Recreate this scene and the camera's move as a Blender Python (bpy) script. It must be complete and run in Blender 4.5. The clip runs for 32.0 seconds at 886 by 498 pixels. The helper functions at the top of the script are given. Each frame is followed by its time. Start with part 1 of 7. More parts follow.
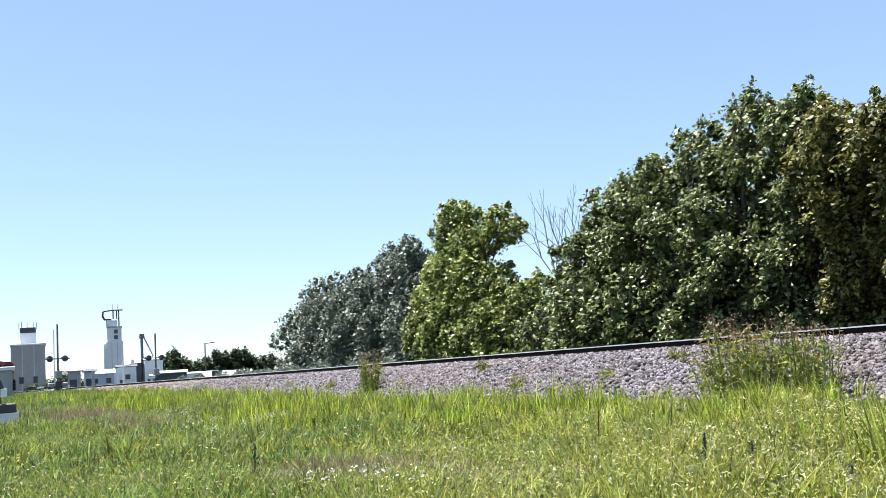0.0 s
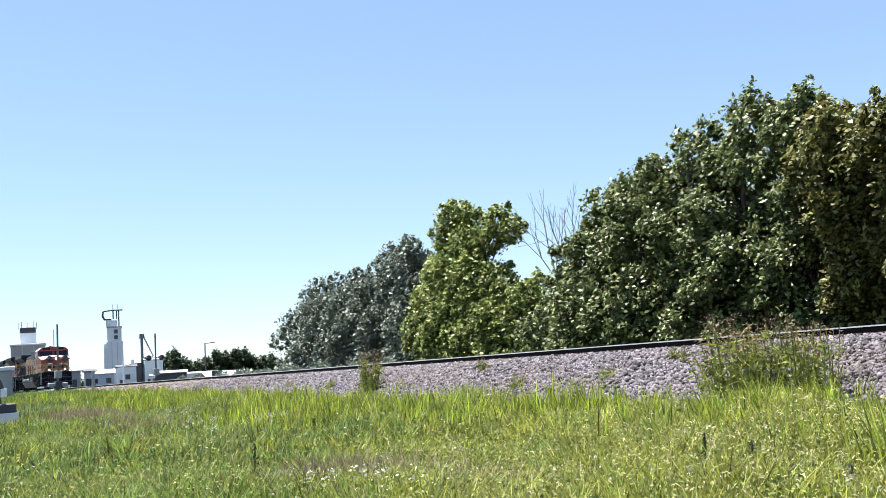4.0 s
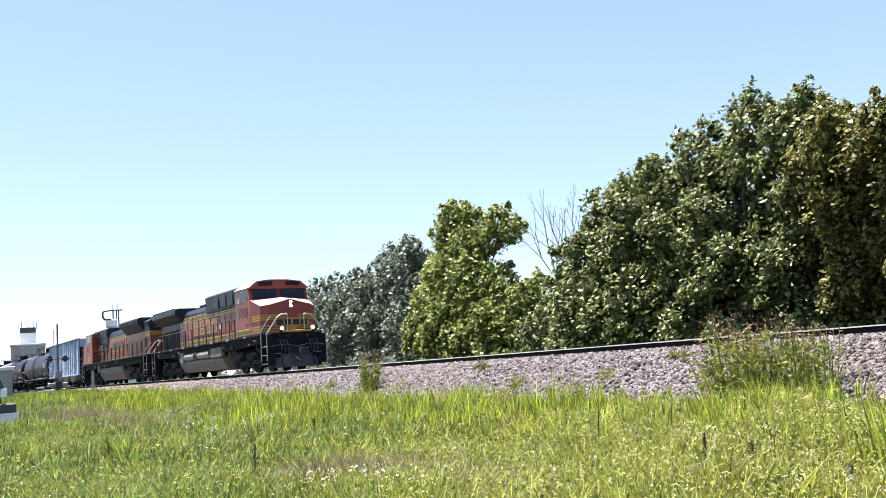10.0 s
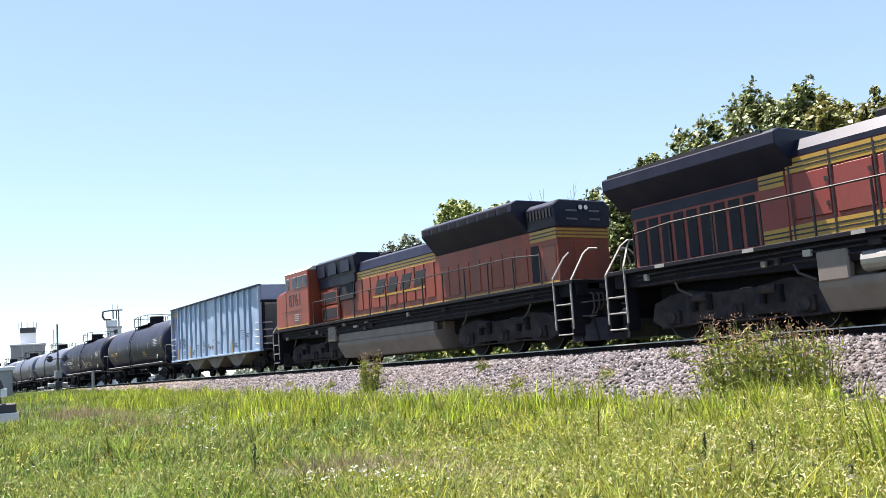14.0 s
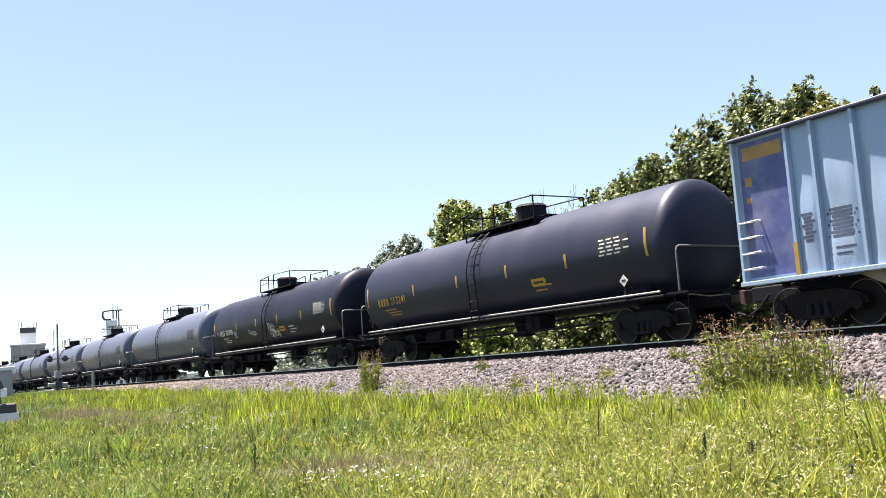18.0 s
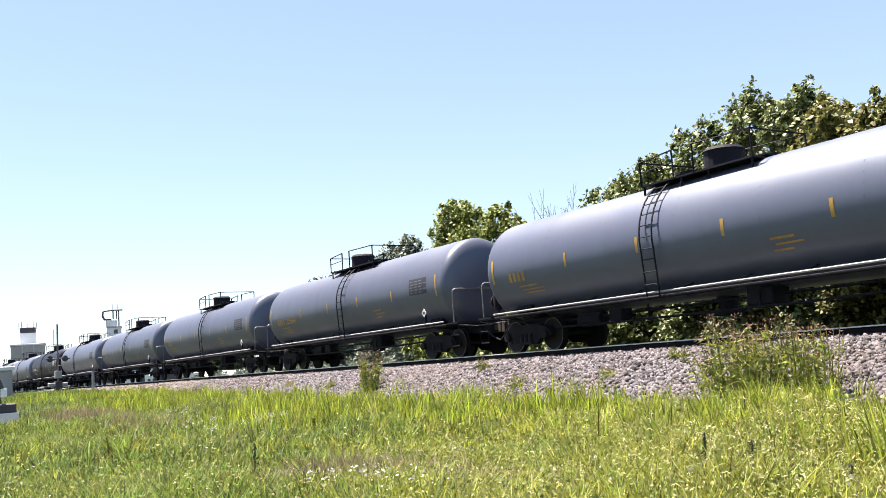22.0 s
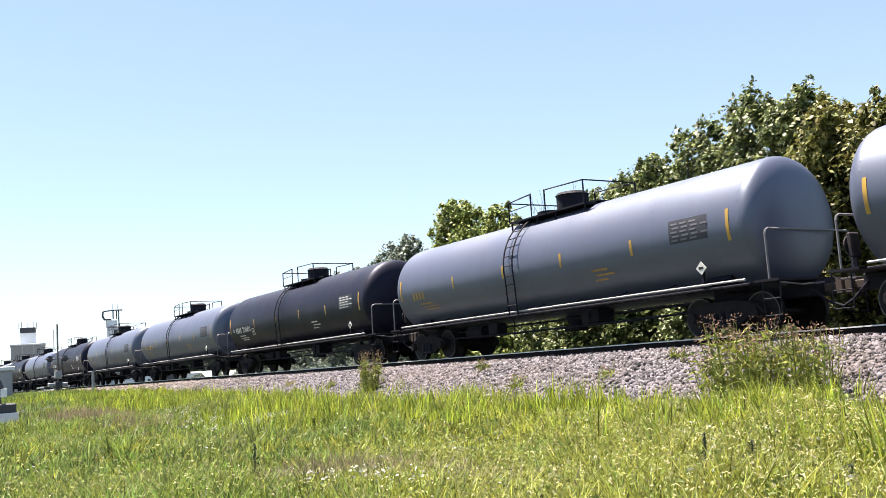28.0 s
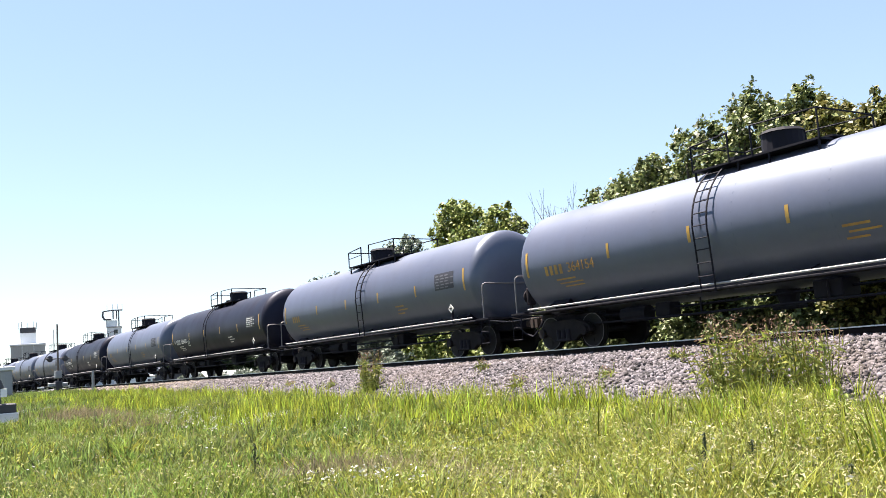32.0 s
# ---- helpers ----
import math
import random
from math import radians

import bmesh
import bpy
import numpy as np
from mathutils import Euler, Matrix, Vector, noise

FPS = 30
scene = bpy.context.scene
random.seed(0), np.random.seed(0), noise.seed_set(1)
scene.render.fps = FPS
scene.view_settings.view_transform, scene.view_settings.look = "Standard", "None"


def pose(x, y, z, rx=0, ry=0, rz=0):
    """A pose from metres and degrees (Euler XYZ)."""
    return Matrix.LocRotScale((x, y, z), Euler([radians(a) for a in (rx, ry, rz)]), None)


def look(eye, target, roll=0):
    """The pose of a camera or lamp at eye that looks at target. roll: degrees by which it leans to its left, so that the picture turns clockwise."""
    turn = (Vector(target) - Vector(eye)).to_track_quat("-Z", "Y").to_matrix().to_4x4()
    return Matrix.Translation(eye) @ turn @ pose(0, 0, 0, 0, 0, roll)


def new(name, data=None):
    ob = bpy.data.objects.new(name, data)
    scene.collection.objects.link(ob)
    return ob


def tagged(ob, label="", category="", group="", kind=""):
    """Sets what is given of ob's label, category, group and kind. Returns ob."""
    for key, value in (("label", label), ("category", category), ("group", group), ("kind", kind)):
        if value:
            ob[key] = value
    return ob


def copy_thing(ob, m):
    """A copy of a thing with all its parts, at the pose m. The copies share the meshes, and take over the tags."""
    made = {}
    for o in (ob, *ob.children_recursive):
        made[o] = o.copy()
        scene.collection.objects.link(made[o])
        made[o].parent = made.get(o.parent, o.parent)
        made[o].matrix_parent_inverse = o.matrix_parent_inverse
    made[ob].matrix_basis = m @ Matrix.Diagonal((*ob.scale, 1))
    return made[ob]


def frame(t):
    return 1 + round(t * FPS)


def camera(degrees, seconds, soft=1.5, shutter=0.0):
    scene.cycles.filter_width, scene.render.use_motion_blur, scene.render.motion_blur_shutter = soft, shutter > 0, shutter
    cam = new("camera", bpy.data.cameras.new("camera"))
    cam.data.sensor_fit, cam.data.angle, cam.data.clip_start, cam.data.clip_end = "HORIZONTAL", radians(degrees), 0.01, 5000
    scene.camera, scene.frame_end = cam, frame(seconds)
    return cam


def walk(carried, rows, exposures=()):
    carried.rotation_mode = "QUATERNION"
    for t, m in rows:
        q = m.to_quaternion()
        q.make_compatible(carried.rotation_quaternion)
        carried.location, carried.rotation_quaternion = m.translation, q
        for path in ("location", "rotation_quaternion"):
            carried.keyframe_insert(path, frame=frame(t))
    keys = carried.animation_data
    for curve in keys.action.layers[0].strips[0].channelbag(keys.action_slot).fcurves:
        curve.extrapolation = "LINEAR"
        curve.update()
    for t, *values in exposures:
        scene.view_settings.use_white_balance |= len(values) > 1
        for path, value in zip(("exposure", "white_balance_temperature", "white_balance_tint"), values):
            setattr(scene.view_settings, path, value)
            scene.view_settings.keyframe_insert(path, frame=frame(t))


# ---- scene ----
# Plan: the track runs along x, the camera stands in the meadow at x = 0, y = 0; the train runs towards +x.
TRACK_Y, RAIL_Z, EYE_Z = 17.44, 1.73, 1.5
cam = camera(50.65, 32.0, soft=0.5)
eye = (0.0, 0.0, EYE_Z)
aim = (-42.083, 26.289, 7.654)
walk(cam, [(0.0, look(eye, aim, -3.78)), (32.0, look(eye, aim, -3.78))],
     exposures=[(0.0, 1.86, 6300, 11), (7.0, 1.84, 6300, 11), (8.0, 1.82, 6300, 11.5), (9.0, 1.97, 6600, 12), (10.0, 2.10, 6740, 12.5), (11.0, 2.12, 6760, 12.5), (13.0, 2.06, 6700, 12), (17.0, 2.11, 7150, 14.0), (32.0, 2.11, 6980, 13.5)])

# how far the train has come, in metres, second by second
TRAVEL = [(0, -76.33), (1, -65.46), (2, -54.59), (3, -43.69), (5.5, -16.43), (6, -10.93), (7, 0), (8, 10.85), (9, 21.79), (9.5, 27.01), (10, 32.16), (10.5, 37.69), (11, 43.23), (11.5, 48.39), (12, 53.97), (12.5, 59.13), (13, 65.37), (13.5, 70.52), (14, 76.21), (16.5, 103.26), (17, 109.32), (17.5, 114.04), (18, 119.78), (18.5, 125.02), (19, 130.69), (19.5, 135.98), (20, 141.71), (20.5, 147.42), (21, 152.59), (21.5, 158.2), (22, 163.93), (22.5, 169.17), (23, 174.89), (23.5, 180.11), (24, 186.14), (24.5, 191.45), (25, 197.2), (25.5, 202.42), (27.5, 224.16), (28, 230.2), (28.5, 235.45), (29, 241.07), (29.5, 246.26), (30, 251.95), (30.5, 256.96), (31, 262.7), (31.5, 267.87), (32, 273.52)]

# ---------------------------------------------------------------- light
SUN = Vector((-0.30, -0.12, 0.95)).normalized()
world = bpy.data.worlds.new("sky")
scene.world = world
world.use_nodes = True
wn = world.node_tree
sky = wn.nodes.new("ShaderNodeTexSky")
sky.sky_type, sky.sun_disc = "NISHITA", False
sky.sun_elevation, sky.sun_rotation = math.asin(SUN.z), math.atan2(SUN.x, SUN.y)
sky.air_density, sky.dust_density, sky.ozone_density = 0.95, 0.0, 1.2
wn.nodes["Background"].inputs[1].default_value = 0.086
# a clear, slightly hazy blue: softer fall from horizon to zenith
even, tint = wn.nodes.new("ShaderNodeGamma"), wn.nodes.new("ShaderNodeMix")
even.inputs["Gamma"].default_value = 0.66
tint.data_type, tint.blend_type = "RGBA", "MULTIPLY"
tint.inputs["Factor"].default_value = 1.0
tint.inputs["B"].default_value = (0.88, 0.985, 1.10, 1)
wn.links.new(sky.outputs[0], even.inputs["Color"])
wn.links.new(even.outputs[0], tint.inputs["A"])
wn.links.new(tint.outputs["Result"], wn.nodes["Background"].inputs[0])
sun = new("sun", bpy.data.lights.new("sun", "SUN"))
sun.data.energy, sun.data.angle, sun.data.color = 5.0, radians(0.55), (1.0, 0.955, 0.905)
sun.matrix_world = look(SUN * 60, (0, 0, 0))


# ---------------------------------------------------------------- materials
def mat(name, col, rough=0.6, metal=0.0, var=0.25, scale=3.0, bump=0.0, fine=40.0, dirt=None, dirt_scale=0.8, dirt_amt=0.5,
        island=0.0, obj=0.0, trans=0.0, glow=None, stretch=(1, 1, 1), spec=0.5, hue=0.0, ior=1.5, gloss=None):
    """A surface with grain at two scales, dirt in patches, and a tint that differs piece by piece."""
    m = bpy.data.materials.new(name)
    m.use_nodes = True
    t = m.node_tree
    n, l = t.nodes, t.links
    b = n["Principled BSDF"]
    tc = n.new("ShaderNodeTexCoord")
    mp = n.new("ShaderNodeMapping")
    mp.inputs["Scale"].default_value = stretch
    l.new(tc.outputs["Object"], mp.inputs["Vector"])
    big, small = n.new("ShaderNodeTexNoise"), n.new("ShaderNodeTexNoise")
    for k, s, d in ((big, scale, 4), (small, fine, 3)):
        k.inputs["Scale"].default_value, k.inputs["Detail"].default_value = s, d
        l.new(mp.outputs[0], k.inputs["Vector"])
    add = n.new("ShaderNodeMath")
    add.operation = "MULTIPLY_ADD"
    add.inputs[1].default_value = 0.5
    l.new(small.outputs["Fac"], add.inputs[0])
    l.new(big.outputs["Fac"], add.inputs[2])
    rng = n.new("ShaderNodeMapRange")
    rng.inputs["From Min"].default_value, rng.inputs["From Max"].default_value = 0.4, 1.1
    rng.inputs["To Min"].default_value, rng.inputs["To Max"].default_value = 1 - var, 1 + var
    l.new(add.outputs[0], rng.inputs["Value"])
    value = rng.outputs[0]
    hsv = n.new("ShaderNodeHueSaturation")
    hsv.inputs["Color"].default_value = (*col, 1)
    for amount, node in ((island, "ShaderNodeNewGeometry"), (obj, "ShaderNodeObjectInfo")):
        if amount:
            src = n.new(node)
            r2, mul = n.new("ShaderNodeMapRange"), n.new("ShaderNodeMath")
            r2.inputs["To Min"].default_value, r2.inputs["To Max"].default_value = 1 - amount, 1 + amount
            out = src.outputs["Random Per Island"] if node.endswith("Geometry") else src.outputs["Random"]
            l.new(out, r2.inputs["Value"])
            mul.operation = "MULTIPLY"
            l.new(value, mul.inputs[0])
            l.new(r2.outputs[0], mul.inputs[1])
            value = mul.outputs[0]
            if hue:
                r3, m7 = n.new("ShaderNodeMapRange"), n.new("ShaderNodeMath")
                m7.operation = "MULTIPLY"
                m7.inputs[1].default_value = 7.31
                fr = n.new("ShaderNodeMath")
                fr.operation = "FRACT"
                l.new(out, m7.inputs[0])
                l.new(m7.outputs[0], fr.inputs[0])
                r3.inputs["To Min"].default_value, r3.inputs["To Max"].default_value = 0.5 - hue, 0.5 + hue
                l.new(fr.outputs[0], r3.inputs["Value"])
                l.new(r3.outputs[0], hsv.inputs["Hue"])
    l.new(value, hsv.inputs["Value"])
    colour = hsv.outputs[0]
    if dirt:
        dn, dr, mx = n.new("ShaderNodeTexNoise"), n.new("ShaderNodeMapRange"), n.new("ShaderNodeMix")
        dn.inputs["Scale"].default_value, dn.inputs["Detail"].default_value = dirt_scale, 6
        dn.inputs["Roughness"].default_value = 0.65
        l.new(mp.outputs[0], dn.inputs["Vector"])
        dr.inputs["From Min"].default_value, dr.inputs["From Max"].default_value = 0.42, 0.66
        dr.inputs["To Max"].default_value = dirt_amt
        l.new(dn.outputs["Fac"], dr.inputs["Value"])
        mx.data_type = "RGBA"
        l.new(dr.outputs[0], mx.inputs["Factor"])
        l.new(colour, mx.inputs["A"])
        mx.inputs["B"].default_value = (*dirt, 1)
        colour = mx.outputs["Result"]
    l.new(colour, b.inputs["Base Color"])
    b.inputs["Metallic"].default_value = metal
    b.inputs["IOR"].default_value = ior
    if gloss:
        b.inputs["Specular Tint"].default_value = (*gloss, 1)
    b.inputs["Specular IOR Level"].default_value = spec
    rr = n.new("ShaderNodeMapRange")
    rr.inputs["To Min"].default_value, rr.inputs["To Max"].default_value = max(0.03, rough - 0.12), min(1, rough + 0.12)
    l.new(big.outputs["Fac"], rr.inputs["Value"])
    l.new(rr.outputs[0], b.inputs["Roughness"])
    if bump:
        bp = n.new("ShaderNodeBump")
        bp.inputs["Strength"].default_value, bp.inputs["Distance"].default_value = bump, 0.03
        l.new(add.outputs[0], bp.inputs["Height"])
        l.new(bp.outputs[0], b.inputs["Normal"])
    if glow:
        b.inputs["Emission Color"].default_value = (*col, 1)
        b.inputs["Emission Strength"].default_value = glow
    if trans:
        tr, ms = n.new("ShaderNodeBsdfTranslucent"), n.new("ShaderNodeMixShader")
        ms.inputs[0].default_value = trans
        l.new(colour, tr.inputs["Color"])
        l.new(b.outputs[0], ms.inputs[1])
        l.new(tr.outputs[0], ms.inputs[2])
        l.new(ms.outputs[0], n["Material Output"].inputs["Surface"])
    return m


M_SOIL = mat("meadow_soil", (0.018, 0.024, 0.0072), 0.95, var=0.5, scale=0.35, fine=14, bump=0.6, dirt=(0.033, 0.03, 0.015), dirt_scale=0.25)
M_GRASS = mat("grass_blade", (0.162, 0.228, 0.046), 0.5, var=0.65, scale=0.22, fine=3.5, island=0.8, hue=0.03, trans=0.36,
              dirt=(0.20, 0.19, 0.08), dirt_scale=0.3, dirt_amt=0.4)
M_GRASS_PALE = mat("yellowing_grass_blade", (0.248, 0.270, 0.044), 0.5, var=0.65, scale=0.3, fine=3.5, island=0.8, hue=0.03, trans=0.36,
                   dirt=(0.29, 0.265, 0.09), dirt_scale=0.4, dirt_amt=0.4)
M_GRASS_TALL = mat("tall_grass_blade", (0.255, 0.305, 0.044), 0.5, var=0.5, scale=0.5, fine=2.5, island=0.75, hue=0.03, trans=0.5, spec=0.3)
M_STRAW = mat("dry_grass", (0.27, 0.255, 0.12), 0.7, var=0.3, island=0.45, trans=0.3)
M_RIPE = mat("ripe_grass_blade", (0.20, 0.165, 0.09), 0.7, var=0.3, island=0.5, trans=0.3)
M_WEED = mat("weed_leaf", (0.165, 0.190, 0.036), 0.75, var=0.3, island=0.45, hue=0.03, trans=0.35)
M_SEED = mat("seed_head", (0.18, 0.112, 0.075), 0.85, var=0.3, island=0.45, trans=0.2)
M_DOCK = mat("dry_dock", (0.050, 0.066, 0.030), 0.9, var=0.3, island=0.3)
M_PLUME = mat("grass_plume", (0.28, 0.26, 0.12), 0.8, var=0.25, island=0.4, trans=0.3)
M_BLOOM = mat("white_bloom", (0.504, 0.504, 0.462), 0.8, var=0.1, island=0.15, trans=0.2)
M_STONE = mat("ballast_stone", (0.092, 0.082, 0.091), 0.9, var=0.3, scale=6, fine=60, island=0.95, hue=0.03, bump=0.3, dirt=(0.105, 0.078, 0.062), dirt_scale=0.35, dirt_amt=0.4)
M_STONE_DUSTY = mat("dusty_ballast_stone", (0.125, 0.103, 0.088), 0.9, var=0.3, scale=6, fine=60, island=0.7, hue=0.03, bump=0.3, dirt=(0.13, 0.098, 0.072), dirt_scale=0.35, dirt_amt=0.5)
# bed far darker than its stones: shade of the gaps put into the colour
M_BED = mat("shaded_ballast_bed", (0.03, 0.0258, 0.0258), 0.95, var=0.5, scale=7, fine=30, bump=1.0)
M_RAIL = mat("rail_steel", (0.010, 0.008, 0.008), 0.75, var=0.3, spec=0.1, dirt=(0.022, 0.012, 0.010), dirt_scale=2)
M_RAILTOP = mat("worn_rail_head", (0.62, 0.61, 0.60), 0.5, metal=0.2, var=0.1)
M_TIE = mat("sleeper_wood", (0.07, 0.055, 0.045), 0.9, var=0.4, scale=5, bump=0.5, obj=0.3, stretch=(1, 6, 1))
M_BARK = mat("bark", (0.075, 0.06, 0.048), 0.95, var=0.4, scale=5, fine=25, bump=0.8, stretch=(1, 1, 0.25))
M_DEADWOOD = mat("dead_wood", (0.13, 0.115, 0.11), 0.9, var=0.3, scale=5, bump=0.4)
M_LEAF_DARK = mat("leaf_dark", (0.130, 0.155, 0.058), 0.5, var=0.35, scale=0.5, fine=3, island=0.75, hue=0.025, trans=0.19, spec=0.25)
M_LEAF_BRIGHT = mat("leaf_bright", (0.190, 0.225, 0.066), 0.5, var=0.3, scale=0.5, fine=3, island=0.7, hue=0.025, trans=0.22, spec=0.25)
M_LEAF_GREY = mat("leaf_grey", (0.150, 0.178, 0.138), 0.5, var=0.3, scale=0.4, fine=3, island=0.55, hue=0.02, trans=0.18, spec=0.25)
M_LEAF_YELLOW = mat("leaf_olive", (0.150, 0.148, 0.044), 0.5, var=0.3, scale=0.5, fine=3, island=0.6, hue=0.03, trans=0.19, spec=0.25)
M_LEAF_FAR = mat("leaf_far", (0.036, 0.056, 0.0224), 0.7, var=0.3, scale=0.2, fine=1, island=0.4, trans=0.2)


# ---------------------------------------------------------------- building blocks
def mesh_ob(name, bm, material, smooth=False):
    me = bpy.data.meshes.new(name)
    bm.to_mesh(me)
    bm.free()
    me.materials.append(material)
    if smooth:
        me.polygons.foreach_set("use_smooth", [True] * len(me.polygons))
    return new(name, me)


def part(name, bm, material, parent, label="", smooth=False):
    """Links a bmesh as one mesh object under a thing or under a part."""
    ob = mesh_ob(name, bm, material, smooth)
    ob.parent = parent
    return tagged(ob, label)


def thing(name, label, category, group="", kind="", m=None):
    ob = tagged(new(name), label, category, group, kind)
    ob.empty_display_size = 0.3
    if m is not None:
        ob.matrix_basis = m
    return ob


def np_mesh(name, verts, faces, material, smooth=False):
    """A mesh from arrays: verts (n, 3), faces (m, 3 or 4)."""
    me = bpy.data.meshes.new(name)
    k = faces.shape[1]
    me.vertices.add(len(verts))
    me.vertices.foreach_set("co", np.ascontiguousarray(verts, np.float32).ravel())
    me.loops.add(faces.size)
    me.loops.foreach_set("vertex_index", np.ascontiguousarray(faces, np.int32).ravel())
    me.polygons.add(len(faces))
    me.polygons.foreach_set("loop_start", np.arange(0, faces.size, k, dtype=np.int32))
    if smooth:
        me.polygons.foreach_set("use_smooth", np.ones(len(faces), bool))
    me.update(calc_edges=True)
    me.materials.append(material)
    return new(name, me)


def box(bm, x0, x1, y0, y1, z0, z1, b=0.0):
    vs = [bm.verts.new((x, y, z)) for x in (x0, x1) for y in (y0, y1) for z in (z0, z1)]
    fs = [bm.faces.new([vs[i] for i in q]) for q in ((0, 1, 3, 2), (4, 6, 7, 5), (0, 4, 5, 1), (2, 3, 7, 6), (0, 2, 6, 4), (1, 5, 7, 3))]
    if b:
        es = list({e for f in fs for e in f.edges})
        bmesh.ops.bevel(bm, geom=es, offset=b, segments=1, affect="EDGES")
    return bm


def prism(bm, pts, a0, a1, axis="y", b=0.0):
    """A polygon drawn in the plane across an axis, and drawn out along it. axis x: points are (y, z); y: (x, z); z: (x, y)."""
    def at(p, a):
        return {"x": (a, p[0], p[1]), "y": (p[0], a, p[1]), "z": (p[0], p[1], a)}[axis]
    lo, hi = [bm.verts.new(at(p, a0)) for p in pts], [bm.verts.new(at(p, a1)) for p in pts]
    k = len(pts)
    fs = [bm.faces.new(lo), bm.faces.new(hi[::-1])]
    for i in range(k):
        fs.append(bm.faces.new((lo[i], hi[i], hi[(i + 1) % k], lo[(i + 1) % k])))
    bmesh.ops.recalc_face_normals(bm, faces=fs)
    if b:
        bmesh.ops.bevel(bm, geom=list({e for f in fs for e in f.edges}), offset=b, segments=1, affect="EDGES")
    return bm


def cyl(bm, a, b, r, n=10, r2=None):
    a, b = Vector(a), Vector(b)
    d = (b - a).normalized()
    u = d.orthogonal().normalized()
    v = d.cross(u)
    r2 = r if r2 is None else r2
    ring = [[bm.verts.new(p + (u * math.cos(2 * math.pi * i / n) + v * math.sin(2 * math.pi * i / n)) * q) for i in range(n)]
            for p, q in ((a, r), (b, r2))]
    for i in range(n):
        bm.faces.new((ring[0][i], ring[0][(i + 1) % n], ring[1][(i + 1) % n], ring[1][i]))
    bm.faces.new(ring[0][::-1])
    bm.faces.new(ring[1])
    return bm


def tube(bm, pts, r, n=6):
    """One bent round bar through the points."""
    pts = [Vector(p) for p in pts]
    ways = [(b - a).normalized() for a, b in zip(pts, pts[1:])]
    u = ways[0].orthogonal().normalized()
    rings = []
    for i, p in enumerate(pts):
        d0, d1 = ways[max(0, i - 1)], ways[min(i, len(ways) - 1)]
        d = (d0 + d1).normalized()
        u = (u - d * u.dot(d)).normalized()
        v = d.cross(u)
        wide = min(1.5, 1 / max(0.3, d.dot(d1)))
        rings.append([bm.verts.new(p + (u * math.cos(2 * math.pi * k / n) + v * math.sin(2 * math.pi * k / n)) * r * wide) for k in range(n)])
    for a, b in zip(rings, rings[1:]):
        for k in range(n):
            bm.faces.new((a[k], a[(k + 1) % n], b[(k + 1) % n], b[k]))
    bm.faces.new(rings[0][::-1])
    bm.faces.new(rings[-1])
    return bm


def B():
    return bmesh.new()


def sstep(t):
    t = np.clip(t, 0, 1)
    return t * t * (3 - 2 * t)


rng = np.random.default_rng(7)


# ---------------------------------------------------------------- ground
def ground_z(x, y):
    """The meadow lies low by the camera and rises to the road crossing; beyond the track it is level."""
    x, y = np.asarray(x, float), np.asarray(y, float)
    z = 1.10 * sstep((-x - 12) / 68) + 0.20 * sstep((y - 5) / 8)
    far = sstep((y - 18) / 8)
    z = z * (1 - far) + 1.0 * far
    z = z + 0.05 * np.sin(x * 0.9 + 1.3 * np.sin(y * 0.5)) * np.sin(y * 0.8 + 0.4 * x) * np.exp(-(x / 60) ** 2)
    return z - 0.00006 * np.clip(np.hypot(x, y) - 500, 0, None) ** 1.0


def build_ground():
    xs = np.concatenate([[-4000, -2000, -1000, -600, -400, -300, -230, -180, -150, -130], np.arange(-115, 21, 1.0), [26, 34, 50, 80, 140, 300, 700, 2000, 4000]])
    ys = np.concatenate([[-4000, -1500, -500, -200, -90, -50, -30, -20, -14, -10], np.arange(-7, 32, 0.8), [34, 37, 42, 50, 62, 80, 110, 160, 300, 700, 1600, 4000]])
    gx, gy = np.meshgrid(xs, ys, indexing="ij")
    v = np.stack([gx, gy, ground_z(gx, gy)], -1).reshape(-1, 3)
    i, j = np.meshgrid(np.arange(len(xs) - 1), np.arange(len(ys) - 1), indexing="ij")
    a = (i * len(ys) + j).ravel()
    ob = np_mesh("ground", v, np.stack([a, a + len(ys), a + len(ys) + 1, a + 1], 1), M_SOIL, True)
    return tagged(ob, "rough meadow ground under tall summer grass", "ground", kind="structure")


build_ground()


# ---------------------------------------------------------------- track
def build_ballast():
    """The raised stone bed of the track."""
    prof = [(-5.2, -0.1), (-4.3, 0.24), (-1.95, 1.42), (-1.3, 1.50), (1.3, 1.50), (1.95, 1.42), (3.4, 0.75), (4.2, 0.5)]
    xs = np.concatenate([np.arange(-640, -60, 20), np.arange(-60, 30, 1.0), np.arange(30, 260, 20)])
    v, f = [], []
    k = len(prof)
    for x in xs:
        for y, z in prof:
            wob = 0.05 * math.sin(x * 1.7 + y * 2) + 0.04 * math.sin(x * 0.6 - y) if abs(y) > 1.3 else 0
            v.append((x, TRACK_Y + y + wob, z + wob * 0.5))
    for i in range(len(xs) - 1):
        for j in range(k - 1):
            a = i * k + j
            f.append((a, a + k, a + k + 1, a + 1))
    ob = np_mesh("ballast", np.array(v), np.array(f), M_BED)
    return tagged(ob, "raised stone bed, coloured near-black as shade between the loose stones", "railway ballast", kind="structure")


build_ballast()


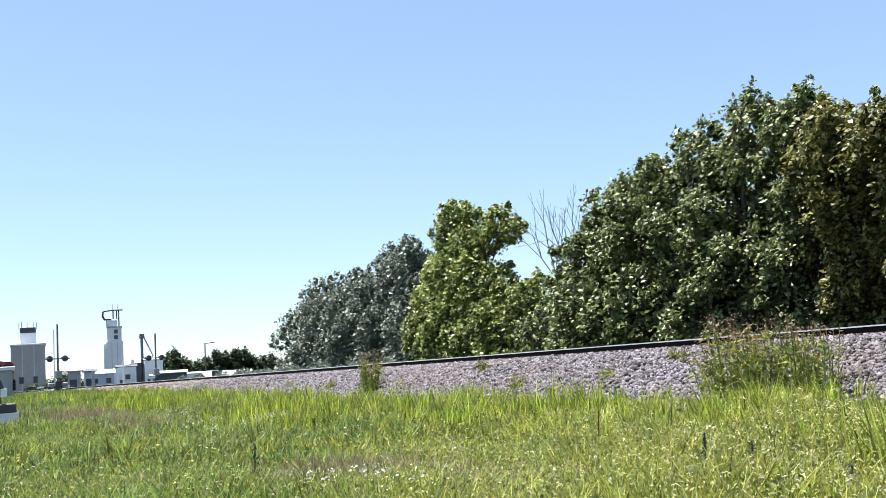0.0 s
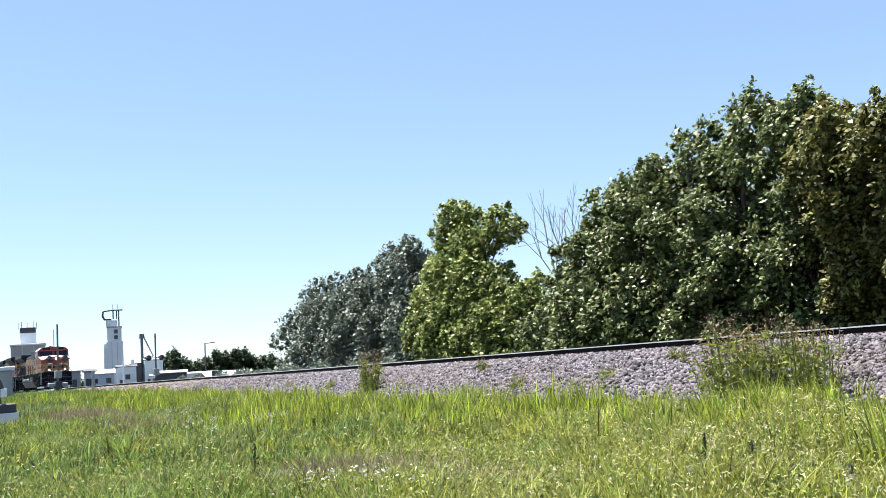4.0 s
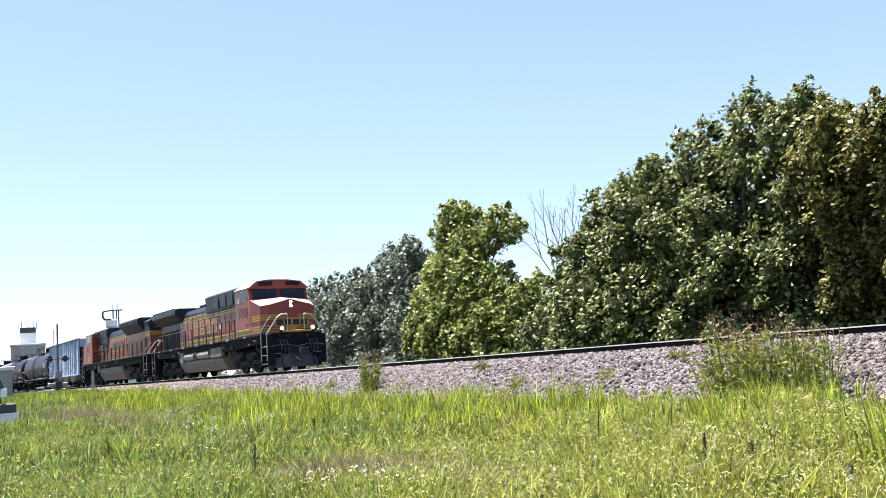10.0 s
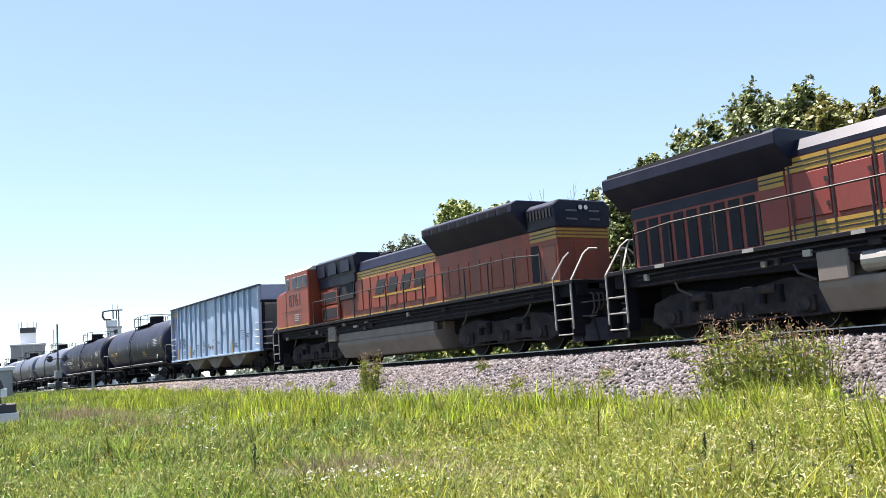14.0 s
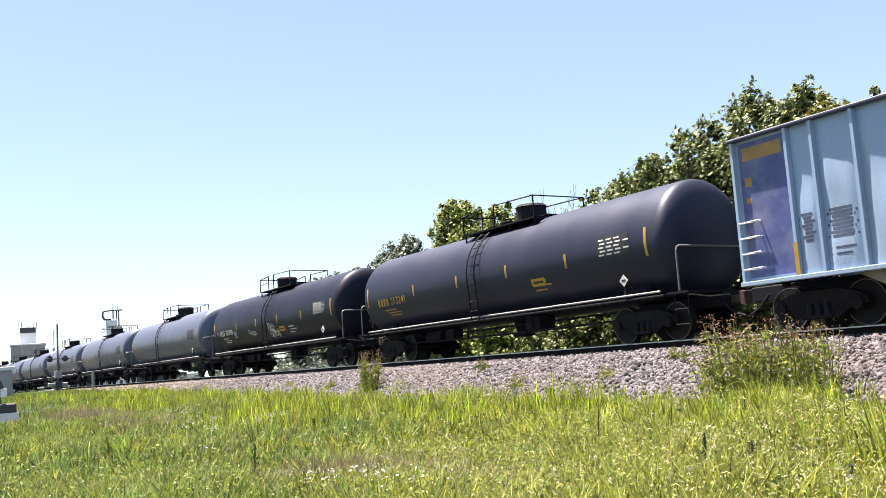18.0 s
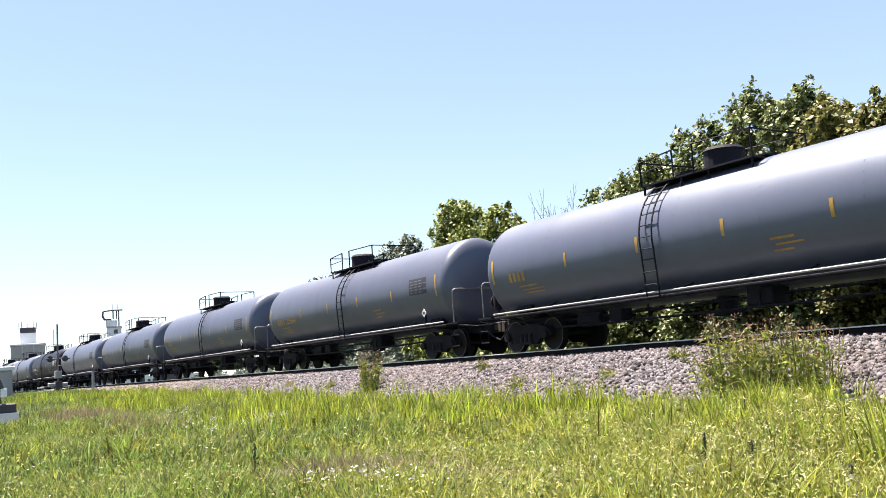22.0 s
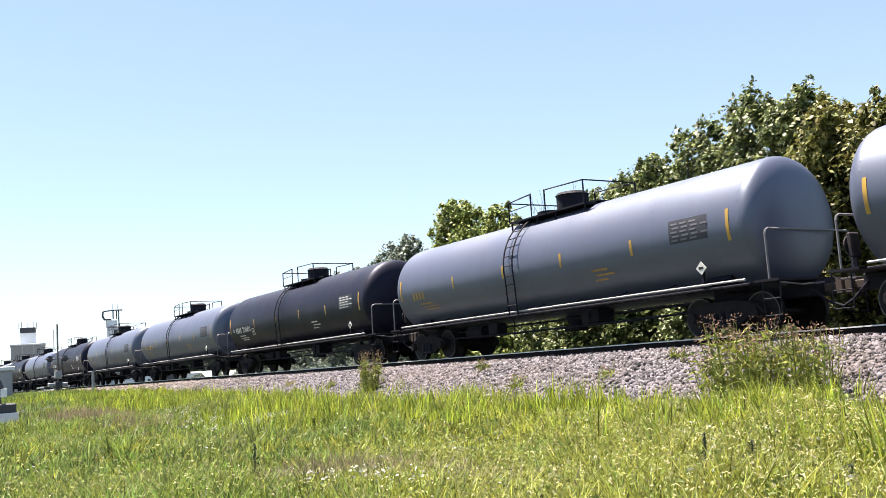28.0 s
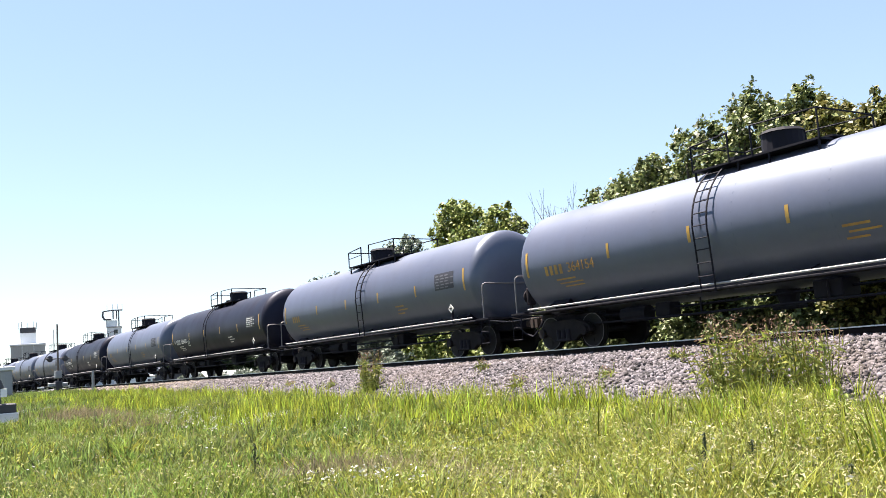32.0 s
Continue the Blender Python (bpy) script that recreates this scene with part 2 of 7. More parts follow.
def scatter_stones(name, n, x0, x1, size, material, label):
    x = rng.uniform(x0, x1, n)
    t = rng.uniform(0, 1, n)
    y = np.where(t < 0.86, -4.35 + t / 0.86 * 2.5, -1.85 + (t - 0.86) / 0.14 * 0.95)
    z = np.interp(y, [-5.2, -4.3, -1.95, -1.3, 1.3], [-0.1, 0.24, 1.42, 1.50, 1.50])
    c = np.stack([x, TRACK_Y + y, z + rng.uniform(-0.015, 0.035, n)], -1)
    s = size * rng.uniform(0.5, 1.5, (n, 1, 1)) * rng.uniform(0.45, 1.5, (n, 1, 3))
    cube = np.array([(a, b, d) for a in (-1, 1) for b in (-1, 1) for d in (-1, 1)], float) * 0.5
    p = cube[None] * s + rng.normal(0, 0.16, (n, 8, 3)) * size
    ang = rng.uniform(0, 6.28, (n, 3))
    for k in range(3):
        i, j = [(1, 2), (0, 2), (0, 1)][k]
        ca, sa = np.cos(ang[:, k])[:, None], np.sin(ang[:, k])[:, None]
        p[..., i], p[..., j] = p[..., i] * ca - p[..., j] * sa, p[..., i] * sa + p[..., j] * ca
    v = (p + c[:, None]).reshape(-1, 3)
    q = np.array([(0, 1, 3, 2), (4, 6, 7, 5), (0, 4, 5, 1), (2, 3, 7, 6), (0, 2, 6, 4), (1, 5, 7, 3)])
    f = (q[None] + 8 * np.arange(n)[:, None, None]).reshape(-1, 4)
    ob = np_mesh(name, v, f, material)
    return tagged(ob, label, "stones", kind="stuff")


scatter_stones("ballast_stones", 60000, -38, -7, 0.054, M_STONE, "loose angular grey and pink ballast stones")
scatter_stones("ballast_stones", 14000, -56, -38, 0.062, M_STONE, "loose angular grey and pink ballast stones")
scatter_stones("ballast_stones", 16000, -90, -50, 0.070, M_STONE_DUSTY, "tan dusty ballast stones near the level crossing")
scatter_stones("ballast_stones", 5000, -7, 45, 0.13, M_STONE, "loose angular grey and pink ballast stones")

RAIL_PROFILE = [(-0.07, -0.172), (0.07, -0.172), (0.07, -0.158), (0.012, -0.135), (0.010, -0.045), (0.036, -0.035), (0.036, -0.002), (-0.036, -0.002), (-0.036, -0.035), (-0.010, -0.045), (-0.012, -0.135), (-0.07, -0.158)]


def build_track():
    track = thing("railway_track", "single railway track with worn rails on wooden sleepers", "railway track", kind="structure")
    for y in (-0.755, 0.755):
        bm = B()
        prism(bm, [(TRACK_Y + y + a, RAIL_Z + b) for a, b in RAIL_PROFILE], -640, 260, "x")
        rail = part("rail", bm, M_RAIL, track)
        bm = B()
        box(bm, -640, 260, TRACK_Y + y - 0.0375, TRACK_Y + y + 0.0375, RAIL_Z - 0.026, RAIL_Z + 0.001)
        part("running_surface", bm, M_RAILTOP, rail, "bright worn rail head")
    bm = B()
    box(bm, -0.115, 0.115, -1.3, 1.3, -0.18, 0, 0.012)
    first = part("sleeper", bm, M_TIE, track)
    for i in range(190):
        x = 3 - 0.52 * i
        at = (x, TRACK_Y + 0.04 * math.sin(i * 5.1), RAIL_Z - 0.192)
        if i == 0:
            first.location = at
            continue
        s = new("sleeper", first.data)
        s.parent, s.location = track, at
        s.rotation_euler.z = 0.02 * math.sin(i * 2.3)
    return track


build_track()


# ---------------------------------------------------------------- grass and weeds
def blades(name, n, xy, height, width, material, label, category="grass", lean=0.42, base=None, spread=0.035, k=9):
    """Grass in tufts: each blade is a bent, tapering strip."""
    own = rng.integers(0, max(1, n // k), n)
    x, y = xy[own, 0] + rng.normal(0, spread, n), xy[own, 1] + rng.normal(0, spread, n)
    if np.ndim(height):
        height = height[own]
    height = height * rng.uniform(0.55, 1.3, max(1, n // k))[own]
    z = (ground_z(x, y) if base is None else base) - 0.02
    h = height * rng.uniform(0.4, 1.2, n)
    w = width * rng.uniform(0.7, 1.4, n)
    a = rng.uniform(0, 6.28, n)
    d = rng.uniform(0, 6.28, max(1, n // k))[own] + rng.normal(0, 0.6, n)
    k = lean * rng.uniform(0.2, 1.4, n) * h
    ux, uy = np.cos(a) * w / 2, np.sin(a) * w / 2
    lx, ly = np.cos(d) * k, np.sin(d) * k
    v = np.empty((n, 5, 3))
    v[:, 0] = np.stack([x - ux, y - uy, z], -1)
    v[:, 1] = np.stack([x + ux, y + uy, z], -1)
    v[:, 2] = np.stack([x + ux * 0.8 + lx * 0.35, y + uy * 0.8 + ly * 0.35, z + h * 0.6], -1)
    v[:, 3] = np.stack([x - ux * 0.8 + lx * 0.35, y - uy * 0.8 + ly * 0.35, z + h * 0.6], -1)
    v[:, 4] = np.stack([x + lx, y + ly, z + h], -1)
    o = 5 * np.arange(n)[:, None]
    tri = np.concatenate([o + [[0, 1, 2]], o + [[0, 2, 3]], o + [[3, 2, 4]]])
    ob = np_mesh(name, v.reshape(-1, 3), tri, material)
    return tagged(ob, label, category, kind="stuff")


def wedge(n, r0, r1, y_max=13.6, power=1.0):
    """Places in the meadow between two distances from the standpoint, up to the foot of the stone bed."""
    out = np.empty((0, 2))
    while len(out) < n:
        r = (r0 ** (2 * power) + rng.uniform(0, 1, 2 * n) * (r1 ** (2 * power) - r0 ** (2 * power))) ** (0.5 / power)
        a = np.radians(rng.uniform(-4, 66, 2 * n))
        p = np.stack([-r * np.cos(a), r * np.sin(a)], -1)
        edge = y_max + 0.5 * np.sin(p[:, 0] * 0.9) + 0.35 * np.sin(p[:, 0] * 2.3 + 1)
        out = np.concatenate([out, p[p[:, 1] < edge]])
    return out[:n]


def tall(p):
    """Patches of taller and shorter growth."""
    return 0.29 + 0.11 * np.sin(p[:, 0] * 0.55 + 1.2 * np.sin(p[:, 1] * 0.7)) + 0.10 * sstep((p[:, 1] - 8) / 5) + 0.05 * np.sin(p[:, 1] * 2.1 + p[:, 0])


MEADOW = "tall bright green summer meadow grass"


def meadow(n, r0, r1, width, spread, k):
    """Fresh green to the west, more and more yellowing towards the east."""
    p = wedge(n, r0, r1)
    share = 0.15 + 0.75 * sstep((np.degrees(np.arctan2(p[:, 1], -p[:, 0])) - 18) / 22 + 0.25 * np.sin(p[:, 0] * 0.8) * np.sin(p[:, 1] * 0.9))
    pale = rng.uniform(0, 1, n) < share
    for q, material, label in ((p[~pale], M_GRASS, MEADOW), (p[pale], M_GRASS_PALE, "tall yellowing summer meadow grass")):
        blades("meadow_grass", len(q), q, tall(q), width, material, label, spread=spread, k=k, lean=0.55)


meadow(125000, 5, 15, 0.016, 0.055, 26)
meadow(125000, 15, 34, 0.027, 0.10, 26)
p = wedge(80000, 34, 95)
p = p[p[:, 1] > -4]
blades("meadow_grass", len(p), p, tall(p) * (0.9 - 0.25 * sstep((-p[:, 0] - 35) / 25)), 0.034, M_GRASS, MEADOW, spread=0.12)
p = wedge(150000, 10, 60, y_max=14.45, power=0.75)
edge = 9.6 + 1.2 * np.sin(p[:, 0] * 0.35) + 0.8 * np.sin(p[:, 0] * 0.83 + 2)
p = p[p[:, 1] > edge + rng.normal(0, 1.0, len(p))]
blades("tall_meadow_grass", len(p), p, (0.52 + 0.15 * np.sin(p[:, 0] * 1.18 + 0.9) + 0.08 * np.sin(p[:, 0] * 3.1)) * (1 - 0.3 * sstep((-p[:, 0] - 30) / 25)), 0.024, M_GRASS_TALL, "taller bright yellow-green grass along the stone bed", lean=0.32, spread=0.05)
p = wedge(7000, 5, 60, power=0.7)
blades("dry_grass_stalks", len(p), p, tall(p) * 1.15, 0.012, M_STRAW, "pale dry grass stalks among the green", lean=0.5)


# short growth behind the standpoint and to its sides, and beyond the track
n = 70000
q = np.stack([rng.uniform(-95, 45, n), rng.uniform(-35, 13.4, n)], -1)
a = np.degrees(np.arctan2(q[:, 1], -q[:, 0]))
r = np.hypot(q[:, 0], q[:, 1])
q = q[((a < -3) | (a > 65) | (r < 5.2)) & (r > 0.8)]
blades("meadow_grass", len(q), q, 0.30 * np.ones(len(q)), 0.06, M_GRASS, MEADOW, spread=0.16, k=16)
q = np.stack([rng.uniform(-110, 40, 22000), rng.uniform(23.5, 30, 22000)], -1)
blades("trackside_grass", len(q), q, 0.22 * np.ones(len(q)), 0.07, M_GRASS, "green grass between the track and the trees", spread=0.2, k=16)
# a brownish patch of ripe grass
q = np.stack([rng.normal(-33.0, 3.4, 5000), rng.normal(6.7, 0.5, 5000)], -1)
blades("ripe_grass", len(q), q, 0.47 * np.ones(len(q)), 0.022, M_RIPE, "brownish patch of ripe grass in the meadow", spread=0.12, k=6, lean=0.6)
q = np.stack([rng.normal(-10.5, 1.4, 3000), rng.normal(5.6, 0.35, 3000)], -1)
blades("ripe_grass", len(q), q, 0.40 * np.ones(len(q)), 0.013, M_RIPE, "brownish patch of ripe grass in the meadow", spread=0.10, k=6, lean=0.6)


def quads(c, size, up=0.0, flat=0.0, thin=0.36, face=0.0):
    """Small four-cornered leaves at the places c, more or less turned to the light: vertices and faces."""
    n = len(c)
    a = rng.normal(0, 1, (n, 3))
    if face:
        g = rng.normal(0, 1, (n, 3)) + np.array(SUN) * face + np.array([0.1, -0.35, 0.0]) * face
        g /= np.linalg.norm(g, axis=1, keepdims=True)
        a = a - g * np.sum(a * g, 1, keepdims=True)
    a[:, 2] = a[:, 2] * (1 - flat) - up
    a /= np.linalg.norm(a, axis=1, keepdims=True)
    b = np.cross(g, a) if face else rng.normal(0, 1, (n, 3))
    b -= a * np.sum(a * b, 1, keepdims=True)
    b /= np.linalg.norm(b, axis=1, keepdims=True)
    d = np.cross(a, b)
    s = np.broadcast_to(np.asarray(size), (n,))[:, None] * rng.uniform(0.6, 1.4, (n, 1))
    v = np.stack([c - a * s * 0.6, c + b * s * thin + d * s * 0.1, c + a * s * 0.6, c - b * s * thin + d * s * 0.1], 1)
    return v.reshape(-1, 3), 4 * np.arange(n)[:, None] + np.array([[0, 1, 2, 3]])


def broad_leaves(n, r0, r1, size):
    p = wedge(n, r0, r1)
    p = p[rng.uniform(0, 1, n) < 0.40 + 0.60 * sstep((np.degrees(np.arctan2(p[:, 1], -p[:, 0])) - 22) / 16)]
    n = len(p)
    c = np.stack([p[:, 0], p[:, 1], ground_z(p[:, 0], p[:, 1]) + tall(p) * rng.uniform(0.35, 1.0, n)], -1)
    v, f = quads(c, size, face=0.8, thin=0.25)
    tagged(np_mesh("meadow_herbs", v, f, M_WEED), "small broad leaves of meadow herbs among the grass", "herbs", kind="stuff")


broad_leaves(52000, 5, 15, 0.046)
broad_leaves(34000, 15, 36, 0.075)


def grass_heads(n, r0, r1, size):
    """Pale drooping seed heads at the tips of the grass."""
    p = wedge(n, r0, r1, power=0.8)
    p = p[rng.uniform(0, 1, len(p)) < 0.15 + 0.85 * sstep((p[:, 0] + 16) / 9)]
    c = np.stack([p[:, 0], p[:, 1], ground_z(p[:, 0], p[:, 1]) + tall(p) * rng.uniform(0.85, 1.25, len(p))], -1)
    v, f = quads(c, size, thin=0.3)
    tagged(np_mesh("grass_seed_heads", v, f, M_STRAW), "small pale grass seed heads", "grass", kind="stuff")


grass_heads(9000, 5, 15, 0.028)
grass_heads(6000, 15, 36, 0.045)


def foxtails(n, r0, r1, length):
    """Nodding pale seed plumes of taller grasses, mostly to the east: each is a short bent spindle."""
    p = wedge(n, r0, r1, power=0.9)
    p = p[rng.uniform(0, 1, len(p)) < 0.06 + 0.94 * sstep((np.degrees(np.arctan2(p[:, 1], -p[:, 0])) - 34) / 20)]
    n = len(p)
    base = np.stack([p[:, 0], p[:, 1], ground_z(p[:, 0], p[:, 1]) + tall(p) * rng.uniform(0.8, 1.3, n)], -1)
    a = rng.uniform(0, 6.28, n)
    out = np.stack([np.cos(a), np.sin(a), np.zeros(n)], -1)
    l = (length * rng.uniform(0.6, 1.4, n))[:, None]
    side = np.cross(out, [0.0, 0.0, 1.0])
    v = np.empty((n, 6, 3))
    for i, (along, up, wide) in enumerate(((0.0, 0.0, 0.04), (0.45, 0.35, 0.13), (1.0, 0.20, 0.03))):
        c = base + out * l * along + np.array([0, 0, 1.0]) * l * up
        v[:, 2 * i], v[:, 2 * i + 1] = c - side * l * wide, c + side * l * wide + np.array([0, 0, 0.06]) * l
    o = 6 * np.arange(n)[:, None]
    f = np.concatenate([o + [[0, 1, 3, 2]], o + [[2, 3, 5, 4]]])
    tagged(np_mesh("grass_plumes", v.reshape(-1, 3), f, M_PLUME), "pale nodding seed plumes of tall grasses", "grass", kind="stuff")


foxtails(3000, 5.5, 14, 0.06)
foxtails(1400, 14, 26, 0.08)


def flower_patch(n, cx, cy, sx, sy, name="white_meadow_flowers"):
    p = np.stack([rng.normal(cx, sx, n), rng.normal(cy, sy, n)], -1)
    p = p[p[:, 1] < 13.5]
    c = np.concatenate([np.stack([p[:, 0] + rng.normal(0, 0.04, len(p)), p[:, 1] + rng.normal(0, 0.04, len(p)),
                        ground_z(p[:, 0], p[:, 1]) + tall(p) * rng.uniform(0.8, 1.2, len(p))], -1) for _ in range(4)])
    v, f = quads(c, 0.034, flat=0.8)
    return tagged(np_mesh(name, v, f, M_BLOOM), "small flat white flower heads in the grass", "flowers", kind="stuff")


flower_patch(300, -26.2, 8.8, 2.3, 0.9)
flower_patch(30, -9.6, 4.7, 0.9, 0.35)
flower_patch(30, -7.2, 8.0, 2.4, 1.6)
flower_patch(40, -18, 8.5, 8.0, 2.6)


def dock_spike(x, y, h):
    """A dark dry dock stalk: stem and seed clusters."""
    z = float(ground_z(x, y))
    d = thing("dock_plant", "dark dry dock stalk with seed clusters standing in grass", "weed", "dock plants", m=pose(x, y, z))
    bm = B()
    tube(bm, [(0, 0, -0.05), (0.01, 0, h * 0.5), (0.02, 0.01, h)], 0.009, 5)
    part("stem", bm, M_DOCK, d)
    t = rng.uniform(0.2, 1.0, 100)
    c = np.stack([0.015 + rng.normal(0, 0.05, 100) * (1.15 - t), rng.normal(0, 0.05, 100) * (1.15 - t), t * h], -1)
    v, f = quads(c, 0.045, thin=0.16)
    ob = tagged(np_mesh("seed_spike", v, f, M_DOCK), kind="stuff")
    ob.parent = d
    return d


for x, y, h in ((-11.8, 4.3, 0.66), (-6.6, 6.95, 0.66), (-6.5, 7.5, 0.52), (-5.2, 7.2, 0.42)):
    dock_spike(x, y, h)


def weed_clump(x, y, base, r, h, stems, seeds, label):
    """A clump of tall weeds: stems, blades and seed heads."""
    w = thing("weed_clump", label, "weed", "weeds on the stone bed", m=pose(x, y, base))
    bm = B()
    tops = []
    for _ in range(stems):
        a, q = rng.uniform(0, 6.28), r * math.sqrt(rng.uniform(0, 1))
        k = h * rng.uniform(0.55, 1.1)
        bx, by = q * math.cos(a), q * math.sin(a) * 0.6
        tx, ty = bx * 1.35 + rng.normal(0, 0.08), by * 1.35 + rng.normal(0, 0.08)
        tube(bm, [(bx, by, -0.25), ((bx + tx) / 2 + 0.02, (by + ty) / 2, k * 0.55), (tx, ty, k)], 0.008, 4)
        tops.append((bx, by, tx, ty, k))
    tagged(part("stem_mass", bm, M_WEED, w), kind="stuff")
    c = []
    for bx, by, tx, ty, k in tops:
        t = rng.uniform(0.0, 1.0, 30) ** 1.5 * 0.85
        c.append(np.stack([bx + (tx - bx) * t + rng.normal(0, 0.08, 30), by + (ty - by) * t + rng.normal(0, 0.08, 30), k * t], -1))
    v, f = quads(np.concatenate(c), 0.26, thin=0.06)
    ob = tagged(np_mesh("foliage", v, f, M_WEED), kind="stuff")
    ob.parent = w
    c = []
    for bx, by, tx, ty, k in tops:
        m = seeds
        t = rng.uniform(0.80, 1.10, m)
        c.append(np.stack([tx + rng.normal(0, 0.06, m), ty + rng.normal(0, 0.06, m), k * t], -1))
    v, f = quads(np.concatenate(c), 0.055, thin=0.2)
    ob = tagged(np_mesh("seed_head_mass", v, f, M_SEED), "reddish brown seed heads", kind="stuff")
    ob.parent = w
    return w


weed_clump(-27.9, 14.3, 0.75, 0.42, 1.25, 26, 16, "green weed clump with reddish seed heads on the stone bed")
weed_clump(-11.9, 13.7, 0.45, 0.80, 1.40, 46, 20, "tall green weeds with brown seed heads on the stone bed")
weed_clump(-12.2, 14.9, 0.95, 0.75, 1.0, 12, 14, "tall green weeds with brown seed heads on the stone bed")
weed_clump(-10.6, 13.8, 0.5, 0.65, 1.2, 28, 16, "tall green weeds with brown seed heads on the stone bed")
for x, y, h in ((-22.5, 15.2, 0.55), (-14.9, 15.2, 0.5), (-16.6, 14.6, 0.55), (-19.6, 14.2, 0.6), (-31.5, 14.6, 0.5), (-36.0, 14.9, 0.45)):
    weed_clump(x, y, 0.5 * (y - 13.1), 0.16, h, 7, 9, "small weed tuft with brown seed heads between the stones")


# ---------------------------------------------------------------- trees
def tree(x, y, z, h, lobes, leaves, size, leaf, label, bark=None, trunk=0.22, group="trees along the track", name="tree", puff=1.0, tufts=13, spire=2.6):
    """A tapered trunk with limbs to each lobe of the crown; the crown is many leaves in clumps, with gaps. Lobes: dx, dy, height, radius, flatness."""
    t = thing(name, label, "tree", group, m=pose(x, y, z))
    bark = bark or M_BARK
    bm = B()
    bend = 0.15 * h * 0.1
    pts = [(0, 0, -0.3, trunk), (bend, 0, h * 0.25, trunk * 0.8), (0, bend, h * 0.5, trunk * 0.55), (bend * 0.5, 0, h * 0.8, trunk * 0.2)]
    for a, b in zip(pts, pts[1:]):
        cyl(bm, a[:3], b[:3], a[3], 8, b[3])
    part("trunk", bm, bark, t)
    cs = []
    total = sum(l[3] ** 2 for l in lobes)
    for dx, dy, dz, r, fl in lobes:
        bm = B()
        s = Vector((0, 0, max(0.15 * h, min(dz * 0.6, h * 0.6))))
        e = Vector((dx, dy, dz))
        mid = s.lerp(e, 0.5) + Vector((0, 0, 0.06 * h))
        cyl(bm, s, mid, trunk * 0.35, 6, trunk * 0.2)
        cyl(bm, mid, e, trunk * 0.2, 6, 0.02)
        part("limb", bm, bark, t)
        n = int(leaves * r * r / total)
        k = max(12, int(tufts * r * r))
        d = rng.normal(0, 1, (k, 3)) + [0, 0, 0.25]
        d /= np.linalg.norm(d, axis=1, keepdims=True)
        cl = np.array(e) + d * r * rng.uniform(0.45, 1.04, (k, 1)) * np.array([1, 1, fl])
        w = rng.integers(0, k, n)
        cr = puff * (0.16 + 0.085 * r) * rng.uniform(0.55, 1.5, k)
        q = rng.normal(0, 1, (n, 3))
        q /= np.linalg.norm(q, axis=1, keepdims=True)
        rise = np.clip(q[:, 2], 0, 1)
        q[:, :2] *= (1 - 0.5 * rise)[:, None]
        q[:, 2] *= np.where(q[:, 2] > 0, (1.0 + (spire - 1.0) * np.clip(d[:, 2], 0, 1) * rng.uniform(0.3, 1.0, k))[w], 0.7)
        spot = cl[w] + q * (cr[w] * rng.uniform(0.0, 1.0, n) ** 0.45)[:, None]
        loose = rng.uniform(0, 1, n) < 0.24
        g = rng.normal(0, 1, (n, 3)) + [0, 0, 0.2]
        g /= np.linalg.norm(g, axis=1, keepdims=True)
        spot[loose] = (np.array(e) + g * r * rng.uniform(0.5, 1.1, (n, 1)) * np.array([1, 1, fl]))[loose]
        cs.append(spot)
    v, f = quads(np.concatenate(cs), size, face=1.35, thin=0.36)
    crown = tagged(np_mesh("crown", v, f, leaf), kind="stuff")
    crown.parent = t
    return t


def lobes_for(h, w, d, k, low=0.2, r0=0.30, seed=1, over=0.0):
    """Lobes of a rounded, uneven crown of height h, half-width w and half-depth d; over: how far its top hangs over its foot, towards the track."""
    g = np.random.default_rng(seed)
    out = []
    for i in range(k):
        f = low + (1 - low) * (i + 0.5) / k
        s = math.sqrt(max(0.05, 1 - ((f - 0.45) / 0.62) ** 2))
        a = i * 2.4 + g.uniform(-0.4, 0.4)
        r = w * r0 * g.uniform(0.8, 1.35)
        out.append((math.cos(a) * w * s * 0.75 * g.uniform(0.6, 1.1), math.sin(a) * d * s * 0.75 - over * (f - 0.5), f * h - r * 1.1, r, g.uniform(0.75, 1.0)))
    out.append((0.1 * w, -0.4 * over, h - w * r0, w * r0 * 0.8, 1.0))
    return out


DARK = "dense dark green broadleaf tree beside the railway"
# the tall dense group
OLIVE = "dense olive green broadleaf tree beside the railway"
for x, y, h, w, k, over, leaf, label in (
        (-32.2, 27.8, 7.3, 2.0, 20, -2.0, M_LEAF_DARK, DARK), (-30.5, 27.4, 8.5, 2.1, 22, -2.4, M_LEAF_DARK, DARK), (-28.2, 27.2, 9.0, 2.4, 24, -2.6, M_LEAF_DARK, DARK),
        (-25.7, 27.6, 9.8, 2.4, 26, -2.8, M_LEAF_DARK, DARK), (-23.1, 27.6, 10.3, 2.2, 26, -2.2, M_LEAF_DARK, DARK), (-20.4, 27.8, 9.7, 2.2, 26, -0.6, M_LEAF_DARK, DARK),
        (-18.2, 27.8, 8.3, 2.0, 24, 2.6, M_LEAF_YELLOW, OLIVE), (-16.0, 27.8, 7.8, 2.2, 24, 4.6, M_LEAF_YELLOW, OLIVE), (-13.2, 27.6, 7.2, 2.4, 18, 4.6, M_LEAF_DARK, DARK)):
    tree(x, y, 0.9, h, lobes_for(h, w, 2.4, k, 0.10, 0.40, int(-10 * x), over), 38000, 0.165, leaf, label)
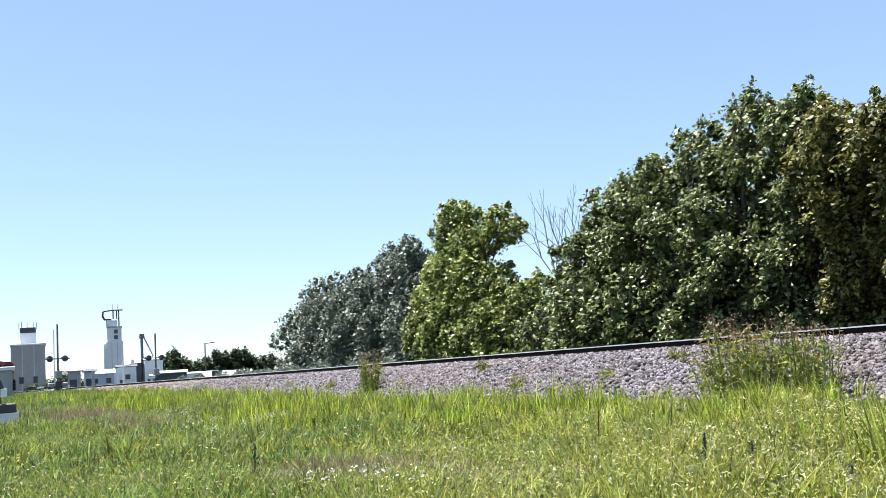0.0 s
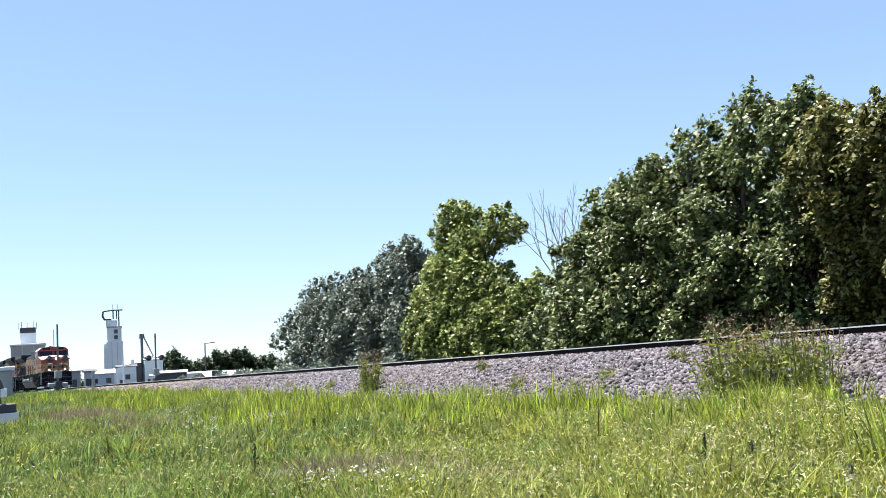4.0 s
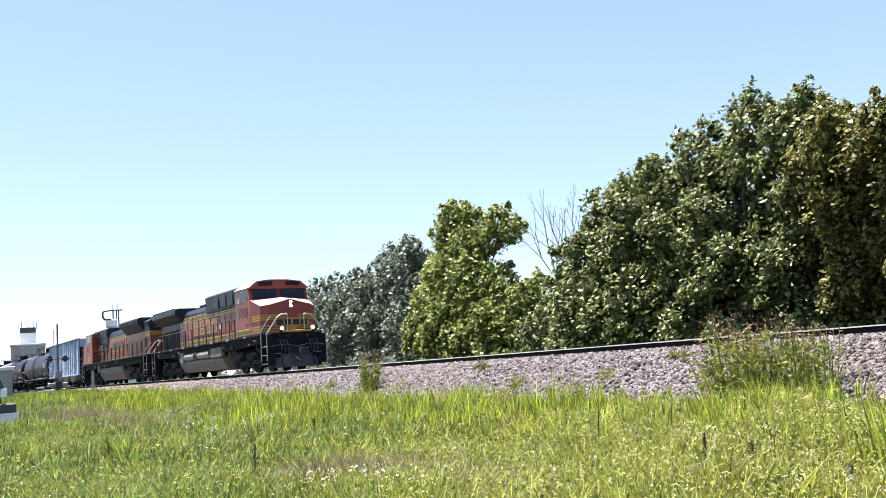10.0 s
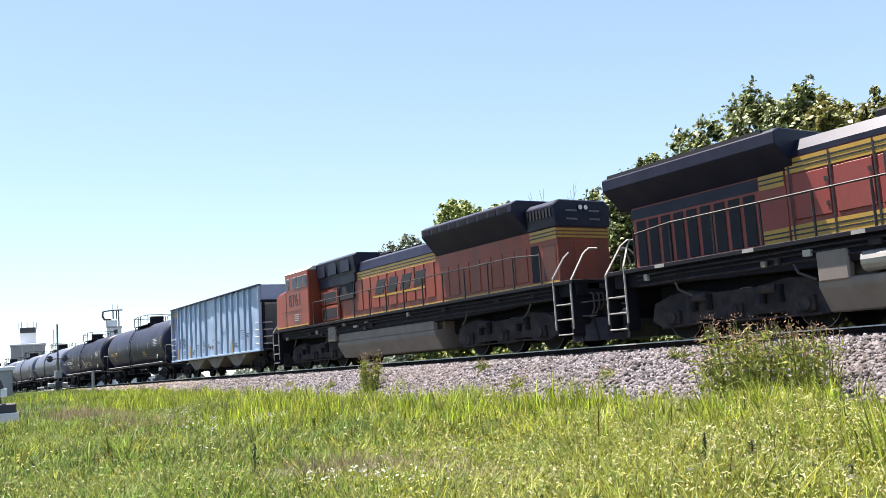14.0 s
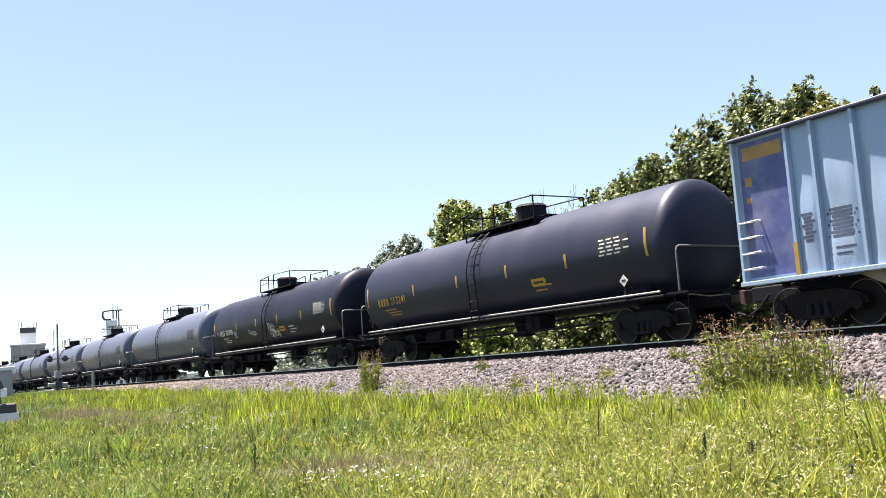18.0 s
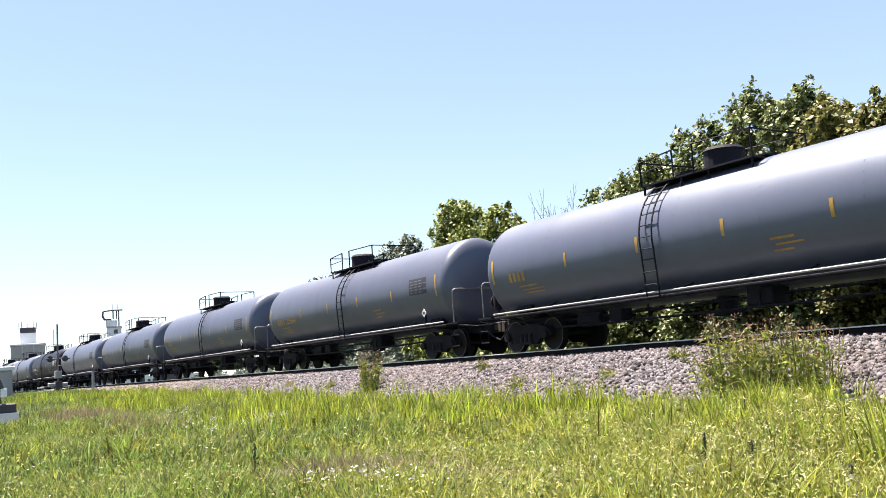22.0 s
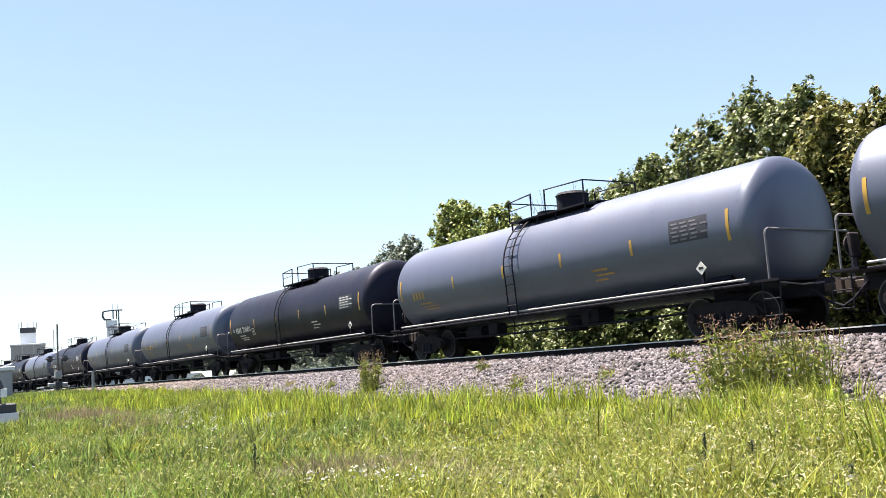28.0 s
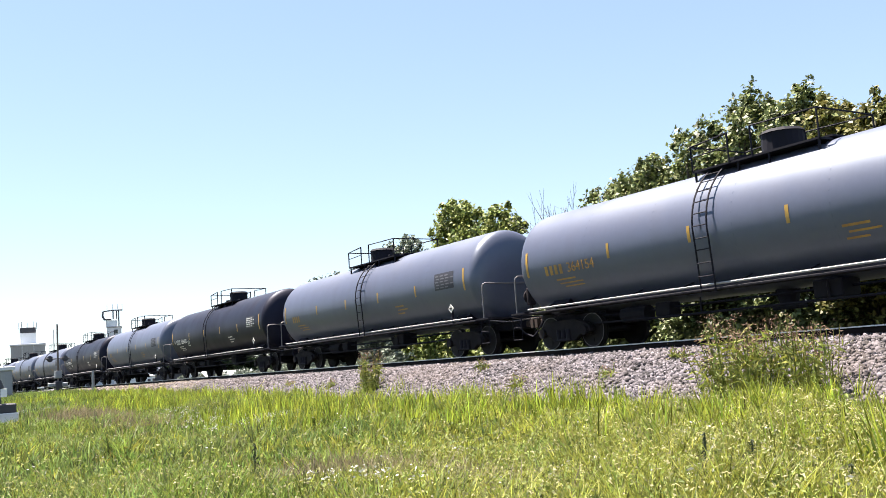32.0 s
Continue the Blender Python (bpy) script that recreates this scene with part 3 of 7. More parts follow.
# a second row behind
for x, y, h in ((-30.0, 31.5, 6.0), (-26.0, 31.8, 7.0), (-22.0, 31.6, 7.6), (-18.0, 31.8, 7.4), (-14.0, 31.6, 7.0)):
    tree(x, y, 0.9, h, lobes_for(h, 2.8, 1.8, 16, 0.05, 0.42, int(-7 * x)), 12000, 0.26, M_LEAF_DARK, DARK)
# the bright tree with the two-lobed top, and its lower neighbours
tree(-48.6, 33.0, 0.9, 11.4, [(-2.6, 0, 9.9, 1.35, 1.1), (-3.8, 0.2, 9.2, 1.2, 1.0), (-1.3, 0.2, 9.5, 1.2, 1.1), (2.5, 0, 9.0, 1.15, 1.0), (3.7, 0, 8.3, 0.9, 0.9), (1.5, 0.2, 8.2, 1.1, 1.0), (-2.8, 0.2, 8.0, 1.6, 1.0), (-0.6, -0.3, 7.6, 1.6, 1.0),
     (-4.6, 0.2, 6.7, 1.5, 1.0), (-2.4, -0.8, 6.2, 1.7, 1.0), (0.4, -0.9, 5.7, 1.7, 1.0), (2.3, -0.3, 5.4, 1.3, 1.0), (-6.2, 0, 4.9, 1.5, 1.0), (-3.9, -1.0, 4.4, 1.7, 1.0), (-1.2, -1.4, 4.0, 1.8, 1.0), (1.6, -1.2, 3.8, 1.7, 1.0),
     (3.8, -0.6, 3.9, 1.5, 1.0), (-5.8, -0.8, 2.9, 1.7, 0.9), (-2.6, -1.5, 2.2, 1.7, 0.9), (0.4, -1.7, 1.9, 1.7, 0.9), (3.2, -1.4, 2.0, 1.6, 0.9)], 90000, 0.21, M_LEAF_BRIGHT, "bright green tree with a two-lobed top", tufts=15, spire=1.8, puff=0.9)
LOWBRIGHT = "low bright green tree beside the railway"
tree(-42.0, 32.0, 0.9, 5.6, lobes_for(5.6, 2.6, 2.2, 11, 0.08, 0.38, 9), 16000, 0.21, M_LEAF_BRIGHT, LOWBRIGHT, tufts=10, spire=1.6)
tree(-37.8, 30.4, 0.9, 4.0, lobes_for(4.0, 2.6, 2.0, 10, 0.08, 0.38, 31), 14000, 0.19, M_LEAF_DARK, "low dark green tree beside the railway", tufts=10, spire=1.8)
tree(-45.5, 31.3, 0.9, 4.6, lobes_for(4.6, 3.0, 2.0, 11, 0.08, 0.36, 32), 15000, 0.21, M_LEAF_BRIGHT, LOWBRIGHT, tufts=10, spire=1.6)
tree(-55.5, 34.2, 0.9, 4.8, lobes_for(4.8, 2.6, 2.2, 11, 0.08, 0.38, 33), 14000, 0.24, M_LEAF_BRIGHT, LOWBRIGHT, tufts=9, spire=1.6)
# grey-leaved willows
GREY = "grey-green willow beside the railway"
tree(-66.8, 38.8, 0.9, 11.2, lobes_for(11.2, 3.4, 2.6, 18, 0.06, 0.36, 51), 18600, 0.28, M_LEAF_GREY, GREY, tufts=13, spire=2.2, puff=0.85)
tree(-74.5, 40.8, 0.9, 10.8, lobes_for(10.8, 4.2, 3.0, 18, 0.06, 0.36, 52), 18600, 0.29, M_LEAF_GREY, GREY, tufts=13, spire=2.2, puff=0.85)
tree(-84.0, 42.0, 0.9, 10.5, lobes_for(10.5, 4.8, 3.0, 18, 0.06, 0.36, 53), 17360, 0.30, M_LEAF_GREY, GREY, tufts=13, spire=2.2, puff=0.85)
tree(-96.5, 43.5, 0.9, 10.3, lobes_for(10.3, 5.2, 3.0, 18, 0.06, 0.36, 54), 16120, 0.32, M_LEAF_GREY, GREY, tufts=13, spire=2.2, puff=0.85)
tree(-71.0, 40.5, 0.9, 12.4, lobes_for(12.4, 4.2, 3.2, 13, 0.08, 0.3, 11), 22599, 0.24, M_LEAF_GREY, GREY, tufts=13, spire=2.2, puff=0.85)
tree(-78.5, 41.5, 0.9, 11.3, lobes_for(11.3, 5.0, 3.4, 13, 0.08, 0.32, 12), 22599, 0.26, M_LEAF_GREY, GREY, tufts=13, spire=2.2, puff=0.85)
tree(-91.5, 43.0, 0.9, 11.6, lobes_for(11.6, 5.6, 3.6, 13, 0.06, 0.32, 13), 22599, 0.27, M_LEAF_GREY, GREY, tufts=13, spire=2.2, puff=0.85)
tree(-102.0, 44.0, 0.9, 9.6, lobes_for(9.6, 5.6, 3.6, 12, 0.06, 0.33, 14), 20088, 0.29, M_LEAF_GREY, GREY, tufts=13, spire=2.2, puff=0.85)
tree(-64.0, 38.0, 0.9, 7.0, lobes_for(7.0, 4.0, 3.0, 10, 0.06, 0.34, 15), 15066, 0.24, M_LEAF_GREY, GREY, tufts=13, spire=2.2, puff=0.85)


def dead_tree(x, y, z, h):
    t = thing("dead_tree", "bare grey dead tree with forking branches", "tree", m=pose(x, y, z))
    g = np.random.default_rng(5)

    def grow(bm, p, d, l, r, depth):
        q = p + d * l
        cyl(bm, p, q, r, 5, r * 0.7)
        if depth:
            for _ in range(2 + (depth > 2)):
                k = (d + Vector(g.normal(0, 0.30, 3)) + Vector((0, 0, 0.12))).normalized()
                grow(bm, q, k, l * g.uniform(0.62, 0.85), r * 0.62, depth - 1)
    bm = B()
    cyl(bm, (0, 0, -0.3), (0.2, 0, h * 0.3), 0.16, 7, 0.12)
    part("trunk", bm, M_DEADWOOD, t)
    for a in (-0.28, 0.08, 0.42):
        bm = B()
        grow(bm, Vector((0.2, 0, h * 0.28)), Vector((a, 0.1, 0.9)).normalized(), h * 0.30, 0.065, 4)
        part("branch", bm, M_DEADWOOD, t)


dead_tree(-41.3, 33.5, 0.9, 8.6)


def bushes(name, n, x0, x1, y0, y1, h, leaf, label, size=0.2):
    cs = []
    for _ in range(n):
        x, y = rng.uniform(x0, x1), rng.uniform(y0, y1)
        r = rng.uniform(0.5, 1.0) * h * 0.5
        k = rng.normal(0, 1, (800, 3))
        k /= np.linalg.norm(k, axis=1, keepdims=True)
        k *= r * rng.uniform(0.45, 1, (800, 1))
        k[:, 2] = np.abs(k[:, 2]) * 1.5
        cs.append(k + [x, y, 0.85])
    v, f = quads(np.concatenate(cs), size, face=1.2, thin=0.3)
    return tagged(np_mesh(name, v, f, leaf), label, "undergrowth", kind="stuff")


DARKBUSH = "dark undergrowth at the foot of the trees"
bushes("undergrowth", 44, -36, -20, 23.8, 26.5, 1.3, M_LEAF_DARK, DARKBUSH, 0.17)
bushes("undergrowth", 36, -20, -6, 24.0, 27.5, 1.2, M_LEAF_DARK, DARKBUSH, 0.17)
bushes("undergrowth", 46, -60, -34, 25.5, 30, 1.6, M_LEAF_DARK, DARKBUSH, 0.19)
bushes("undergrowth", 44, -112, -60, 30, 39, 2.4, M_LEAF_GREY, "grey-green undergrowth at the foot of the willows", 0.26)
FAR = "distant rounded tree on the skyline"
FAR_ROW = [(-336, 84 + 3.6 * k, 8.0 + 4.2 * math.exp(-((k - 8.5) / 2.6) ** 2) + 1.0 * math.sin(k * 2.1), 4.4) for k in range(15)]
FAR_ROW += [(-420, 58, 10, 9), (-420, 72, 9, 9), (-420, 42, 9, 9), (-260, 73, 10, 4.0), (-310, 20, 13, 9)]
for i, (x, y, h, w) in enumerate(FAR_ROW):
    tree(x, y, 0.6, h, lobes_for(h, w, w, 10, 0.05, 0.42, 20 + i), 5500, 0.75, M_LEAF_FAR, FAR, trunk=0.3, group="far trees", puff=3.0)


# ---------------------------------------------------------------- road crossing and town
M_ASPHALT = mat("worn_asphalt", (0.104, 0.101, 0.0975), 0.9, var=0.25, scale=2, fine=40, bump=0.3)
M_CONCRETE = mat("pale_concrete", (0.74, 0.72, 0.74), 0.85, var=0.12, scale=0.25, fine=3, dirt=(0.55, 0.53, 0.55), dirt_scale=0.15, dirt_amt=0.6, stretch=(1, 1, 0.3))
M_CONCRETE_DARK = mat("stained_concrete", (0.38, 0.355, 0.34), 0.9, var=0.2, scale=0.3, fine=3, dirt=(0.28, 0.26, 0.25), dirt_scale=0.2, dirt_amt=0.6, stretch=(1, 1, 0.3))
M_TOWNWHITE = mat("white_cladding", (0.76, 0.78, 0.80), 0.6, var=0.1, scale=0.4, dirt=(0.58, 0.57, 0.57), dirt_scale=0.3, dirt_amt=0.5)
M_TOWNBLUE = mat("pale_blue_cladding", (0.42, 0.46, 0.54), 0.6, var=0.12, scale=0.5)
M_TOWNDARK = mat("dark_steel", (0.05, 0.05, 0.06), 0.6, var=0.2)
M_GALV = mat("galvanised_steel", (0.336, 0.344, 0.352), 0.45, metal=0.5, var=0.2)
M_SIGNALGREY = mat("signal_grey", (0.29, 0.30, 0.32), 0.5, var=0.12)
M_REDLENS = mat("red_lens", (0.25, 0.015, 0.012), 0.15, var=0.05)
M_POLEWOOD = mat("pole_wood", (0.16, 0.13, 0.11), 0.9, var=0.3, scale=4, stretch=(1, 1, 0.2))


def build_road():
    v, f = [], []
    ys = list(np.arange(-80, 15.4, 2.0)) + [15.5, 19.4, 22, 30, 60, 200]
    for i, y in enumerate(ys):
        zz = 1.70 if 15.4 <= y <= 19.5 else float(ground_z(-92, y)) + 0.06 + (0.3 * max(0, 1 - abs(y - 17.4) / 9))
        v += [(-96.5, y, zz), (-88.0, y, zz)]
        if i:
            f.append((2 * i - 2, 2 * i - 1, 2 * i + 1, 2 * i))
    tagged(np_mesh("road", np.array(v), np.array(f), M_ASPHALT), "grey asphalt road over the level crossing", "road", kind="structure")


build_road()


def crossing_signal(x, y, z, h, yaw, second):
    """A level-crossing mast: pole, cross arm, two flashing-light heads with black backgrounds, junction box."""
    s = thing("crossing_signal", "grey level-crossing mast with paired black-backed red lights", "crossing signal", "crossing signals", m=pose(x, y, z, 0, 0, yaw))
    bm = B()
    cyl(bm, (0, 0, -0.3), (0, 0, h), 0.085, 10, 0.07)
    part("mast", bm, M_POLEWOOD, s)
    bm = B()
    box(bm, -0.25, 0.25, -0.25, 0.25, -0.2, 0.9, 0.02)
    part("gate_mechanism", bm, M_TOWNDARK, s)
    bm = B()
    tube(bm, [(0, -0.95, 2.72), (0, 0.95, 2.72)], 0.05, 8)
    part("cross_arm", bm, M_TOWNDARK, s)
    for k in (-0.6, 0.6):
        bm = B()
        cyl(bm, (0.05, k, 2.72), (0.10, k, 2.72), 0.25, 18)
        cyl(bm, (-0.05, k, 2.72), (0.05, k, 2.72), 0.13, 12)
        head = part("light_head", bm, M_TOWNDARK, s, "round black light background")
        bm = B()
        cyl(bm, (0.10, k, 2.72), (0.12, k, 2.72), 0.11, 14)
        part("lens", bm, M_REDLENS, head)
        bm = B()
        prism(bm, [(0.10, 2.88), (0.45, 2.85), (0.45, 2.70), (0.10, 2.76)], k - 0.20, k + 0.20, "y")
        part("visor", bm, M_TOWNDARK, head)
    bm = B()
    box(bm, -0.16, 0.22, -0.28, 0.24, 1.15, 1.75, 0.03)
    part("junction_box", bm, M_SIGNALGREY, s, "light grey junction box")
    if not second:
        for k in range(6):
            bm = B()
            box(bm, 0.28, 0.36, -1.5 + 0.5 * k, -1.0 + 0.5 * k, 0.42, 0.54, 0.01)
            part("gate_arm_section", bm, M_TOWNWHITE if k % 2 else M_TOWNDARK, s)
        bm = B()
        box(bm, -0.1, 0.25, -0.75, 0.75, 0.48, 0.80, 0.04)
        part("counterweight", bm, M_SIGNALGREY, s)
    return s


crossing_signal(-81.3, 13.4, 1.35, 5.5, 188, False)
crossing_signal(-85.8, 22.4, 1.15, 4.9, 188, True)


def simple_post(name, label, category, x, y, z, h, r, material, arm=None):
    t = thing(name, label, category, m=pose(x, y, z))
    bm = B()
    cyl(bm, (0, 0, -0.3), (0, 0, h), r, 10, r * 0.8)
    part("post", bm, material, t)
    if arm:
        bm = B()
        arm(bm, h)
        part("arm", bm, material, t)
    return t


simple_post("lamp_post", "thin galvanised lamp post with a short arm", "lamp post", -172, 54, 0.9, 7.6, 0.14, M_POLEWOOD,
            lambda bm, h: (tube(bm, [(0, 0, h - 0.1), (-0.3, 1.3, h)], 0.06, 6), box(bm, -0.5, -0.1, 1.0, 1.9, h - 0.05, h + 0.12, 0.03)))
simple_post("signal_post", "slim white post with small cross arms", "post", -96.5, 17.4 + 4.6, 1.1, 3.0, 0.09, M_TOWNWHITE,
            lambda bm, h: (tube(bm, [(0, -0.1, h - 0.6), (0, 1.3, h - 0.35)], 0.06, 6), cyl(bm, (0, 0.9, h - 0.5), (0, 0.9, h), 0.14, 8)))
simple_post("trackside_post", "short light grey post beside the ballast", "post", -75.75, 15.0, 1.5, 1.36, 0.12, M_SIGNALGREY)
simple_post("thin_mast", "thin grey mast beside the crossing", "mast", -140, 22.6, 1.0, 9.0, 0.07, M_GALV)


def bungalow():
    """Signal equipment hut by the crossing."""
    t = thing("signal_bungalow", "grey metal signal equipment hut with a white roof", "equipment hut", m=pose(-80.6, 7.2, 1.25, 0, 0, 6))
    bm = B()
    box(bm, -1.1, 1.1, -2.6, 2.55, 0.0, 2.05, 0.02)
    body = part("hut_body", bm, M_SIGNALGREY, t)
    bm = B()
    box(bm, -1.25, 1.25, -2.75, 2.7, 2.05, 2.35, 0.04)
    part("hut_roof", bm, M_TOWNWHITE, t, "bright white roof")
    bm = B()
    box(bm, 1.10, 1.13, 1.0, 2.0, 0.1, 1.9, 0.01)
    part("hut_door", bm, M_GALV, body)
    bm = B()
    box(bm, 1.10, 1.16, 0.2, 0.7, 1.2, 1.6, 0.01)
    part("vent", bm, M_TOWNDARK, body)


bungalow()


def pedestal():
    """Low utility pedestal on a concrete pad in the meadow edge."""
    t = thing("utility_pedestal", "dark utility pedestal on a pale concrete pad in the grass", "utility box", m=pose(-37.8, 4.15, 0.4, 0, 0, 7))
    bm = B()
    box(bm, -0.5, 0.5, -0.9, 0.62, -0.2, 0.42, 0.03)
    part("pad", bm, M_CONCRETE, t, "pale concrete pad")
    bm = B()
    box(bm, -0.42, 0.42, -0.85, 0.56, 0.42, 0.76, 0.04)
    part("box_lid", bm, M_TOWNDARK, t)
    bm = B()
    cyl(bm, (0, 0.02, 0.76), (0, 0.02, 1.9), 0.12, 10, 0.08)
    cyl(bm, (0, 0.02, 1.6), (0, 0.10, 1.3), 0.12, 8, 0.16)
    part("stem", bm, M_TOWNDARK, t)
    bm = B()
    box(bm, 0.13, 0.15, 0.08, 0.3, 1.0, 1.3, 0.005)
    part("tag", bm, M_WHITE_TAG, t, "white tag")


M_WHITE_TAG = mat("white_tag", (0.75, 0.76, 0.8), 0.5, var=0.05)
pedestal()


def windows_on(parent, xs, zs, x, w, h, material):
    """Panes on the +x face of a building, each with a frame."""
    for y in xs:
        for z in zs:
            bm = B()
            box(bm, x, x + 0.08, y - w / 2 - 0.08, y + w / 2 + 0.08, z - 0.08, z + h + 0.08)
            win = part("window", bm, M_GALV, parent)
            bm = B()
            box(bm, x + 0.08, x + 0.10, y - w / 2, y + w / 2, z, z + h)
            part("pane", bm, material, win)


M_PANE = mat("dark_pane", (0.02, 0.022, 0.026), 0.1, var=0.05)


def grain_tower():
    """Slender concrete elevator tower with a head house and a steel frame on top."""
    t = thing("grain_elevator", "tall pale concrete elevator tower with a steel frame on top", "grain elevator", "town buildings", m=pose(-293, 64.3, 0.8, 0, 0, -14))
    bm = B()
    box(bm, -3.0, 3.0, -2.1, 2.5, 0, 14.2, 0.08)
    body = part("shaft", bm, M_CONCRETE, t)
    for y in (-0.6, 0.95):
        bm = B()
        box(bm, 3.0, 3.06, y - 0.05, y + 0.05, 0.2, 14.0)
        part("panel_joint", bm, M_CONCRETE_DARK, body)
    bm = B()
    box(bm, -2.6, 2.2, -2.9, -2.1, 0, 13.6, 0.05)
    part("stair_shaft", bm, M_TOWNWHITE, t, "bright white side shaft")
    bm = B()
    box(bm, -2.4, 2.4, -1.9, 2.1, 14.2, 18.4, 0.06)
    head = part("head_house", bm, M_CONCRETE, t)
    bm = B()
    box(bm, -2.6, 2.6, -2.1, 2.3, 18.4, 18.7, 0.03)
    part("head_roof", bm, M_CONCRETE_DARK, t)
    windows_on(head, (0.6,), (14.9, 16.6), 2.4, 1.0, 1.1, M_PANE)
    bm = B()
    box(bm, -1.7, 1.7, -2.2, 1.0, 18.7, 20.6, 0.05)
    part("penthouse", bm, M_TOWNWHITE, t)
    # ring-shaped steel panel frame
    bm = B()
    tube(bm, [(1.8, -2.9, 23.3), (1.8, -3.1, 22.0), (1.8, -2.6, 20.9), (1.8, -0.6, 20.9)], 0.28, 6)
    tube(bm, [(1.8, -2.9, 23.3), (1.8, -0.2, 23.6), (1.8, 2.6, 23.6)], 0.22, 6)
    part("frame_ring", bm, M_TOWNDARK, t)
    for y, z0 in ((-0.1, 20.9), (0.9, 20.8), (1.5, 18.7)):
        bm = B()
        box(bm, 1.6, 2.0, y - 0.18, y + 0.18, z0, 23.6)
        part("frame_post", bm, M_TOWNDARK, t)
    for y in (-1.8, -0.2, 1.2, 2.5):
        bm = B()
        tube(bm, [(1.5, y, 23.4), (1.5, y, 25.4)], 0.06, 5)
        part("antenna", bm, M_GALV, t)


grain_tower()


def grey_elevator():
    """Broad stained-concrete elevator with a small head house and aerials."""
    t = thing("grain_elevator", "broad grey stained concrete elevator with a rooftop house", "grain elevator", "town buildings", m=pose(-257.5, 35.5, 0.8, 0, 0, -8))
    bm = B()
    box(bm, -4.0, 4.0, -4.0, 3.9, 0, 12.4, 0.08)
    body = part("silo_block", bm, M_CONCRETE_DARK, t)
    bm = B()
    box(bm, -4.2, 4.2, -4.2, 4.1, 12.4, 12.8, 0.04)
    part("roof_slab", bm, M_CONCRETE, t)
    for y in (-1.4, 1.3):
        bm = B()
        box(bm, 4.0, 4.06, y - 0.06, y + 0.06, 0.2, 12.3)
        part("panel_joint", bm, M_CONCRETE, body)
    bm = B()
    box(bm, -2.0, 2.0, -1.9, 1.9, 12.8, 15.6, 0.05)
    head = part("head_house", bm, M_TOWNWHITE, t)
    bm = B()
    box(bm, -2.2, 2.2, -1.9, 1.8, 15.6, 17.0, 0.1)
    part("machinery_deck", bm, M_TOWNDARK, t)
    for i, y in enumerate((-2.1, -1.5, -0.2, 1.2, 2.0)):
        bm = B()
        tube(bm, [(1.9, y, 16.5), (1.9, y, 18.2 + 0.3 * (i % 2))], 0.07, 5)
        part("antenna", bm, M_TOWNDARK, t)
    windows_on(body, (1.6, -1.6), (3.0,), 4.0, 1.0, 1.6, M_PANE)


grey_elevator()


def shed(name, label, x, y, z, w, d, h, wall, roof, yaw=0, rise=0.8, panes=0):
    """A plain building: walls, pitched roof, door and windows on the face towards the track."""
    t = thing(name, label, "building", "town buildings", m=pose(x, y, z, 0, 0, yaw))
    bm = B()
    box(bm, -d / 2, d / 2, -w / 2, w / 2, 0, h, 0.03)
    body = part("wall", bm, wall, t)
    bm = B()
    prism(bm, [(-d / 2 - 0.3, h), (0, h + rise), (d / 2 + 0.3, h), (d / 2 + 0.3, h + 0.12), (0, h + rise + 0.14), (-d / 2 - 0.3, h + 0.12)], -w / 2 - 0.3, w / 2 + 0.3, "y")
    part("roof", bm, roof, t)
    bm = B()
    box(bm, d / 2, d / 2 + 0.05, -w * 0.35, -w * 0.35 + 1.0, 0, 2.1, 0.01)
    part("door", bm, M_TOWNDARK, t)
    if panes:
        windows_on(body, [w * (i + 0.5) / panes - w / 2 + w * 0.05 for i in range(panes)], (h * 0.45,), d / 2, 1.0, 1.0, M_PANE)
    return t


shed("store_building", "low pale blue and white store beside the tower", -217, 44.6, 0.9, 5.5, 6, 3.6, M_TOWNBLUE, M_TOWNWHITE, -12, 0.9, 2)
shed("store_building", "small white building beside the tower", -226, 52.2, 0.9, 4.2, 6, 5.0, M_TOWNWHITE, M_TOWNDARK, -12, 0.5, 1)
shed("bin_house", "white grain bin house with a dark side", -252, 65.2, 0.9, 4.6, 5, 7.0, M_TOWNWHITE, M_GALV, -14, 0.9, 1)
shed("loading_shed", "long low white loading shed", -236, 68.5, 0.9, 16.0, 6, 2.6, M_TOWNWHITE, M_GALV, -14, 0.4, 4)
shed("storage_shed", "low dark storage shed", -199, 55.2, 0.9, 6.0, 5, 2.7, M_TOWNDARK, M_GALV, -16, 0.5, 0)
shed("white_shed", "long low shed with a white roof", -114, 38.5, 0.6, 5.4, 4.0, 1.2, M_TOWNWHITE, M_TOWNWHITE, -18, 0.7, 0)
shed("grey_shed", "small grey equipment shed", -150, 27.0, 0.9, 1.8, 2.5, 3.3, M_SIGNALGREY, M_GALV, -10, 0.4, 0)
shed("grey_shed", "small dark blue equipment shed", -150, 29.2, 0.9, 1.5, 2.5, 3.1, M_TOWNBLUE, M_TOWNDARK, -10, 0.3, 0)


M_LEGSTEEL = mat("weathered_leg_steel", (0.13, 0.135, 0.15), 0.6, var=0.25)


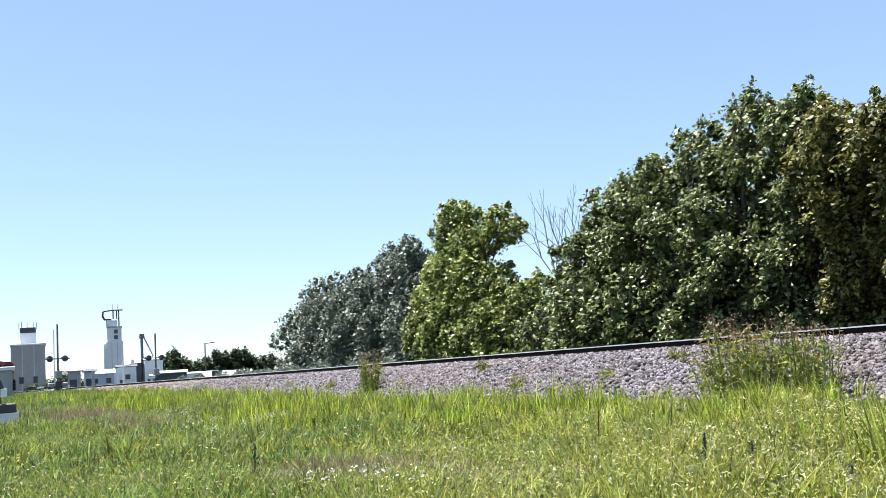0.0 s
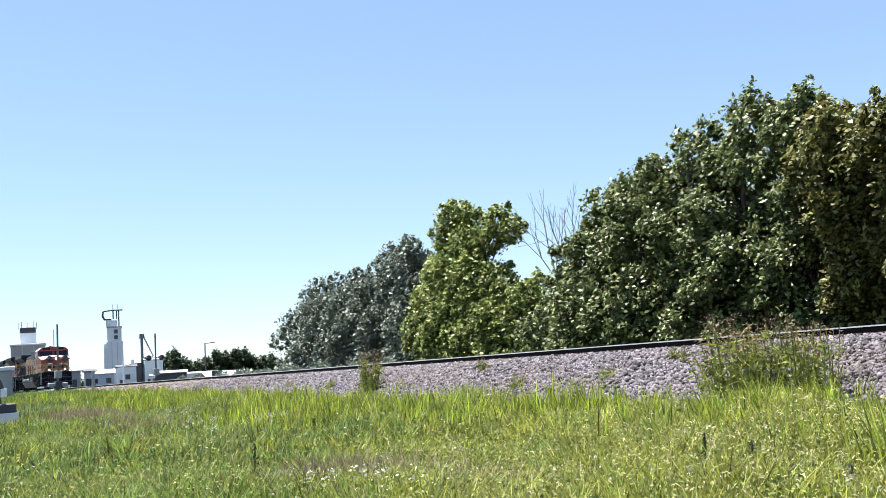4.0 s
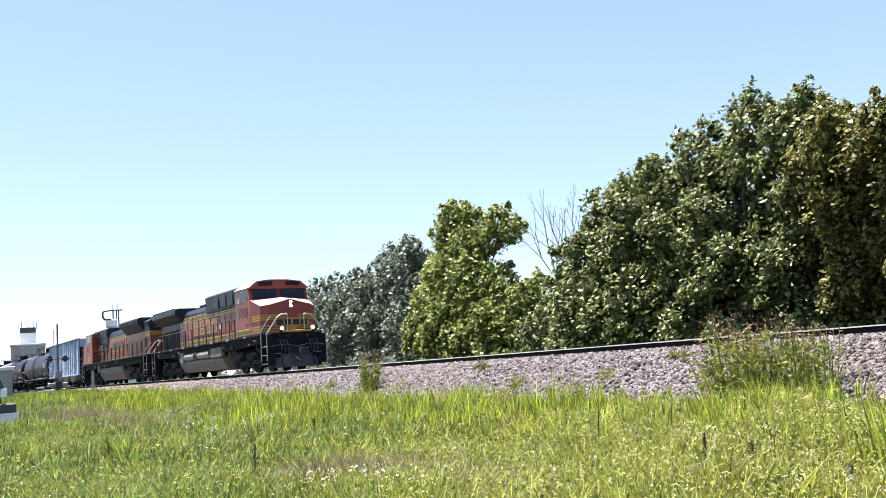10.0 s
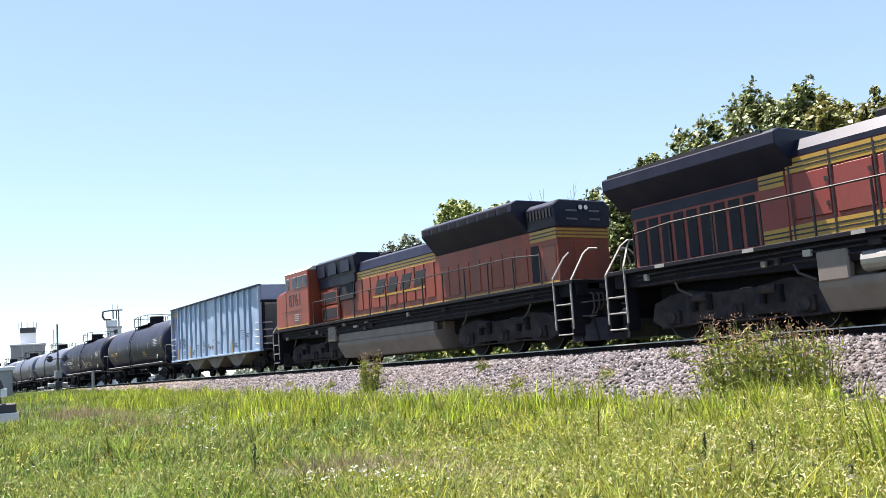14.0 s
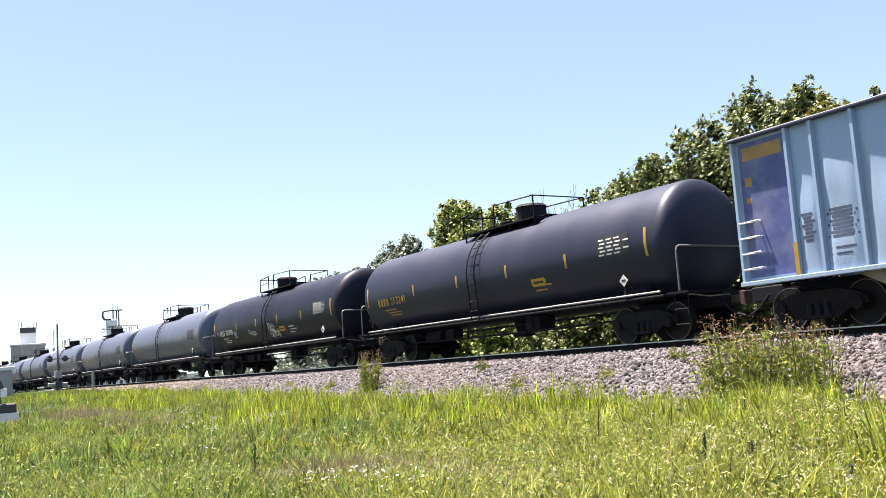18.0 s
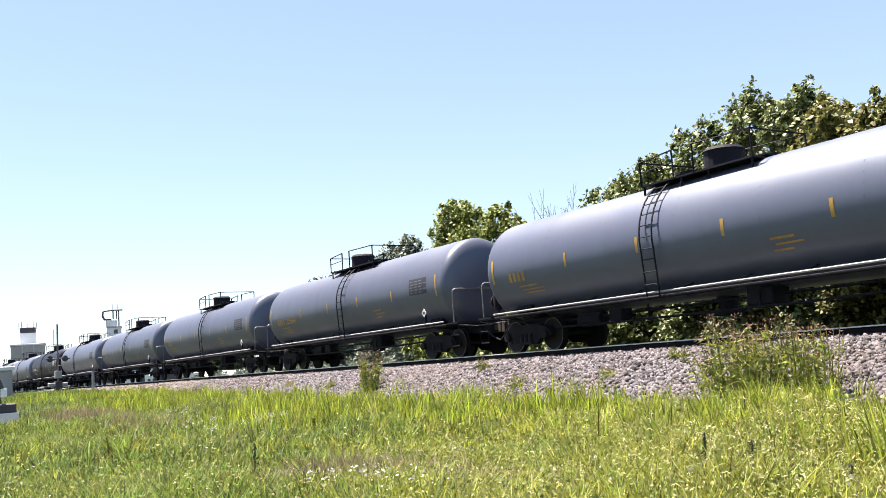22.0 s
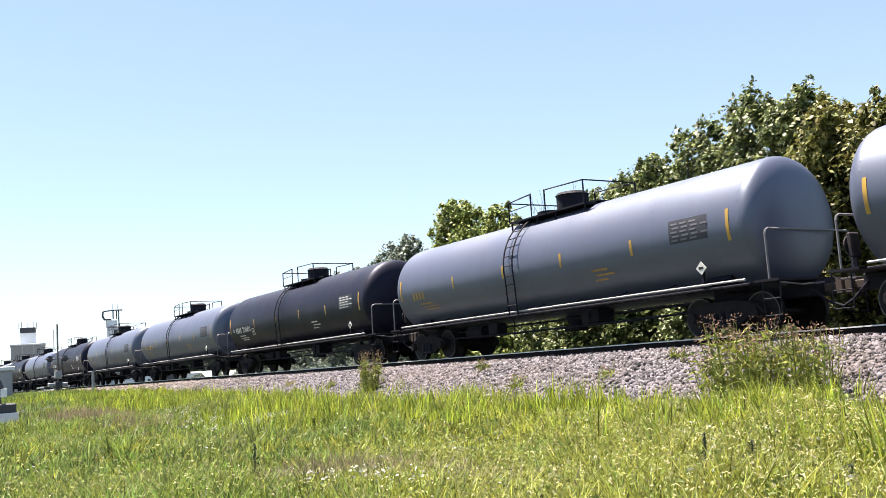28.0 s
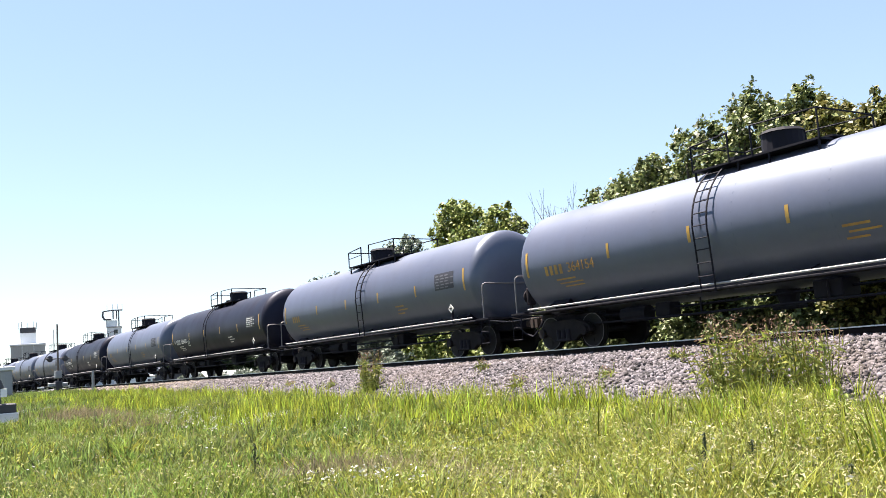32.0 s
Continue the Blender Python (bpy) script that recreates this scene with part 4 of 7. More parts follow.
def bucket_leg():
    """A grain leg: slim steel tower with a head and a sloping spout."""
    t = thing("grain_conveyor", "slim dark steel grain leg with a sloping spout", "grain conveyor", "town buildings", m=pose(-252.4, 62.4, 0.9))
    bm = B()
    box(bm, -0.3, 0.3, -0.30, 0.30, 0, 13.0, 0.02)
    part("leg_casing", bm, M_LEGSTEEL, t)
    bm = B()
    prism(bm, [(-0.7, 12.8), (-0.5, 14.0), (0.5, 14.0), (0.7, 12.8)], -0.5, 0.5, "x")
    part("leg_head", bm, M_LEGSTEEL, t)
    bm = B()
    tube(bm, [(0, 0.6, 13.0), (0.3, 3.0, 7.6)], 0.18, 8)
    part("spout", bm, M_GALV, t)
    bm = B()
    cyl(bm, (0, -0.9, 0), (0, -0.9, 6.4), 1.0, 16)
    part("dark_bin", bm, M_TOWNDARK, t)


bucket_leg()
bushes("hedge", 16, -170, -150, 22.5, 27.5, 3.2, M_LEAF_FAR, "dark hedge beyond the crossing", 0.5)


# ---------------------------------------------------------------- train materials
GRIME = (0.011, 0.0105, 0.016)
M_ORANGE = mat("orange_paint", (0.250, 0.050, 0.041), 0.42, spec=0.3, var=0.14, scale=1.2, fine=25, dirt=(0.15, 0.052, 0.046), dirt_scale=1.1, dirt_amt=0.7, stretch=(1, 1, 0.35))
M_ORANGE_FRESH = mat("fresh_orange_paint", (0.255, 0.050, 0.026), 0.42, spec=0.3, var=0.2, scale=1.2, fine=25, dirt=(0.12, 0.042, 0.032), dirt_scale=1.1, dirt_amt=0.7, stretch=(1, 1, 0.35))
M_SEAM = mat("shaded_seam", (0.07, 0.02, 0.014), 0.6, var=0.2)
M_GREEN = mat("dark_roof_paint", (0.009, 0.010, 0.027), 0.45, spec=0.25, var=0.3, scale=1.5, dirt=(0.026, 0.026, 0.042), dirt_scale=1.3)
M_YELLOW = mat("yellow_paint", (0.42, 0.24, 0.03), 0.45, var=0.15, dirt=(0.22, 0.15, 0.05), dirt_scale=2.0, dirt_amt=0.5)
M_GOLD = mat("dull_gold_paint", (0.33, 0.19, 0.042), 0.5, var=0.2, dirt=(0.16, 0.08, 0.04), dirt_scale=2.5, dirt_amt=0.6)
M_BLACK = mat("black_underframe", (0.006, 0.006, 0.012), 0.75, spec=0.2, var=0.4, scale=4, dirt=GRIME, dirt_scale=1.6, dirt_amt=0.7)
M_TRUCK = mat("dusty_truck_steel", (0.022, 0.019, 0.024), 0.85, spec=0.2, var=0.4, scale=5, bump=0.3, dirt=(0.062, 0.050, 0.050), dirt_scale=3, dirt_amt=0.6)
M_PLOUGH = mat("scraped_plough_steel", (0.020, 0.019, 0.030), 0.5, var=0.35, scale=3, dirt=(0.055, 0.045, 0.045), dirt_scale=2.2, dirt_amt=0.7)
M_HOSE = mat("dusty_hose_rubber", (0.05, 0.046, 0.048), 0.7, var=0.3)
M_BOGIE = mat("grimy_cast_steel", (0.009, 0.008, 0.010), 0.85, spec=0.15, var=0.4, scale=5, bump=0.3, dirt=(0.022, 0.018, 0.018), dirt_scale=3, dirt_amt=0.6)
M_FUEL = mat("dusty_fuel_tank", (0.165, 0.140, 0.130), 0.75, var=0.3, scale=2, dirt=(0.22, 0.18, 0.155), dirt_scale=1.5, dirt_amt=0.6)
# orange made pale: sunlight on the nose top put into the colour
M_SALMON = mat("sunlit_salmon_paint", (0.46, 0.27, 0.23), 0.5, var=0.15, dirt=(0.35, 0.22, 0.19), dirt_scale=3, dirt_amt=0.5)
M_WHEEL = mat("wheel_steel", (0.008, 0.007, 0.008), 0.7, var=0.3, spec=0.2)
# worn steel, lightened so the rim's glint is part of its colour
M_TYRE = mat("worn_rim_with_glint", (0.10, 0.095, 0.10), 0.5, metal=0.3, var=0.2)
M_GLASS = mat("cab_glass", (0.008, 0.010, 0.022), 0.10, var=0.05, spec=0.3)
M_GRILLE = mat("dark_grille", (0.009, 0.009, 0.016), 0.8, var=0.3, fine=60)
M_ENDRAIL = mat("grey_end_rail", (0.12, 0.115, 0.125), 0.5, var=0.2)
M_SIDERAIL = mat("pale_side_rail", (0.30, 0.29, 0.29), 0.5, var=0.3, scale=5)
M_PANEL = mat("dark_grey_panel", (0.020, 0.020, 0.030), 0.6, var=0.2)
M_PANELTEXT = mat("dull_grey_stencil", (0.10, 0.10, 0.115), 0.6, var=0.2)
M_HANDRAIL = mat("pale_handrail", (0.306, 0.293, 0.281), 0.5, var=0.15, fine=20)
M_RAILDARK = mat("dark_handrail", (0.022, 0.016, 0.016), 0.6, var=0.2)
M_SILVER = mat("dull_silver", (0.315, 0.3, 0.285), 0.45, metal=0.4, var=0.25, dirt=(0.12, 0.0975, 0.0825), dirt_scale=3)
M_LAMP = mat("lit_lamp", (1.0, 0.93, 0.78), 0.3, var=0.0, glow=6.0)
M_LAMPDIM = mat("lamp_lens", (0.75, 0.72, 0.66), 0.2, var=0.05)
M_LETTER = mat("dark_lettering", (0.010, 0.008, 0.009), 0.5, var=0.1)
M_WHITE = mat("white_paint", (0.585, 0.578, 0.555), 0.5, var=0.1, dirt=(0.3, 0.277, 0.247), dirt_scale=4, dirt_amt=0.4)
M_HOPPER = mat("pale_blue_grey_hopper", (0.268, 0.372, 0.535), 0.42, var=0.12, scale=0.9, fine=14, bump=0.12, dirt=(0.20, 0.24, 0.29), dirt_scale=0.9, dirt_amt=0.5, stretch=(1, 1, 0.4))
M_BAY = mat("dusty_bay_sheet", (0.20, 0.175, 0.15), 0.8, var=0.3, scale=1.5, dirt=(0.09, 0.075, 0.065), dirt_scale=1.2, dirt_amt=0.8)
M_STENCIL = mat("faded_stencil", (0.05, 0.06, 0.11), 0.6, var=0.2)
M_LOGO = mat("faded_blue_panel", (0.055, 0.070, 0.21), 0.5, var=0.25, dirt=(0.2, 0.21, 0.28), dirt_scale=1.6)
M_RUST = mat("rusty_brown", (0.045, 0.028, 0.022), 0.85, var=0.35, scale=3, dirt=(0.032, 0.024, 0.020), dirt_scale=2)
M_TANK_GREY = mat("grey_tank_paint", (0.064, 0.069, 0.098), 0.45, spec=0.5, ior=1.7, gloss=(0.70, 0.82, 1.0), var=0.10, scale=0.7, fine=12, dirt=(0.050, 0.050, 0.073), dirt_scale=0.7, dirt_amt=0.6, stretch=(1, 1, 0.5), obj=0.12)
M_TANK_PALE = mat("pale_grey_tank_paint", (0.062, 0.068, 0.102), 0.45, spec=0.5, ior=1.75, gloss=(0.72, 0.85, 1.0), var=0.10, scale=0.7, fine=12, dirt=(0.052, 0.053, 0.078), dirt_scale=0.7, dirt_amt=0.6, stretch=(1, 1, 0.5), obj=0.1)
M_TANK_DARK = mat("dusty_black_tank_paint", (0.0145, 0.0150, 0.0300), 0.50, spec=0.42, gloss=(0.6, 0.72, 1.0), var=0.2, scale=0.8, fine=14, dirt=(0.019, 0.016, 0.028), dirt_scale=0.8, dirt_amt=0.6, stretch=(1, 1, 0.5), obj=0.15)
M_TANK_BLACK = mat("black_tank_paint", (0.0068, 0.0066, 0.0140), 0.50, spec=0.26, gloss=(0.62, 0.70, 1.0), var=0.2, scale=0.8, fine=14, dirt=(0.0085, 0.007, 0.011), dirt_scale=0.8, dirt_amt=0.6, stretch=(1, 1, 0.5), obj=0.15)


# ---------------------------------------------------------------- running gear
SPINNING = []


def wheelset(x, r, parent, facing):
    """Two flanged wheels on an axle; its origin is the axle, so that it can turn."""
    bm = B()
    cyl(bm, (0, -1.0, 0), (0, 1.0, 0), 0.08, 8)
    for s in (-1, 1):
        cyl(bm, (0, s * 0.69, 0), (0, s * 0.82, 0), r, 24, r)
        cyl(bm, (0, s * 0.67, 0), (0, s * 0.70, 0), r + 0.028, 24)
        cyl(bm, (0, s * 0.82, 0), (0, s * 0.86, 0), 0.16, 12, 0.13)
        for k in range(3):
            a = k * 2.094
            box(bm, math.cos(a) * r * 0.6 - 0.05, math.cos(a) * r * 0.6 + 0.05, min(s * 0.80, s * 0.835), max(s * 0.80, s * 0.835), math.sin(a) * r * 0.6 - 0.05, math.sin(a) * r * 0.6 + 0.05)
        # thin pale ring paints the glint along the worn rim
        n = 28
        ring = [[bm.verts.new((q * math.cos(6.2832 * i / n), s * 0.823, q * math.sin(6.2832 * i / n))) for i in range(n)] for q in (r * 0.955, r * 0.995)]
        for i in range(n):
            bm.faces.new((ring[0][i], ring[0][(i + 1) % n], ring[1][(i + 1) % n], ring[1][i])).material_index = 1
    w = part("wheelset", bm, M_WHEEL, parent, smooth=False)
    w.data.materials.append(M_TYRE)
    w.matrix_parent_inverse = pose(x, 0, r)
    SPINNING.append((w, r, facing))
    return w


def freight_truck(car, x):
    """A two-axle freight truck: bolster, two cast side frames with springs, two wheelsets."""
    bm = B()
    box(bm, -0.22, 0.22, -1.05, 1.05, 0.48, 0.78, 0.03)
    cyl(bm, (0, 0, 0.78), (0, 0, 0.95), 0.3, 14)
    t = part("truck", bm, M_BOGIE, car)
    t.location.x = x
    for s in (-1, 1):
        bm = B()
        y0, y1 = sorted((s * 0.93, s * 1.08))
        prism(bm, [(-1.10, 0.52), (-0.98, 0.64), (-0.5, 0.78), (0.5, 0.78), (0.98, 0.64), (1.10, 0.52), (1.10, 0.42), (0.8, 0.44), (0.42, 0.20), (-0.42, 0.20), (-0.8, 0.44), (-1.10, 0.42)], y0, y1, "y", 0.015)
        f = part("side_frame", bm, M_BOGIE, t)
        bm = B()
        for k in (-0.2, 0, 0.2):
            cyl(bm, (k, s * 1.10, 0.26), (k, s * 1.10, 0.52), 0.07, 8)
        box(bm, -0.3, 0.3, min(s * 1.04, s * 1.16), max(s * 1.04, s * 1.16), 0.22, 0.27)
        part("spring_nest", bm, M_BLACK, t).location.x = 0
        for k in (-0.89, 0.89):
            bm = B()
            cyl(bm, (k, s * 1.06, 0.457), (k, s * 1.17, 0.457), 0.13, 12)
            part("axle_cap", bm, M_BOGIE, t)
    for k in (-0.89, 0.89):
        wheelset(k, 0.457, t, 1)
    return t


def coupler(car, x, s, z=0.87, material=None):
    bm = B()
    box(bm, min(x, x - s * 0.75), max(x, x - s * 0.75), -0.09, 0.09, z - 0.09, z + 0.09, 0.02)
    prism(bm, [(x - s * 0.12, -0.2), (x + s * 0.02, -0.2), (x + s * 0.1, -0.05), (x + s * 0.02, 0.05), (x + s * 0.1, 0.18), (x - s * 0.12, 0.2)], z - 0.16, z + 0.16, "z", 0.01)
    part("coupler", bm, material or M_RUST, car)
    bm = B()
    tube(bm, [(x - s * 0.6, -0.35, z), (x - s * 0.25, -0.33, z - 0.3), (x + s * 0.05, -0.25, z - 0.42)], 0.03, 6)
    part("air_hose", bm, M_BLACK, car)


def words(text, size, material, parent, m, name="lettering", label=""):
    """Painted letters in the built-in typeface, as a thin mesh."""
    cu = bpy.data.curves.new(name, "FONT")
    cu.body, cu.size, cu.extrude, cu.align_x, cu.align_y = text, size, 0.003, "CENTER", "CENTER"
    tmp = bpy.data.objects.new(name, cu)
    me = bpy.data.meshes.new_from_object(tmp)
    bpy.data.objects.remove(tmp)
    me.materials.append(material)
    ob = new(name, me)
    ob.parent, ob.matrix_basis = parent, m
    return tagged(ob, label)


# ---------------------------------------------------------------- tank cars
TANK_R, TANK_Z, TANK_HALF = 1.50, 2.43, 7.52


def on_tank(bm, x0, x1, z0, z1, side=-1, lift=0.006, slant=0.0):
    """A painted patch that lies on the curved side of the tank between two heights."""
    r = TANK_R + lift
    k = max(1, int(abs(z1 - z0) / 0.06))
    prev = None
    for i in range(k + 1):
        z = z0 + (z1 - z0) * i / k
        y = side * math.sqrt(max(0.0, r * r - (z - TANK_Z) ** 2))
        o = slant * i / k
        row = [bm.verts.new((x0 + o, y, z)), bm.verts.new((x1 + o, y, z))]
        if prev:
            bm.faces.new((prev[0], prev[1], row[1], row[0]))
        prev = row
    return bm


def tank_shell(bm):
    rings = [(-TANK_HALF - 0.52 * math.cos(a) ** 0.76, TANK_R * math.sin(a) ** 0.76) for a in (0.04, 0.16, 0.35, 0.6, 0.85, 1.05, 1.2, 1.33, 1.44, 1.53)]
    rings += [(-TANK_HALF + TANK_HALF * k / 3.5, TANK_R) for k in range(8)]
    rings += [(-x, r) for x, r in rings[9::-1]]
    n = 48
    loops = [[bm.verts.new((x, r * math.cos(2 * math.pi * i / n), TANK_Z + r * math.sin(2 * math.pi * i / n))) for i in range(n)] for x, r in rings]
    for a, b in zip(loops, loops[1:]):
        for i in range(n):
            bm.faces.new((a[i], a[(i + 1) % n], b[(i + 1) % n], b[i]))
    bm.faces.new(loops[0])
    bm.faces.new(loops[-1][::-1])
    bmesh.ops.recalc_face_normals(bm, faces=bm.faces)
    return bm


def tank_car(label, paint, marks, number="", panel=True, sketch=False, sign=False, lad=0.10, dome_x=-0.75, p0=-1.85, p1=1.9):
    """A tank car: shell, seams, platform with railing and dome, ladders, side rails, end rails, trucks and markings."""
    car = thing("tank_car", label, "tank car", "freight train")
    shell = part("tank", tank_shell(B()), paint, car, smooth=True)
    for x in (-7.52, -4.9, -2.45, 0.0, 2.45, 4.9, 7.52):
        bm = B()
        n = 40
        for i in range(n):
            a, b = 2 * math.pi * i / n, 2 * math.pi * (i + 1) / n
            q = [(x + o, (TANK_R + h) * math.cos(c), TANK_Z + (TANK_R + h) * math.sin(c)) for c in (a, b) for o, h in ((-0.014, 0.0005), (0.0, 0.0015), (0.014, 0.0005))]
            vs = [bm.verts.new(p) for p in q]
            bm.faces.new((vs[0], vs[1], vs[4], vs[3]))
            bm.faces.new((vs[1], vs[2], vs[5], vs[4]))
        part("weld_seam", bm, paint, shell, smooth=True)
    # underframe
    for s in (-1, 1):
        bm = B()
        box(bm, min(s * 5.6, s * 8.45), max(s * 5.6, s * 8.45), -0.32, 0.32, 0.72, 1.05, 0.02)
        prism(bm, [(-1.15, 1.25), (-0.9, 1.0), (0.9, 1.0), (1.15, 1.25), (1.05, 1.35), (0.75, 1.2), (-0.75, 1.2), (-1.05, 1.35)], s * 6.5 - 0.35, s * 6.5 + 0.35, "x")
        part("stub_sill", bm, M_BLACK, car)
        bm = B()
        box(bm, min(s * 7.75, s * 8.4), max(s * 7.75, s * 8.4), -1.45, 1.45, 1.06, 1.11)
        part("end_platform", bm, M_BLACK, car)
        bm = B()
        e = s * 8.14
        tube(bm, [(e, -1.42, 1.10), (e, -1.42, 2.06), (e, -1.39, 2.14), (e, -1.32, 2.18), (e, 1.32, 2.18), (e, 1.39, 2.14), (e, 1.42, 2.06), (e, 1.42, 1.10)], 0.024)
        part("end_railing", bm, M_ENDRAIL, car, "grey tubular end railing")
        for y in (-1.42, 1.42):
            bm = B()
            for z in (0.35, 0.7):
                tube(bm, [(s * 7.95, y, z), (s * 8.38, y, z)], 0.014, 5)
            for x in (7.95, 8.38):
                tube(bm, [(s * x, y, 0.33), (s * x, y, 1.08)], 0.014, 5)
            part("corner_step", bm, M_BLACK, car)
        coupler(car, s * 8.93, s)
    for s in (-1, 1):
        bm = B()
        tube(bm, [(-7.55, s * 1.46, 1.16), (7.55, s * 1.46, 1.16)], 0.026)
        part("side_rail", bm, M_SIDERAIL, car, "long pale side handrail")
        bm = B()
        box(bm, -7.6, 7.6, min(s * 1.0, s * 1.42), max(s * 1.0, s * 1.42), 1.035, 1.085, 0.01)
        part("running_board", bm, M_BLACK, car)
        for x in np.arange(-6.8, 7.0, 1.7):
            bm = B()
            tube(bm, [(x, s * 1.46, 1.16), (x, s * 1.0, 1.30)], 0.018, 4)
            part("rail_bracket", bm, M_BLACK, car)
        # ladder bent round the shell
        ladder = None
        for x in (lad - 0.21, lad + 0.21):
            bm = B()
            pts = [(x, s * 1.52, 1.0)]
            for a in range(-10, 72, 9):
                pts.append((x, s * (TANK_R + 0.12) * math.cos(radians(a)), TANK_Z + (TANK_R + 0.12) * math.sin(radians(a))))
            tube(bm, pts, 0.022, 5)
            side = part("stringer" if ladder else "ladder", bm, M_BLACK, ladder or car)
            ladder = ladder or side
        rungs = []
        for a in range(-8, 72, 10):
            y, z = s * (TANK_R + 0.12) * math.cos(radians(a)), TANK_Z + (TANK_R + 0.12) * math.sin(radians(a))
            rungs.append((y, z))
        for y, z in rungs + [(s * 1.57, z) for z in (1.05, 1.35, 1.65, 1.95)]:
            bm = B()
            tube(bm, [(lad - 0.21, y, z), (lad + 0.21, y, z)], 0.014, 5)
            part("rung", bm, M_BLACK, ladder)
    # platform with railing
    bm = B()
    for y0, y1 in ((-0.95, -0.5), (0.5, 0.95)):
        box(bm, p0, p1, y0, y1, 3.84, 3.885)
    for x0, x1 in ((p0, p0 + 0.4), (p1 - 0.4, p1)):
        box(bm, x0, x1, -0.5, 0.5, 3.93, 3.97)
    for x in (p0 + 0.05, p0 + 1.3, p1 - 1.3, p1 - 0.05):
        for y in (-0.9, 0.9):
            tube(bm, [(x, y, 3.5), (x, y, 3.85)], 0.03, 5)
    platform = part("platform", bm, M_BLACK, car)
    for y in (-0.95, 0.95):
        bm = B()
        tube(bm, [(p0, y, 3.86), (p0, y, 4.46), (p0 + 1.1, y, 4.54), (p0 + 1.1, y, 3.86)], 0.02, 5)
        tube(bm, [(p0, y, 4.2), (p0 + 1.1, y, 4.24)], 0.014, 5)
        part("railing", bm, M_BLACK, platform)
        bm = B()
        tube(bm, [(p0 + 1.75, y, 3.86), (p0 + 1.75, y, 4.54), (p1, y, 4.50), (p1, y, 3.86)], 0.02, 5)
        part("railing", bm, M_BLACK, platform)
    for x, z in ((p0, 4.46), (p1, 4.50)):
        bm = B()
        tube(bm, [(x, -0.95, z), (x, 0.95, z)], 0.02, 5)
        part("end_bar", bm, M_BLACK, platform)
    bm = B()
    cyl(bm, (dome_x, 0, 3.8), (dome_x, 0, 4.40), 0.47, 20)
    cyl(bm, (dome_x, 0, 4.40), (dome_x, 0, 4.48), 0.50, 20, 0.42)
    part("valve_housing", bm, M_BLACK, car)
    bm = B()
    mx = dome_x + (1.15 if dome_x < 0 else -1.15)
    cyl(bm, (mx, 0, 3.85), (mx, 0, 4.06), 0.3, 14)
    cyl(bm, (mx, 0, 4.06), (mx, 0, 4.12), 0.34, 14)
    part("manway", bm, M_BLACK, car)
    bm = B()
    cyl(bm, (0.1, 0, 0.62), (0.1, 0, 0.98), 0.2, 12, 0.28)
    box(bm, -0.25, 0.45, -0.18, 0.18, 0.5, 0.64, 0.03)
    part("bottom_valve", bm, M_BLACK, car)
    bm = B()
    cyl(bm, (-4.6, -0.55, 0.75), (-3.7, -0.55, 0.75), 0.2, 12)
    box(bm, -3.3, -2.8, -0.75, -0.35, 0.62, 0.95, 0.03)
    tube(bm, [(-5.6, -0.55, 0.8), (5.6, -0.55, 0.85)], 0.03, 5)
    part("brake_gear", bm, M_BLACK, car)
    bm = B()
    cyl(bm, (-8.34, -0.8, 1.60), (-8.31, -0.8, 1.60), 0.20, 16)
    cyl(bm, (-8.38, -0.8, 1.60), (-8.26, -0.8, 1.60), 0.05, 8)
    brake = part("hand_brake", bm, M_TRUCK, car, "dusty hand brake wheel")
    bm = B()
    box(bm, -8.30, -8.18, -0.94, -0.66, 1.35, 1.85, 0.03)
    part("gear_box", bm, M_TRUCK, brake)
    bm = B()
    box(bm, -8.28, -8.20, -0.83, -0.77, 1.05, 1.35)
    part("brake_chain", bm, M_TRUCK, brake)
    for e in (-1, 1):
        bm = B()
        tube(bm, [(e * 8.40, -1.40, 1.02), (e * 8.55, -0.9, 0.95), (e * 8.62, -0.3, 0.98)], 0.018, 5)
        part("uncoupling_lever", bm, M_ENDRAIL, car)
    bm = B()
    tube(bm, [(-5.4, -0.9, 0.62), (-3.0, -0.95, 0.58), (3.2, -0.95, 0.58), (5.4, -0.9, 0.62)], 0.03, 5)
    tube(bm, [(-1.6, -0.95, 0.58), (-1.6, -0.95, 0.95)], 0.025, 5)
    tube(bm, [(1.8, -0.95, 0.58), (1.8, -0.95, 0.95)], 0.025, 5)
    part("brake_rod", bm, M_BLACK, car)
    bm = B()
    box(bm, 1.4, 2.1, -0.9, -0.3, 0.62, 1.0, 0.03)
    part("reservoir_bracket", bm, M_BLACK, car)
    for x in (-6.5, 6.5):
        freight_truck(car, x)
    # markings on both sides
    for s in (-1, 1):
        for x, z0, z1 in ((-7.45, 2.05, 2.75), (7.20, 2.05, 2.75), (-4.05, 2.17, 2.55), (-1.3, 2.17, 2.55), (1.4, 2.17, 2.55), (4.15, 2.12, 2.50)):
            bm = B()
            on_tank(bm, x, x + 0.09, z0, z1, s)
            part("reflective_strip", bm, M_YELLOW, car)
        for i, (x0, x1, z0, z1) in enumerate(((-6.25, -5.45, 1.84, 1.88), (-6.15, -5.2, 1.74, 1.77), (-6.0, -5.2, 1.65, 1.68), (2.6, 3.2, 1.9, 1.95), (2.7, 3.4, 1.78, 1.82), (2.6, 3.1, 1.66, 1.70))):
            bm = B()
            on_tank(bm, s * x0 * -1 if s > 0 else x0, s * x1 * -1 if s > 0 else x1, z0, z1, s)
            part("stencil_line", bm, marks, car)
        m = pose(-5.75 if s < 0 else 5.75, s * (TANK_R - 0.018), 2.13, 101.5, 0, 0 if s < 0 else 180)
